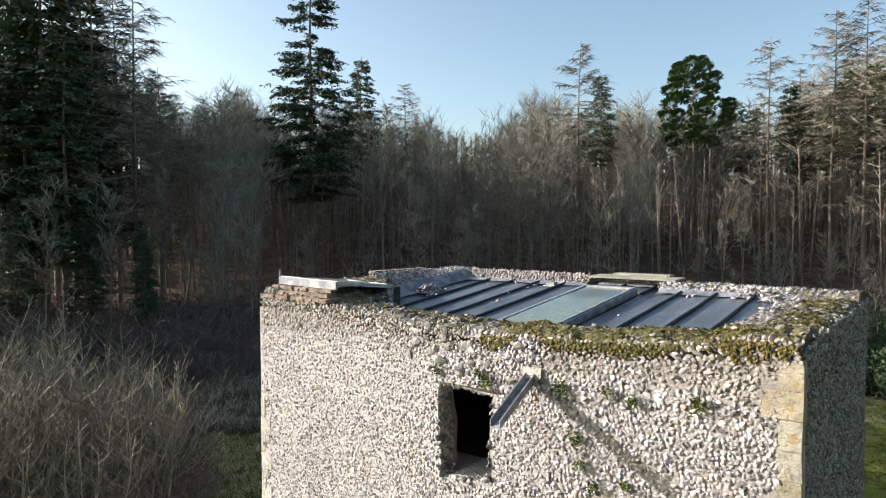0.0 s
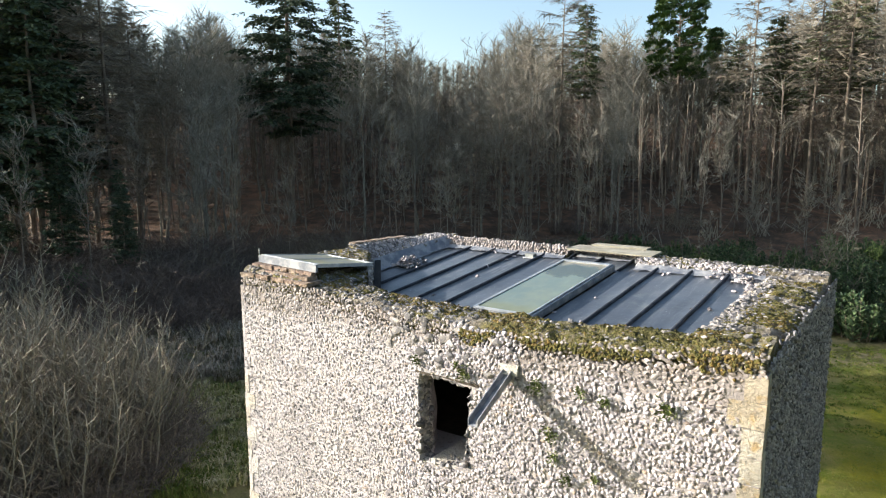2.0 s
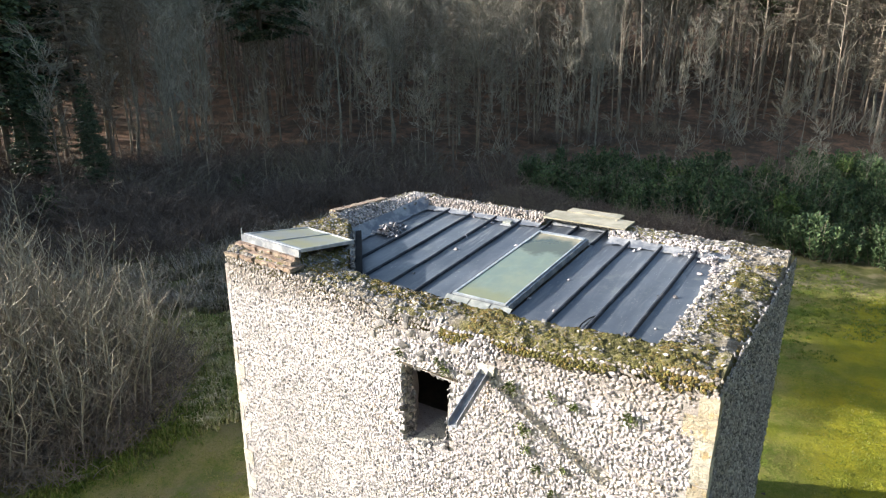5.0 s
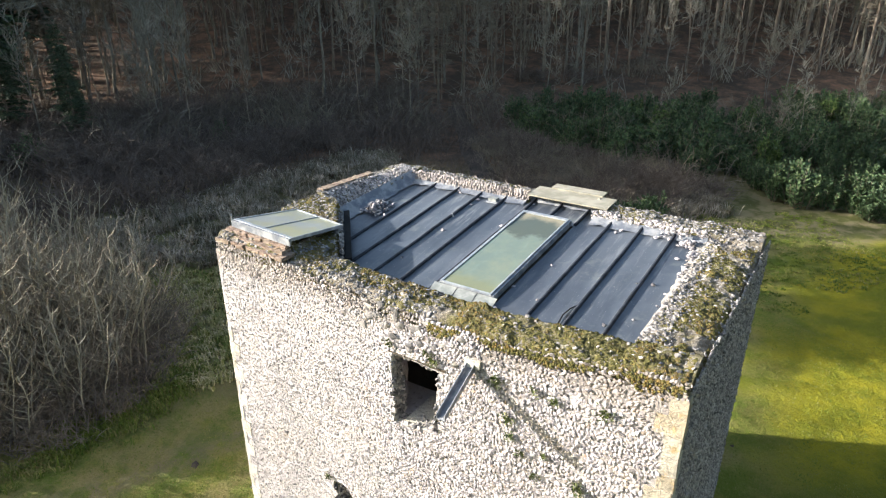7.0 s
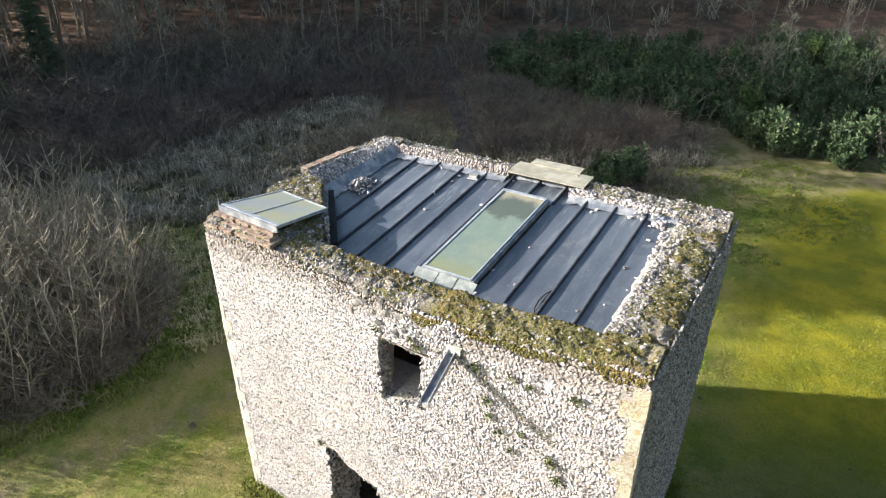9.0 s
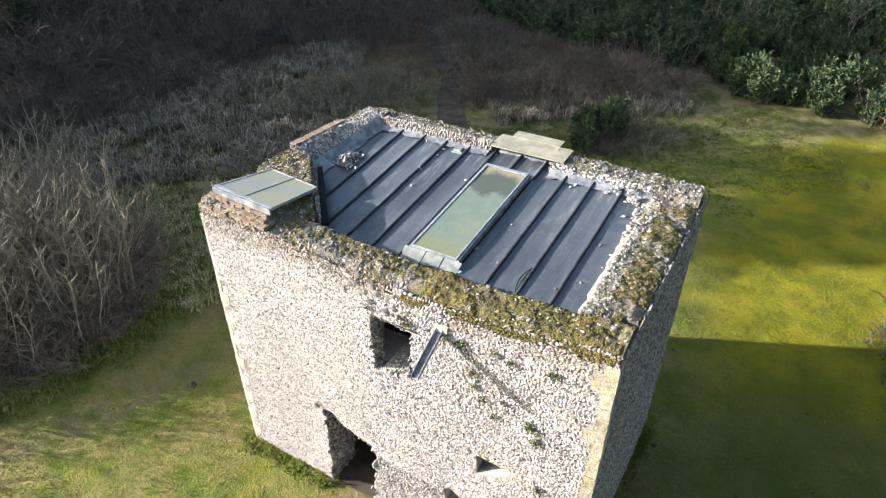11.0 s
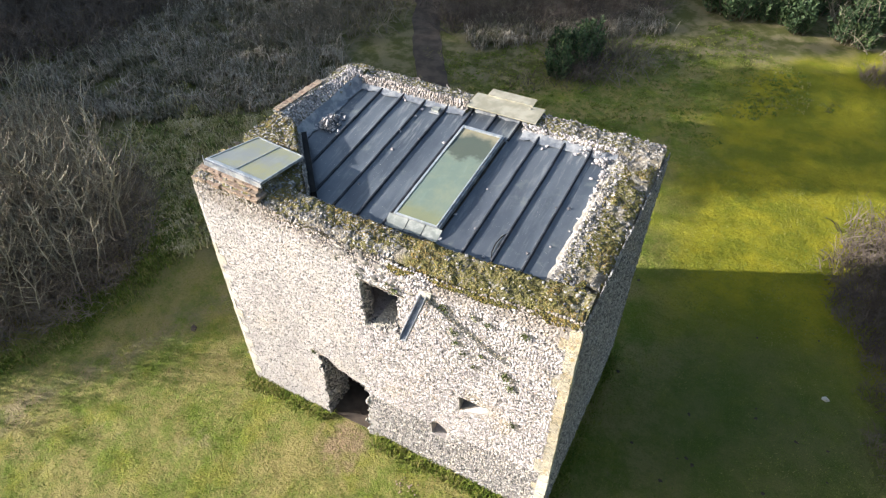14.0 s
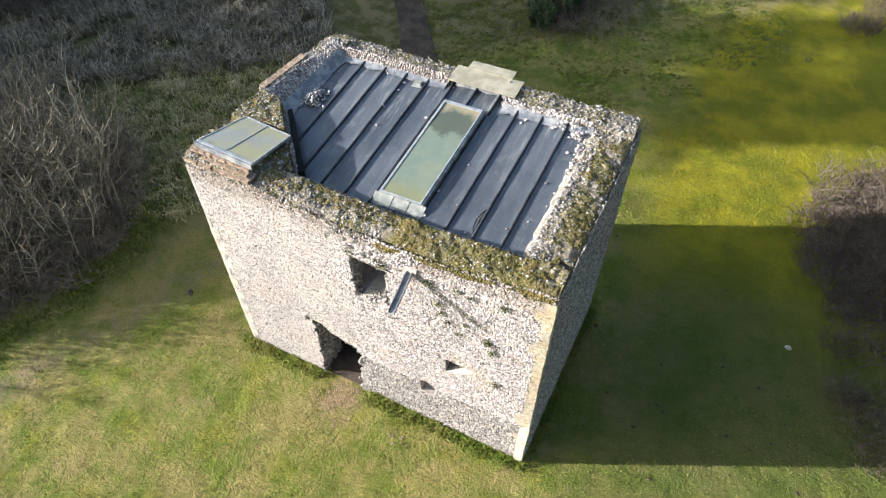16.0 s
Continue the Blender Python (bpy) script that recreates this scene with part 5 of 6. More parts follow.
def larch(height, seed):
    """A leafless larch: straight mast, level limbs in whorls, drooping twigs."""
    rnd = random.Random(seed)
    tree = thing("larch", "tall leafless larch with level drooping branches", "tree", "larches of the wood")
    trunk, limbs, twigs = Geo(), Geo(), Geo()
    r0 = 0.008 * height
    lean = rnd.gauss(0, 0.012), rnd.gauss(0, 0.012)
    at = lambda t: Vector((lean[0] * height * t + 0.15 * math.sin(5 * t + seed), lean[1] * height * t, height * t))
    trunk.tube([at(i / 12) for i in range(13)], [r0 * (1 - 0.95 * (i / 12)) + 0.015 for i in range(13)], 7, cap=False)
    t = 0.24
    while t < 0.985:
        for k in range(3):
            a = rnd.uniform(0, 6.28)
            ln = height * min(0.155, 0.42 * (1 - t) ** 0.85 + 0.014) * rnd.uniform(0.55, 1.15)
            if t < 0.45:
                ln *= 0.75
            p = at(t)
            droop = -0.10 if t < 0.75 else 0.35
            q1 = p + Vector((math.cos(a) * ln * 0.5, math.sin(a) * ln * 0.5, droop * ln * 0.5))
            q2 = p + Vector((math.cos(a + 0.1) * ln, math.sin(a + 0.1) * ln, droop * ln * 0.6 + 0.06 * ln))
            limbs.tube([p, q1, q2], [0.05 * (1 - t) + 0.022, 0.03 * (1 - t) + 0.016, 0.008], 3, cap=False)
            for j in range(int(6 + ln * 4.6)):
                s = rnd.uniform(0.15, 1)
                b = p.lerp(q1, s * 2) if s < 0.5 else q1.lerp(q2, s * 2 - 1)
                side = rnd.choice((-1, 1))
                w = Vector((math.cos(a + side * 0.9), math.sin(a + side * 0.9), rnd.uniform(-0.75, 0.15)))
                twigs.spike(b, b + w * rnd.uniform(0.45, 1.35), 0.040)
        t += rnd.uniform(0.012, 0.024)
    part("trunk", trunk, BARK_BROWN, tree, smooth=True)
    part("limbs", limbs, BARK_BROWN, tree, kind="stuff")
    part("crown", twigs, TWIG_LARCH, tree, "bare brown twigs", "stuff")
    return tree


def spray(leaves, p, d, ln, rnd, size):
    """A flat drooping spray of needles: a chain of narrow blades either side of a twig."""
    d = Vector(d).normalized()
    side = d.cross(Vector((0, 0, 1)))
    side = side.normalized() if side.length > 1e-3 else Vector((1, 0, 0))
    n = max(3, int(ln / (size * 0.42)))
    for i in range(n):
        t = (i + rnd.random()) / n
        b = p + d * ln * t + Vector((0, 0, -0.10 * ln * t * t))
        for sg in (-1, 1):
            w = (side * sg * rnd.uniform(0.6, 1.1) + d * rnd.uniform(0.4, 0.9) + Vector((0, 0, rnd.gauss(-0.1, 0.3)))) * size * (1.15 - 0.6 * t)
            perp = w.cross(Vector((rnd.gauss(0, 1), rnd.gauss(0, 1), 1))).normalized() * size * 0.22
            leaves.add([tuple(b - perp * 0.5), tuple(b + w * 0.55 + perp), tuple(b + w), tuple(b + w * 0.5 - perp)], [(0, 1, 2, 3)])


def fir(height, seed, base=0.3, wide=0.13, gap=None, needles=NEEDLES, name="fir", label="tall dark green fir with drooping sprays", density=1.0, size=0.42, bushy=1.0):
    """A fir: mast, whorls of limbs, needle sprays. gap: a stretch of nearly bare mast."""
    rnd = random.Random(seed)
    tree = thing(name, label, "tree", "conifers of the wood")
    trunk, limbs, leaves = Geo(), Geo(), Geo()
    r0 = 0.0105 * height
    trunk.tube([(0.1 * math.sin(i), 0.1 * math.cos(i * 1.3), height * i / 12) for i in range(13)], [r0 * (1 - 0.95 * i / 12) + 0.02 for i in range(13)], 8, cap=False)
    t = base
    while t < 0.99:
        thin = 0.25 if gap and gap[0] < t < gap[1] else 1.0
        for k in range(5):
            if rnd.random() > thin * density:
                continue
            a = rnd.uniform(0, 6.28)
            prof = min(1.0, (t - base) / 0.08 + 0.35)
            ln = height * wide * (1.02 - t) ** 0.6 * prof * rnd.uniform(0.6, 1.15) * (0.55 if thin < 1 else 1)
            p = Vector((0, 0, height * t))
            d = Vector((math.cos(a), math.sin(a), rnd.uniform(-0.28, 0.10) + 0.3 * max(0, t - 0.8) * 4))
            q = p + d.normalized() * ln
            limbs.tube([p, p.lerp(q, 0.5) + Vector((0, 0, 0.04 * ln)), q], [0.07 * (1 - t) + 0.02, 0.035 * (1 - t) + 0.015, 0.008], 3, cap=False)
            for j in range(int((3 + ln * 1.5) * bushy)):
                s = rnd.uniform(0.22, 1)
                b = p.lerp(q, s)
                aa = a + rnd.choice((-1, 1)) * rnd.uniform(0.3, 1.1)
                spray(leaves, b, (math.cos(aa), math.sin(aa), rnd.uniform(-0.45, 0.05)), rnd.uniform(0.5, 1.25) * (0.5 + 0.25 * ln), rnd, size)
        t += rnd.uniform(0.014, 0.026)
    part("trunk", trunk, BARK_BROWN, tree, smooth=True)
    part("limbs", limbs, BARK_BROWN, tree, kind="stuff")
    part("crown", leaves, needles, tree, "hanging needle sprays", "stuff")
    return tree


def pine(height, seed):
    """A Scots pine: clear ruddy trunk, crooked limbs, clumped blue-green needles."""
    rnd = random.Random(seed)
    tree = thing("pine", "tall pine with clear trunk and clumped green crown", "tree", "conifers of the wood")
    trunk, limbs, leaves = Geo(), Geo(), Geo()
    at = lambda t: Vector((0.4 * math.sin(3 * t), 0.3 * math.sin(4 * t + 1), height * 0.96 * t))
    trunk.tube([at(i / 10) for i in range(11)], [0.0105 * height * (1 - 0.88 * i / 10) for i in range(11)], 8, cap=False)
    # billowing clumps of needles round a broad dome, and one lower arm reaching out
    clumps = []
    for k in range(46):
        t = 0.56 + 0.44 * (k + rnd.random()) / 46
        wide = height * 0.168 * math.sqrt(max(0.04, 1 - ((t - 0.72) / 0.31) ** 2))
        a = k * 2.4 + rnd.gauss(0, 0.3)
        clumps.append((t, a, wide * rnd.uniform(0.45, 1.0), rnd.uniform(1.0, 1.7)))
    clumps += [(0.70 + 0.03 * k, 0.5 + 0.12 * k, height * (0.15 + 0.018 * k), 1.0) for k in range(4)]
    for t, a, reach, rad in clumps:
        p = at(t - 0.05)
        q = at(t) + Vector((math.cos(a) * reach, math.sin(a) * reach, 0.0))
        m = p.lerp(q, 0.55) + Vector((rnd.gauss(0, 0.3), rnd.gauss(0, 0.3), -0.2))
        limbs.tube([p, m, q], [0.09, 0.05, 0.02], 4, cap=False)
        for i in range(300):
            w = Vector((rnd.gauss(0, 1), rnd.gauss(0, 1), rnd.gauss(0.25, 0.8))).normalized()
            c = q + Vector((w.x * rad, w.y * rad, w.z * rad * 0.62)) * rnd.uniform(0.45, 1.0)
            perp = w.orthogonal().normalized() * 0.075
            e = c + (w + Vector((0, 0, 0.5))).normalized() * 0.36
            leaves.add([tuple(c - perp), tuple(c + perp), tuple(e + perp * 1.5), tuple(e - perp * 1.5)], [(0, 1, 2, 3)])
    part("trunk", trunk, BARK_BROWN, tree, "ruddy scaly trunk", smooth=True)
    part("limbs", limbs, BARK_BROWN, tree, kind="stuff")
    part("crown", leaves, PINE, tree, "clumped green needles", "stuff")
    return tree


def spot(ob, u, v, height, ref, turn=None, lean=0.0):
    x, y, _ = UV(u, v)
    k = height / ref
    return Matrix.Translation((x, y, rise(x, y) - 0.05)) @ Euler((lean, 0, random.uniform(0, 6.28) if turn is None else turn)).to_matrix().to_4x4() @ Matrix.Diagonal((k, k, k, 1))


FORMS = {}
USED = set()


def plant(kind, u, v, height, turn=None, lean=0.0):
    """A tree of a kind: the first use moves the built one, later ones copy it."""
    ob, ref = FORMS[kind]
    if ref < 0:
        ref = max(c.co.z for o in ob.children for c in o.data.vertices)
        FORMS[kind] = ob, ref
    x, y, _ = UV(u, v)
    m = spot(ob, u, v, height - max(0, rise(x, y)) if u > 55 else height, ref, turn, lean)
    if kind in USED:
        return copy_thing(ob, m @ Matrix.Diagonal((*(1 / k for k in ob.scale), 1)))
    USED.add(kind)
    ob.matrix_basis = m
    return ob


for i in range(5):
    FORMS["bare%d" % i] = (bare_tree(26, 20 + i, (0.42, 0.30, 0.5, 0.36, 0.25)[i], (12, 14, 11, 13, 15)[i], (BARK_GREY, BARK_BROWN, BARK_GREY, BARK_PALE, BARK_GREY)[i]), -1)
for i in range(3):
    FORMS["slim%d" % i] = (bare_tree(14, 40 + i, 0.25, 9, (BARK_PALE, BARK_GREY, BARK_BROWN)[i], 0.62), -1)
for i in range(3):
    FORMS["larch%d" % i] = (larch(30, 60 + i), -1)
FORMS["fir0"] = (fir(42, 71, 0.27, 0.185, (0.735, 0.79), density=1.0, size=0.5, bushy=1.7), 42)
FORMS["fir1"] = (fir(34, 72, 0.26, 0.165, size=0.68), 34)
FORMS["fir2"] = (fir(30, 73, 0.50, 0.17, None, BROWNNEEDLES, "spruce", "tall dull green conifer of the wood", 0.95, 0.5), 30)
FORMS["stout"] = (bare_tree(6, 95, 0.6, 2, BARK_GREY, 2.2), -1)
FORMS["pine0"] = (pine(33, 81), -1)


def px_v(px, u):
    return (px - 784) / 1151.5 * u


def top_h(ytop, u):
    return 9.1 + (401 - ytop) / 1151.5 * u


# trees that stand out against the sky
HEROES = (("fir0", 552, -75, 76), ("fir2", 640, 103, 88), ("larch0", 720, 148, 92), ("larch1", 1020, 76, 86), ("fir2", 1062, 132, 92), ("bare3", 1118, 145, 96),
                          ("pine0", 1222, 100, 92), ("larch2", 1358, 66, 84), ("larch0", 1472, 18, 82), ("larch1", 1528, 2, 80), ("fir2", 1545, 110, 86), ("larch2", 240, -40, 58), ("larch0", 176, -75, 56),
                          ("fir1", 78, -150, 52), ("fir1", 20, -90, 56), ("fir1", 118, 40, 50), ("fir2", 1420, 180, 90), ("bare0", 415, 128, 72), ("bare1", 460, 150, 80), ("bare2", 330, 180, 66), ("bare4", 775, 185, 86), ("bare1", 880, 178, 88),
                          ("bare0", 940, 140, 92), ("bare3", 960, 150, 84), ("larch1", 290, 120, 64), ("fir2", 1330, 190, 96), ("bare2", 1270, 200, 90), ("bare4", 505, 170, 84), ("larch2", 100, -60, 66),
          ("fir2", 1395, 150, 90), ("fir2", 1300, 178, 98), ("fir2", 1500, 120, 92), ("fir2", 1462, 165, 98), ("bare2", 1175, 168, 98), ("bare1", 1005, 165, 96), ("bare4", 910, 185, 96), ("bare0", 690, 178, 96), ("bare3", 735, 190, 98), ("bare2", 600, 190, 90), ("bare0", 385, 150, 78), ("bare4", 440, 150, 86), ("bare1", 355, 200, 74), ("fir1", 152, -30, 58), ("fir1", 48, 10, 52), ("larch1", 215, -20, 62), ("bare3", 280, 190, 70), ("larch0", 1410, 120, 94), ("larch2", 1565, 40, 86), ("bare4", 1085, 190, 100), ("bare0", 1240, 205, 100))
for kind, px, ytop, u in HEROES:
    plant(kind, u, px_v(px, u), top_h(ytop, u), 0.0 if kind == "pine0" else None)

SKYLINE = [(-400, -60), (0, 0), (200, 60), (330, 190), (420, 140), (480, 185), (640, 170), (780, 200), (830, 255), (880, 200), (960, 165), (1100, 175), (1215, 190), (1330, 170), (1450, 110), (1568, 80), (2100, 60)]


def skyline(px):
    for (a, ya), (b, yb) in zip(SKYLINE, SKYLINE[1:]):
        if a <= px <= b:
            return lerp(ya, yb, (px - a) / (b - a))
    return 80


rnd = random.Random(11)
taken = []


def free(u, v, gap):
    if any((u - a) ** 2 + (v - b) ** 2 < gap * gap for a, b in taken):
        return False
    taken.append((u, v))
    return True


def wood_edge(v):
    """How far ahead the wood begins, from left to right."""
    return 44 + 0.0 * v if v < -34 else lerp(44, 60, (v + 34) / 26) if v < -8 else lerp(60, 69, min(1, (v + 8) / 40))


count = 0
while count < 150:
    v = rnd.uniform(-78, 84)
    e = wood_edge(v)
    u = e + 44 * rnd.random() ** 1.3
    if abs(v) > 0.86 * u + 6 or not free(u, v, 2.6):
        continue
    px = 784 + 1151.5 * v / u
    if any(abs(px - h[1]) < (75 if h[0] in ("fir0", "pine0") else 26) and u < h[3] for h in HEROES if h[0][:4] != "bare"):
        continue
    yt = skyline(px) + rnd.uniform(5, 95)
    if 800 < px < 860:
        yt += 30
    h = min(36, max(12, top_h(yt, u)))
    kind = rnd.choices(["bare0", "bare1", "bare2", "bare3", "bare4", "larch0", "larch1", "larch2", "fir2", "slim1"], [5, 5, 5, 3, 5, 2, 2, 2, 1, 3])[0]
    plant(kind, u, v, h, None, rnd.gauss(0, 0.02))
    count += 1
# saplings and poles along the edge of the wood
count = 0
while count < 58:
    v = rnd.uniform(-58, 66)
    u = wood_edge(v) + rnd.uniform(-9, 12)
    if not free(u, v, 1.2) or (3 < v < 9 and u < 62):
        continue
    plant(rnd.choice(("slim0", "slim1", "slim2")), u, v, rnd.uniform(7, 16), None, rnd.gauss(0, 0.05))
    count += 1
# unseen trees past the left of the view, placed to shade wood and lawn
for u, v, h, kind in ((37.3, -52, 27, "fir1"), (37.8, -57, 27, "fir1"), (40.5, -48, 22, "bare2"), (43, -53, 25, "fir2"), (46.5, -58, 27, "fir1"), (39, -66, 26, "bare3"), (49, -50, 25, "bare0"), (36.5, -46, 20, "bare4"), (50, -62, 28, "bare1"), (41, -62, 27, "fir2"),
                      (38.8, -62, 35, "fir1"), (42, -57, 34, "fir1"),
                      # stout: short unseen trunks added to streak the left lawn with shadow
                      (14.3, -20.5, 4.6, "stout"), (16.4, -20.8, 5.0, "stout"), (17.1, -21.6, 4.8, "stout"), (15.2, -21.6, 4.4, "stout"), (17.9, -21.2, 4.6, "stout")):
    plant(kind, u, v, h)

# single unseen trees added to the open west, for broken shade over the lawn
for x, c, h, kind in ((-43, 24.4, 20, "fir2"), (-47, 27.4, 22, "fir2"), (-41, 21.6, 16.5, "bare3"), (-50, 33.4, 24, "fir2")):
    y = c + 0.4517 * x
    plant(kind, -0.598 * x + 0.802 * y, 0.802 * x + 0.598 * y, h)
# unseen trees added behind the camera, to cut the sky light
for k in range(15):
    x, y = -22 + 3.2 * k + rnd.uniform(-1, 1), -27 + rnd.uniform(-5, 3) + 0.12 * max(0, k - 6) ** 2
    plant(rnd.choice(("fir2", "fir2", "bare0", "larch2")), -0.598 * x + 0.802 * y, 0.802 * x + 0.598 * y, rnd.uniform(20, 27))
# further row of unseen firs added eastwards, blocking low sky from the lawn
for k in range(10):
    x, y = rnd.uniform(24, 30), -16 + 4.4 * k + rnd.uniform(-1.5, 1.5)
    plant("fir1", -0.598 * x + 0.802 * y, 0.802 * x + 0.598 * y, rnd.uniform(24, 32))
# unseen tall conifers added on the east and south, to darken the shaded lawn
for k in range(11):
    x, y = rnd.uniform(16, 24), -14 + 4.0 * k + rnd.uniform(-1, 1)
    plant("fir2", -0.598 * x + 0.802 * y, 0.802 * x + 0.598 * y, rnd.uniform(24, 31))

# the depth of the wood: many plain poles with side twigs, too far to tell apart
g, tw = Geo(), Geo()
for k in range(1000):
    u = rnd.uniform(90, 165)
    v = rnd.uniform(-0.86, 0.86) * u
    px = 784 + 1151.5 * v / u
    x, y, _ = UV(u, v)
    z = rise(x, y)
    h = max(8, top_h(skyline(px) + rnd.uniform(10, 110), u) - z)
    r = rnd.uniform(0.13, 0.30)
    top = (x + rnd.gauss(0, 0.5), y + rnd.gauss(0, 0.5), z + h)
    g.tube([(x, y, z - 0.1), Vector((x, y, z)).lerp(Vector(top), 0.86)], [r, 0.05], 3, cap=False)
    for j in range(52):
        t = 0.45 + 0.55 * rnd.random() ** 0.85
        b = Vector((x, y, z)).lerp(Vector(top), t)
        a = rnd.uniform(0, 6.28)
        ln = h * 0.20 * (1.5 - t) * rnd.uniform(0.5, 1.2)
        tw.spike(b, b + Vector((math.cos(a) * ln, math.sin(a) * ln, rnd.uniform(0.2, 1.3) * ln)), 0.085)
g2 = Geo()
for k in range(330):
    u = rnd.uniform(70, 112)
    v = rnd.uniform(-0.8, 0.8) * u
    x, y, _ = UV(u, v)
    if u < wood_edge(v) + 3:
        continue
    z, h, r = rise(x, y), rnd.uniform(9, 17), rnd.uniform(0.07, 0.17)
    top = Vector((x + rnd.gauss(0, 0.5), y + rnd.gauss(0, 0.5), z + h))
    g2.tube([(x, y, z - 0.1), top], [r, 0.04], 4, cap=False)
    for j in range(12):
        b = Vector((x, y, z)).lerp(top, rnd.uniform(0.45, 1))
        a, ln = rnd.uniform(0, 6.28), h * rnd.uniform(0.08, 0.2)
        tw.spike(b, b + Vector((math.cos(a) * ln, math.sin(a) * ln, rnd.uniform(0.3, 1.3) * ln)), 0.04)
for k in range(300):
    u = rnd.uniform(66, 140)
    v = rnd.uniform(-0.85, 0.85) * u
    x, y, _ = UV(u, v)
    o, h = Vector((x, y, rise(x, y))), rnd.uniform(1.2, 5)
    for j in range(11):
        tw.spike(o + Vector((rnd.gauss(0, 0.8), rnd.gauss(0, 0.8), 0)), o + Vector((rnd.gauss(0, 1.3), rnd.gauss(0, 1.3), h * rnd.uniform(0.4, 1))), 0.05)
far = thing("far_wood", "distant depth of the leafless wood", "wood", kind="stuff")
part("trunks", g, BARK_BROWN, far, kind="stuff")
part("trunks", g2, BARK_BROWN, far, "thin brown poles", kind="stuff")
part("twigs", tw, TWIG, far, kind="stuff")


# ---- shrubs, scrub, grass ----
def coppice(seed, stems, height, spread):
    """A many-stemmed leafless shrub: pale whippy stems with side twigs, dark twiggy skirt."""
    r = random.Random(seed)
    bush = thing("coppice_shrub", "large many-stemmed leafless shrub with pale whippy stems", "shrub", "shrubs beside the lawn")
    st, tw = Geo(), Geo()
    for k in range(stems):
        a, rad = r.uniform(0, 6.28), spread * 0.40 * math.sqrt(r.random())
        p = Vector((rad * math.cos(a), rad * math.sin(a), -0.05))
        h = height * r.uniform(0.5, 1.0)
        out = r.uniform(0.04, 0.2) + 0.32 * rad / spread
        d = Vector((math.cos(a) * out, math.sin(a) * out, 1.0)).normalized()
        pts = [p]
        for i in range(6):
            d = (d + Vector((r.gauss(0, 0.11), r.gauss(0, 0.11), 0.05))).normalized()
            pts.append(pts[-1] + d * h / 6)
        st.tube(pts, [0.029 * (1 - 0.78 * i / 6) + 0.005 for i in range(7)], 3, cap=False)
        turn = r.uniform(0, 6.28)
        for j in range(11):
            t = 0.28 + 0.70 * (j + r.random()) / 11
            i = min(5, int(t * 6))
            b = pts[i].lerp(pts[i + 1], t * 6 - i)
            turn += 2.4 + r.gauss(0, 0.3)
            ln = (1.25 - t) * h * r.uniform(0.26, 0.48)
            w = Vector((math.cos(turn) * 0.85, math.sin(turn) * 0.85, 0.6))
            m = b + w.normalized() * ln * 0.5
            e = m + (w + Vector((0, 0, 0.7))).normalized() * ln * 0.5
            st.tube([b, m, e], [0.014, 0.011, 0.005], 3, cap=False)
            for i2 in range(2):
                c = b.lerp(m, r.uniform(0.3, 1.0)) if i2 else m.lerp(e, r.random())
                tw.spike(c, c + (w.normalized() + Vector((r.gauss(0, 0.55), r.gauss(0, 0.55), r.gauss(0.4, 0.3)))).normalized() * r.uniform(0.2, 0.5), 0.014)
    for k in range(stems * 30):
        a, rad = r.uniform(0, 6.28), spread * 0.62 * math.sqrt(r.random())
        o = Vector((rad * math.cos(a), rad * math.sin(a), r.uniform(0.0, 1.3) ** 1.4 * height / 5 * 1.3))
        tw.spike(o, o + Vector((r.gauss(0, 0.7), r.gauss(0, 0.7), r.gauss(0.55, 0.5))).normalized() * r.uniform(0.4, 1.2), 0.014)
    part("stems", st, STEM, bush, "pale upright stems", "stuff")
    part("twigs", tw, COPPICE_TWIG, bush, "brown fine twigs", "stuff")
    return bush


def thicket(seed, height, spread, stems=46, mat=BRAMBLE, name="bramble_thicket", label="dark tangled leafless bramble thicket"):
    """A low mound of arching stems and twigs."""
    r = random.Random(seed)
    bush = thing(name, label, "scrub", "scrub before the wood")
    st = Geo()
    for k in range(stems):
        a, rad = r.uniform(0, 6.28), spread * 0.5 * math.sqrt(r.random())
        p = Vector((rad * math.cos(a), rad * math.sin(a), -0.05))
        b = r.uniform(0, 6.28)
        reach, h = r.uniform(0.4, 1.2), height * r.uniform(0.5, 1.05) * (1.1 - 0.9 * (rad / spread))
        pts = [p + Vector((math.cos(b) * reach * t, math.sin(b) * reach * t, h * 1.9 * t * (1.05 - 0.55 * t))) for t in (0, 0.35, 0.7, 1.0)]
        st.tube(pts, [0.021, 0.017, 0.012, 0.004], 3, cap=False)
        for j in range(5):
            i = r.randrange(3)
            q = pts[i].lerp(pts[i + 1], r.random())
            st.spike(q, q + Vector((r.gauss(0, 1), r.gauss(0, 1), r.gauss(0.5, 0.8))).normalized() * r.uniform(0.2, 0.7), 0.009)
    part("stems", st, mat, bush, kind="stuff")
    return bush


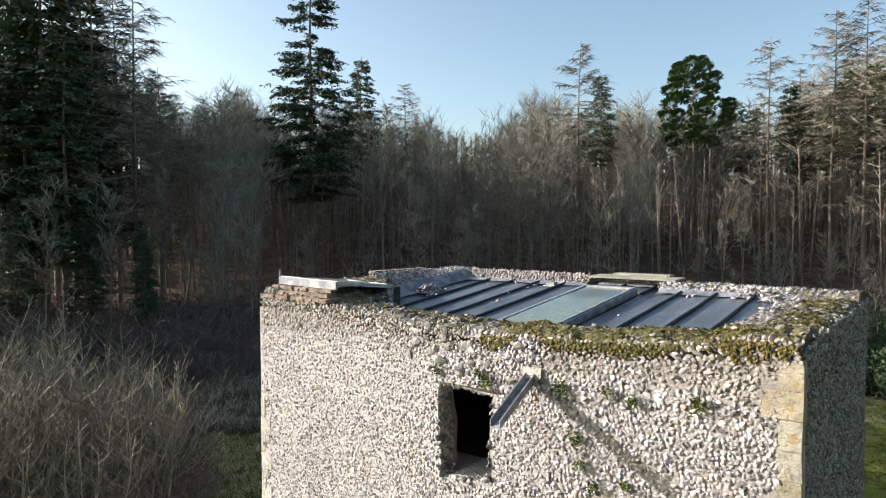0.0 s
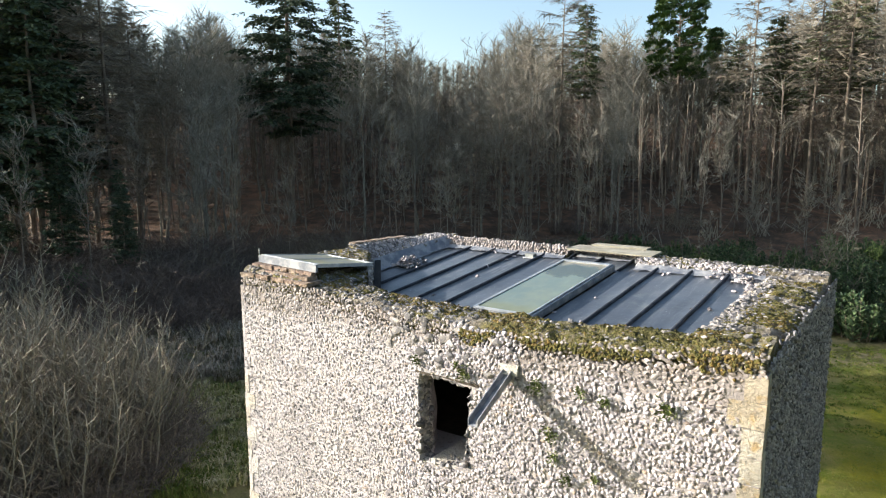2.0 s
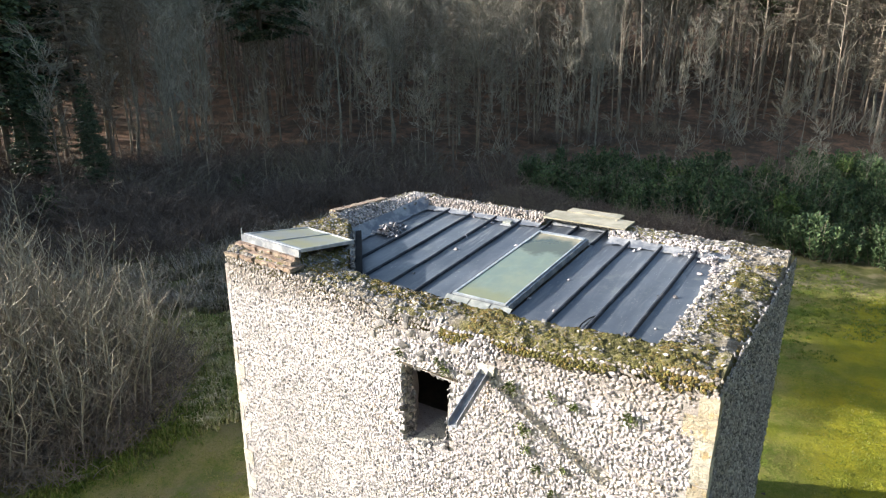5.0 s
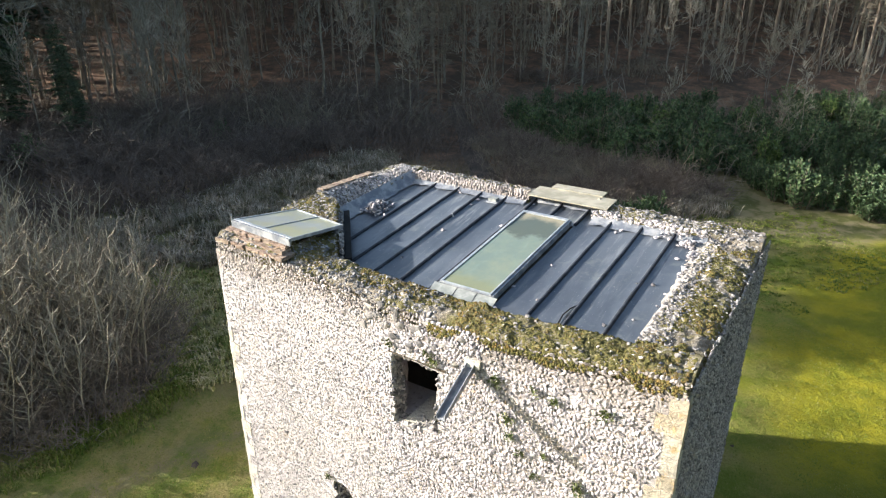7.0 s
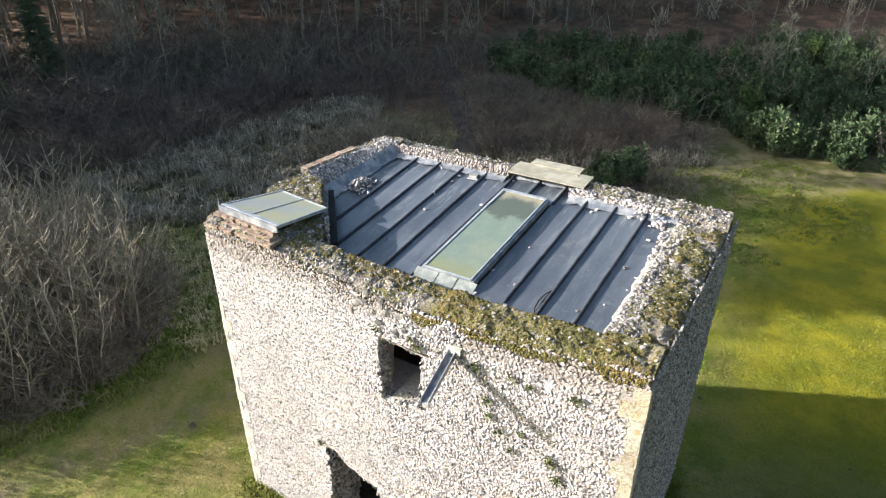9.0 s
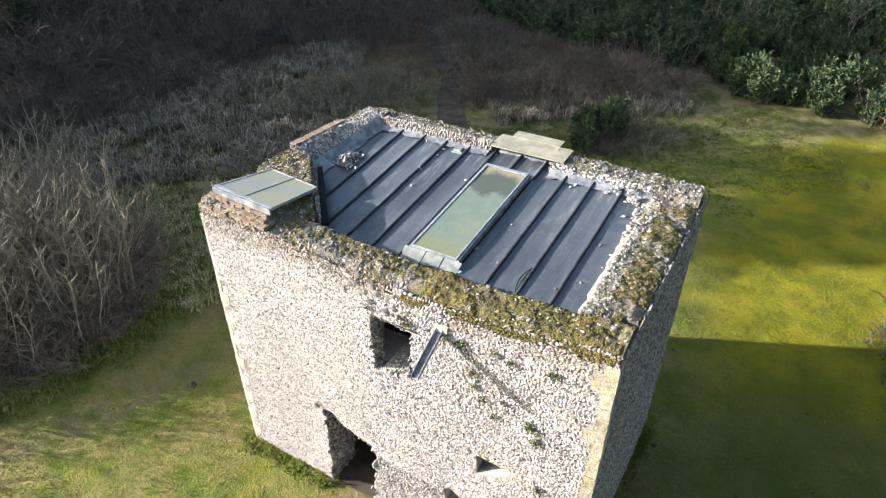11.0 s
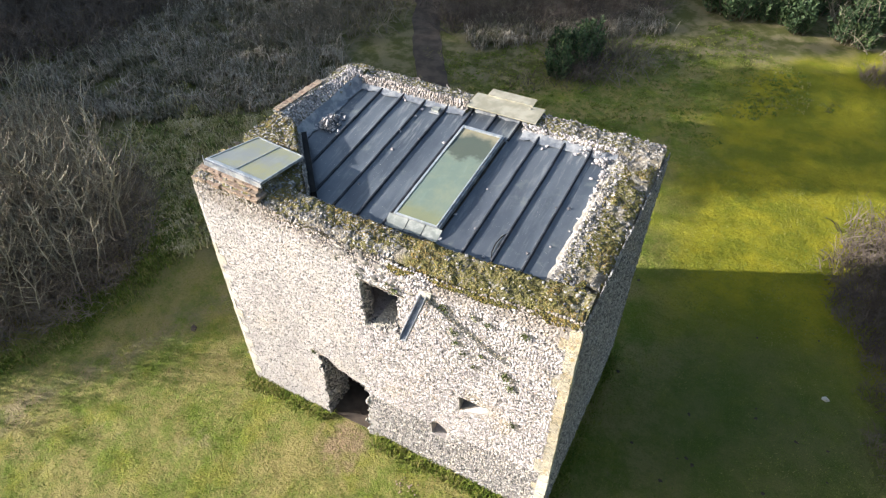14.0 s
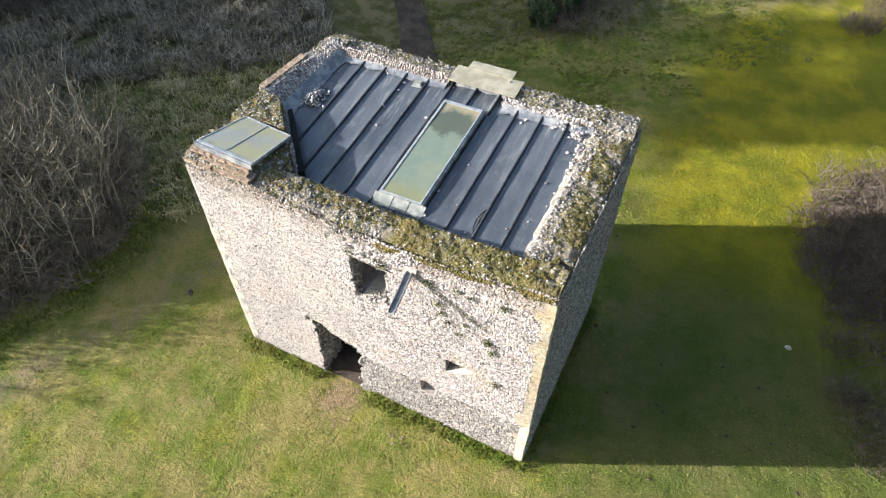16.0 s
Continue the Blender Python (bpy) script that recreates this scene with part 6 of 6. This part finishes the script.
def evergreen(seed, height, spread, mat=SHRUB, name="evergreen_shrub", label="bushy dark green evergreen shrub"):
    """A young bushy conifer: upright shoots thick with leaves, ragged outline."""
    r = random.Random(seed)
    bush = thing(name, label, "shrub", "evergreens before the wood")
    st, lf = Geo(), Geo()
    for k in range(34):
        a, rad = r.uniform(0, 6.28), spread * 0.5 * math.sqrt(r.random())
        h = height * (1.05 - 0.55 * (rad / (spread * 0.5)) ** 1.5) * r.uniform(0.6, 1.05)
        p = Vector((rad * 0.6 * math.cos(a), rad * 0.6 * math.sin(a), 0))
        q = Vector((rad * math.cos(a), rad * math.sin(a), h))
        st.tube([p, p.lerp(q, 0.5), q], [0.03, 0.02, 0.006], 3, cap=False)
        for j in range(46):
            t = r.random() ** 0.6
            b = p.lerp(q, t)
            ang = r.uniform(0, 6.28)
            w = Vector((math.cos(ang), math.sin(ang), r.uniform(0.3, 1.3))) * r.uniform(0.18, 0.40) * (1.2 - 0.6 * t)
            perp = w.cross(Vector((r.gauss(0, 1), r.gauss(0, 1), 1))).normalized() * 0.055
            lf.add([tuple(b - perp * 0.4), tuple(b + w * 0.5 + perp), tuple(b + w), tuple(b + w * 0.5 - perp)], [(0, 1, 2, 3)])
    part("stems", st, BARK_BROWN, bush, kind="stuff")
    part("leaves", lf, mat, bush, kind="stuff")
    return bush


for i in range(3):
    FORMS["coppice%d" % i] = (coppice(100 + i, 30, 5.0, 4.2), -1)
    FORMS["thicket%d" % i] = (thicket(110 + i, 1.7, 4.2), 1.7)
    FORMS["brown%d" % i] = (thicket(115 + i, 1.5, 3.6, 50, TWIG_LARCH, "dead_bracken", "brown mound of dead scrub and bracken"), 1.5)
for i in range(2):
    FORMS["bank%d" % i] = (thicket(150 + i, 1.5, 3.2, 130, BANKSTEM, "bramble_bank", "grey-brown tangled bramble bank beside the lawn"), 1.5)
    FORMS["under%d" % i] = (thicket(160 + i, 1.4, 3.4, 190, COPPICE_TWIG, "undergrowth", "dense low grey-brown twiggy undergrowth beside the lawn"), 1.4)
    FORMS["dense%d" % i] = (thicket(140 + i, 1.5, 3.2, 150), 1.5)
for i in range(4):
    FORMS["ever%d" % i] = (evergreen(120 + i, 3.0, (2.4, 3.0, 2.0, 2.7)[i]), 3.0)
FORMS["young_fir"] = (evergreen(130, 3.4, 2.2, PINE, "young_pine", "young bright green bushy pine"), 3.4)

for u, v, h in ((20.5, -12.5, 5.3), (22.5, -15.5, 5.6), (19.0, -15.8, 5.0), (17.5, -13.6, 4.6), (24.0, -18.5, 5.6), (20.5, -19.0, 5.2), (17.2, -17.5, 4.6), (22.0, -11.8, 4.4), (25.5, -14.5, 5.0), (16.3, -15.4, 3.8), (24.0, -22.5, 5.4), (19.2, -11.2, 4.4), (18.2, -10.4, 4.0), (20.2, -9.9, 4.5), (21.8, -10.2, 4.4), (17.0, -12.0, 3.8), (19.0, -13.0, 4.8), (23.5, -12.6, 4.8), (28, -20, 6.0), (28.5, -25, 6.4)):
    plant(rnd.choice(("coppice0", "coppice1", "coppice2")), u, v, h * 1.12)
for u, v, h in ((16.4, -12.6, 1.4), (18.5, -10.5, 1.6), (20.8, -9.6, 1.5), (16.0, -15.2, 1.5), (18.2, -13.8, 1.9), (21.5, -12.5, 2.0), (23.5, -10.6, 1.5), (15.0, -17.5, 1.6), (18.0, -18.0, 1.9)):
    plant(rnd.choice(("thicket0", "thicket1", "thicket2")), u, v, h)
# low twiggy undergrowth round the feet of the tall shrubs
for u, v, h in ((16.4, -11.6, 1.1), (17.2, -10.0, 1.2), (18.8, -9.1, 1.3), (20.6, -9.0, 1.3), (22.2, -9.4, 1.2), (16.2, -13.4, 1.2), (15.8, -15.2, 1.3), (17.8, -12.0, 1.5), (19.6, -10.6, 1.5), (15.6, -17.4, 1.3), (21.2, -11.2, 1.6), (17.6, -14.6, 1.5), (17.2, -16.6, 1.5), (19.4, -13.2, 1.7), (19.2, -16.4, 1.6), (21.4, -14.0, 1.7)):
    plant(rnd.choice(("under0", "under1")), u, v, h)
# the bramble bank east of the building, and dark mounds behind the tussocks
for u, v, h in ((6.2, 14.2, 0.7), (7.0, 14.2, 0.6), (8.4, 15.2, 0.7), (9.8, 16.4, 0.8), (5.0, 13.8, 0.6), (4.2, 14.8, 0.8), (5.2, 15.4, 0.9), (11.2, 18.0, 0.9), (12.6, 19.4, 0.9), (14.0, 21.0, 1.0), (8.0, 17.2, 1.2), (9.6, 18.2, 1.4), (11.2, 19.2, 1.5), (13.0, 20.4, 1.6), (6.0, 15.6, 0.9), (15.2, 22.6, 1.0), (6.6, 17.2, 1.1)):
    plant(rnd.choice(("bank0", "bank1")), u, v, h)
for u, v, h in (
                (37, -14, 2.0), (39, -12.5, 2.1), (41, -11, 2.0), (43, -13, 2.2), (45, -10, 2.0), (47, -8.4, 2.1), (49, -7, 2.0), (39, -17, 2.2), (36, -18, 2.0), (42, -17, 2.3), (46, -14, 2.2), (50, -10.5, 2.3), (35, -20.5, 2.0), (51.5, -4.6, 2.0), (32.5, -18, 1.9), (49, -3.4, 1.9)):
    plant(rnd.choice(("dense0", "dense1")), u, v, h)
for k in range(40):
    plant(rnd.choice(("thicket0", "thicket1", "dense1")), rnd.uniform(44, 68), rnd.uniform(-42, 2), rnd.uniform(1.6, 2.8))
# young conifers under the edge of the wood
for u, v, h in ((45, -36, 13), (47, -31, 11), (49, -27, 10), (46, -41, 14), (52, -24, 9), (51, -33, 13), (48, -22, 8), (54, -29, 12)):
    plant("fir1", u, v, h)
# belts of dark scrub before the wood
count = 0
while count < 110:
    v = rnd.uniform(-42, 17)
    u = rnd.uniform(32, 60) if v < 3.2 else rnd.uniform(33, 62)
    if abs(v - path_mid(u)) < 1.25 and u < 66:
        continue
    if v > 11 and u > 45:
        continue
    if u < 46 and max(-15, -15 + (u - 34)) < v < 3 or u < 41 and 5 < v < 20:
        continue
    if not free(u, v, 1.5):
        continue
    brown = 5 < v and u < 48 or (-6 < v < 2 and u < 38)
    plant(rnd.choice(("brown0", "brown1", "brown2") if brown and rnd.random() < 0.6 else ("thicket0", "thicket1", "thicket2")), u, v, rnd.uniform(1.0, 2.3))
    count += 1
for u, v in ((35.8, -2.2), (37.4, -0.4), (36.4, 2.2), (38.6, 1.8), (38.2, -2.4), (35.4, 0.4), (39.6, 0.2), (37.2, 1.0), (36.6, -1.2)):
    plant(rnd.choice(("brown0", "brown1", "brown2")), u, v, rnd.uniform(1.4, 2.0))
for u, v, h in ((11.1, 16.6, 1.1), (12.3, 17.4, 1.3), (9.7, 16.0, 0.8), (13.6, 18.6, 1.4), (11.5, 19.2, 1.4), (9.2, 17.6, 1.0), (14.4, 21.0, 1.5), (12.6, 21.4, 1.5), (8.0, 16.6, 0.7), (10.2, 20.6, 1.3), (10.6, 16.9, 1.2), (12.0, 18.0, 1.5), (11.0, 18.2, 1.4), (13.0, 19.6, 1.6), (9.4, 18.4, 1.2), (11.8, 16.4, 1.0), (13.4, 17.4, 1.3), (10.0, 19.2, 1.5), (14.8, 19.4, 1.5), (8.6, 19.6, 1.2), (12.4, 20.2, 1.6), (25.6, 27.5, 1.2), (26.8, 30.0, 1.3), (25.0, 31.0, 1.2), (24.0, 34.0, 1.4)):
    plant(rnd.choice(("bank0", "bank1", "dense0")), u, v, h * 0.85)
# evergreens in front of the wood, on the right
count = 0
while count < 330:
    v = rnd.uniform(10.5, 62)
    lo = lerp(51, 38, min(1, (v - 10.5) / 9)) if v < 19.5 else lerp(38, 29, min(1, (v - 19.5) / 8))
    u = rnd.uniform(lo, 60)
    if not free(u, v, 1.05):
        continue
    kind = rnd.choices(("ever0", "ever1", "ever2", "ever3", "young_fir", "brown0"), (4, 4, 4, 4, 1, 1.5))[0]
    plant(kind, u, v, rnd.uniform(1.7, 3.3))
    count += 1
for kind, u, v, h in (("ever1", 29.0, 11.4, 2.1), ("ever3", 30.0, 12.6, 2.6), ("ever0", 31.0, 13.6, 2.5), ("ever2", 30.8, 12.0, 2.2), ("brown1", 29.0, 14.4, 1.8), ("brown0", 30.2, 15.0, 1.6), ("thicket2", 29.8, 13.6, 2.0), ("dense0", 29.4, 12.4, 1.4), ("thicket1", 28.2, 11.6, 1.0), ("thicket0", 28.4, 9.4, 0.8), ("ever1", 30.2, 28.6, 2.6), ("ever2", 31.0, 30.2, 3.0), ("ever1", 45, -24, 2.5), ("ever2", 48, -19, 2.2), ("ever0", 52, -13, 2.0), ("ever3", 42, -30, 3.0)):
    plant(kind, u, v, h)
# grey-brown brambles between the path and the evergreens
count = 0
while count < 62:
    u, v = rnd.uniform(34.5, 50), rnd.uniform(7.2, 19)
    if v > 7.5 + (51 - u) * 0.95 or abs(v - path_mid(u)) < 1.35 or not free(u, v, 0.95):
        continue
    plant(rnd.choice(("dense0", "dense1", "brown0", "brown1", "under0")), u, v, rnd.uniform(1.0, 2.0))
    count += 1
# fine dark underwood along the foot of the trees
count = 0
while count < 95:
    v = rnd.uniform(-46, 44)
    u = wood_edge(v) + rnd.uniform(-8, 9)
    if (abs(v - path_mid(u)) < 2.2 and u < 72) or (v > 8 and 60 < u < 71) or not free(u, v, 1.3):
        continue
    plant(rnd.choice(("thicket0", "thicket2", "dense0", "brown1", "brown2")), u, v, rnd.uniform(1.8, 3.8))
    count += 1
count = 0
while count < 46:
    u, v = rnd.uniform(43, 60), rnd.uniform(-48, -14)
    if free(u, v, 1.2):
        plant(rnd.choice(("dense0", "dense1", "thicket1", "brown0")), u, v, rnd.uniform(1.8, 4.2))
        count += 1
# thin pale birch poles among the evergreens
for u, v, h in ((44, 28, 6), (46, 31, 7), (40, 33, 6.5), (48, 36, 7), (50, 22, 6), (38, 38, 6)):
    plant("slim1", u, v, h, None, rnd.gauss(0, 0.15))


def blades(name, label, spots, mat, lo, hi, width, per, category="grass"):
    """Tufts of grass blades joined in one mesh."""
    g = Geo()
    for x, y, k in spots:
        z = rise(x, y) - 0.01
        for j in range(per):
            a = rnd.uniform(0, 6.28)
            h = rnd.uniform(lo, hi) * k
            o = Vector((x + rnd.gauss(0, 0.13 * k), y + rnd.gauss(0, 0.13 * k), z))
            out = Vector((math.cos(a), math.sin(a), 0))
            sd = Vector((-math.sin(a), math.cos(a), 0)) * width
            m = o + out * h * 0.3 + Vector((0, 0, h * 0.75))
            e = o + out * h * rnd.uniform(0.6, 1.0) + Vector((0, 0, h * rnd.uniform(0.6, 1.05)))
            g.add([tuple(o - sd), tuple(o + sd), tuple(m + sd * 0.7), tuple(m - sd * 0.7), tuple(e)], [(0, 1, 2, 3), (3, 2, 4)])
    ob = link_mesh(name, g, mat)
    return tagged(ob, label, category, kind="stuff")


def tussock_land(u, v):
    """Where the pale grass stands: west of the path before the brambles, and a belt east of it."""
    return 28 < u < 47 and max(-15.5, -15 + (u - 34)) < v < 0.5 or 32.5 < u < 35.5 and 7.5 < v < 19


def rough_land(u, v):
    return 17.5 < u < 29.5 and -12.5 + 0.3 * (u - 20) < v < 2.2 - 0.25 * (29 - u) or 23.5 < u < 33 and 5.6 < v < 24


spots = []
while len(spots) < 2000:
    u, v = rnd.uniform(28, 47), rnd.uniform(-16, 21)
    if tussock_land(u, v) and noise.noise((u * 0.22, v * 0.22, 3)) > -0.5:
        spots.append((*UV(u, v)[:2], rnd.uniform(0.6, 1.35)))
blades("tussock_grass", "pale dry tussocks of long winter grass", spots, STRAW, 0.3, 0.7, 0.026, 14)
spots = []
while len(spots) < 4800:
    u, v = rnd.uniform(17, 33), rnd.uniform(-14, 24)
    if rough_land(u + 3.2 * noise.noise((u * 0.3, v * 0.3, 1)), v + 4.5 * noise.noise((u * 0.25, v * 0.25, 2)) if v > 4 else v) and noise.noise((u * 0.35, v * 0.35, 6)) > -0.5:
        spots.append((*UV(u, v)[:2], rnd.uniform(0.5, 1.3) * (0.45 if v > 4 else 1.0)))
short = [q for q in spots if 0.802 * q[0] + 0.598 * q[1] > 4]
spots = [q for q in spots if 0.802 * q[0] + 0.598 * q[1] <= 4]
blades("rough_turf", "short uneven green and brown grass past the lawn", short, BLADE, 0.08, 0.22, 0.022, 12)
blades("rough_grass", "mixed green and brown rough grass in mounded clumps", spots, MIXGRASS, 0.10, 0.30, 0.026, 16)
spots = []
while len(spots) < 20000:
    x, y = rnd.uniform(-21, 11), rnd.uniform(-1.5, 26)
    if -10.6 < x < -0.7 and 7.7 < y < 14.2 or noise.noise((x * 0.5, y * 0.5, 8)) < -0.4:
        continue
    spots.append((x, y, rnd.uniform(0.5, 1.2)))
blades("turf_tufts", "short green tufts standing in the turf", spots, BLADE, 0.02, 0.065, 0.013, 6)


# lush uneven grass where the lawn meets the undergrowth
spots = []
while len(spots) < 900:
    u = rnd.uniform(11.5, 22)
    v = -10.2 - 3.2 * (15.3 - u) / 2 if u < 15.3 else lerp(-10.2, -7.5, min(1, (u - 15.3) / 2.8))
    v += 0.9 + abs(rnd.gauss(0, 0.7)) - 1.2
    spots.append((*UV(u, v)[:2], rnd.uniform(0.5, 1.3)))
blades("edge_grass", "lush uneven grass at the edge of the undergrowth", spots, BLADE, 0.08, 0.24, 0.018, 9)
# longer grass along the foot of the walls
spots = []
for k in range(520):
    s = rnd.uniform(-0.2, 9.5)
    if 2.7 < s < 4.4:
        continue
    p = FRONT.at(s, 0.0, abs(rnd.gauss(0.05, 0.12)))
    spots.append((p.x, p.y, rnd.uniform(0.5, 1.2)))
for k in range(260):
    p = EAST.at(rnd.uniform(0, 6.0), 0.0, abs(rnd.gauss(0.05, 0.10)))
    spots.append((p.x, p.y, rnd.uniform(0.5, 1.1)))
blades("wall_foot_grass", "longer lush grass along the foot of the wall", spots, BLADE, 0.10, 0.26, 0.014, 9)


def wall_plant(s, z, k):
    """A small leafy plant rooted in the wall."""
    p = FRONT.at(s, z, 0.03)
    ob = thing("wall_plant", "small green plant rooted between the flints", "plant", "plants on the wall", at=tuple(p))
    g = Geo()
    for i in range(int(110 * k)):
        a = rnd.uniform(0, 6.28)
        d = Vector((math.cos(a), -abs(rnd.gauss(0.5, 0.4)), math.sin(a) * 0.7 + 0.1)) * rnd.uniform(0.03, 0.085) * k
        w = d.cross(Vector((0, 1, 0.3))).normalized() * 0.013
        o = Vector((rnd.gauss(0, 0.055 * k), -abs(rnd.gauss(0, 0.02)), rnd.gauss(0, 0.06 * k)))
        g.add([tuple(o), tuple(o + d * 0.55 + w), tuple(o + d), tuple(o + d * 0.55 - w)], [(0, 1, 2, 3)])
    part("leaves", g, FERN, ob)
    return ob


for s, z, k in ((5.45, 6.92, 0.9), (6.62, 6.98, 0.9), (7.25, 7.02, 0.6), (7.58, 6.96, 0.7), (8.35, 7.05, 0.9), (6.85, 6.35, 0.9), (6.9, 6.05, 0.7), (7.1, 5.8, 0.7), (8.05, 5.55, 1.1), (8.2, 5.2, 1.0), (8.35, 3.8, 0.9), (7.5, 5.9, 0.6), (4.55, 6.95, 0.7), (2.7, 2.98, 0.7), (5.3, 7.0, 0.6), (7.35, 5.45, 0.6)):
    wall_plant(s, z, k)


# bits lying on the grass
for name, label, x, y, w, mat in (("pale_stone_lump", "single pale stone lying on the shaded lawn", 5.47, 15.07, 0.11, ASHLAR),):
    me = stones([(0, 0, 0)], [(w, 0.7 * w)], [(0, 0, 1)], rng, 0.6)
    me.materials.append(mat)
    ob = new(name, me)
    ob.location = (x, y, rise(x, y) + 0.02)
    tagged(ob, label, "stone")
for k in range(22):
    x, y = -4.55 + rnd.gauss(0, 0.16), 6.91 + rnd.gauss(0, 0.14)
    w = rnd.uniform(0.015, 0.035)
    me = stones([(0, 0, 0)], [(w, 0.8 * w)], [(0, 0, 1)], rng, 0.5)
    me.materials.append(BRICK)
    ob = new("brick_fragment", me)
    ob.location = (x, y, rise(x, y) + 0.012)
    tagged(ob, "small broken red brick fragment on the grass", "rubble", "brick fragments on the lawn")
for k in range(26):
    x, y = rnd.uniform(-1, 7), rnd.uniform(8.5, 18)
    w = rnd.uniform(0.025, 0.07)
    me = stones([(0, 0, 0)], [(w, 0.8 * w)], [(0, 0, 1)], rng, 0.5)
    me.materials.append(PATH)
    ob = new("molehill", me)
    ob.location = (x, y, rise(x, y) + 0.012)
    tagged(ob, "small dark clod of earth on the lawn", "earth clod", "clods on the lawn")
me = stones([(0, 0, 0)], [(0.15, 0.12)], [(0, 0, 1)], rng, 0.5)
me.materials.append(PATH)
ob = new("molehill", me)
ob.location = (-13.5, 8.61, rise(-13.5, 8.61) + 0.02)
tagged(ob, "dark heap of earth on the trodden strip", "molehill")
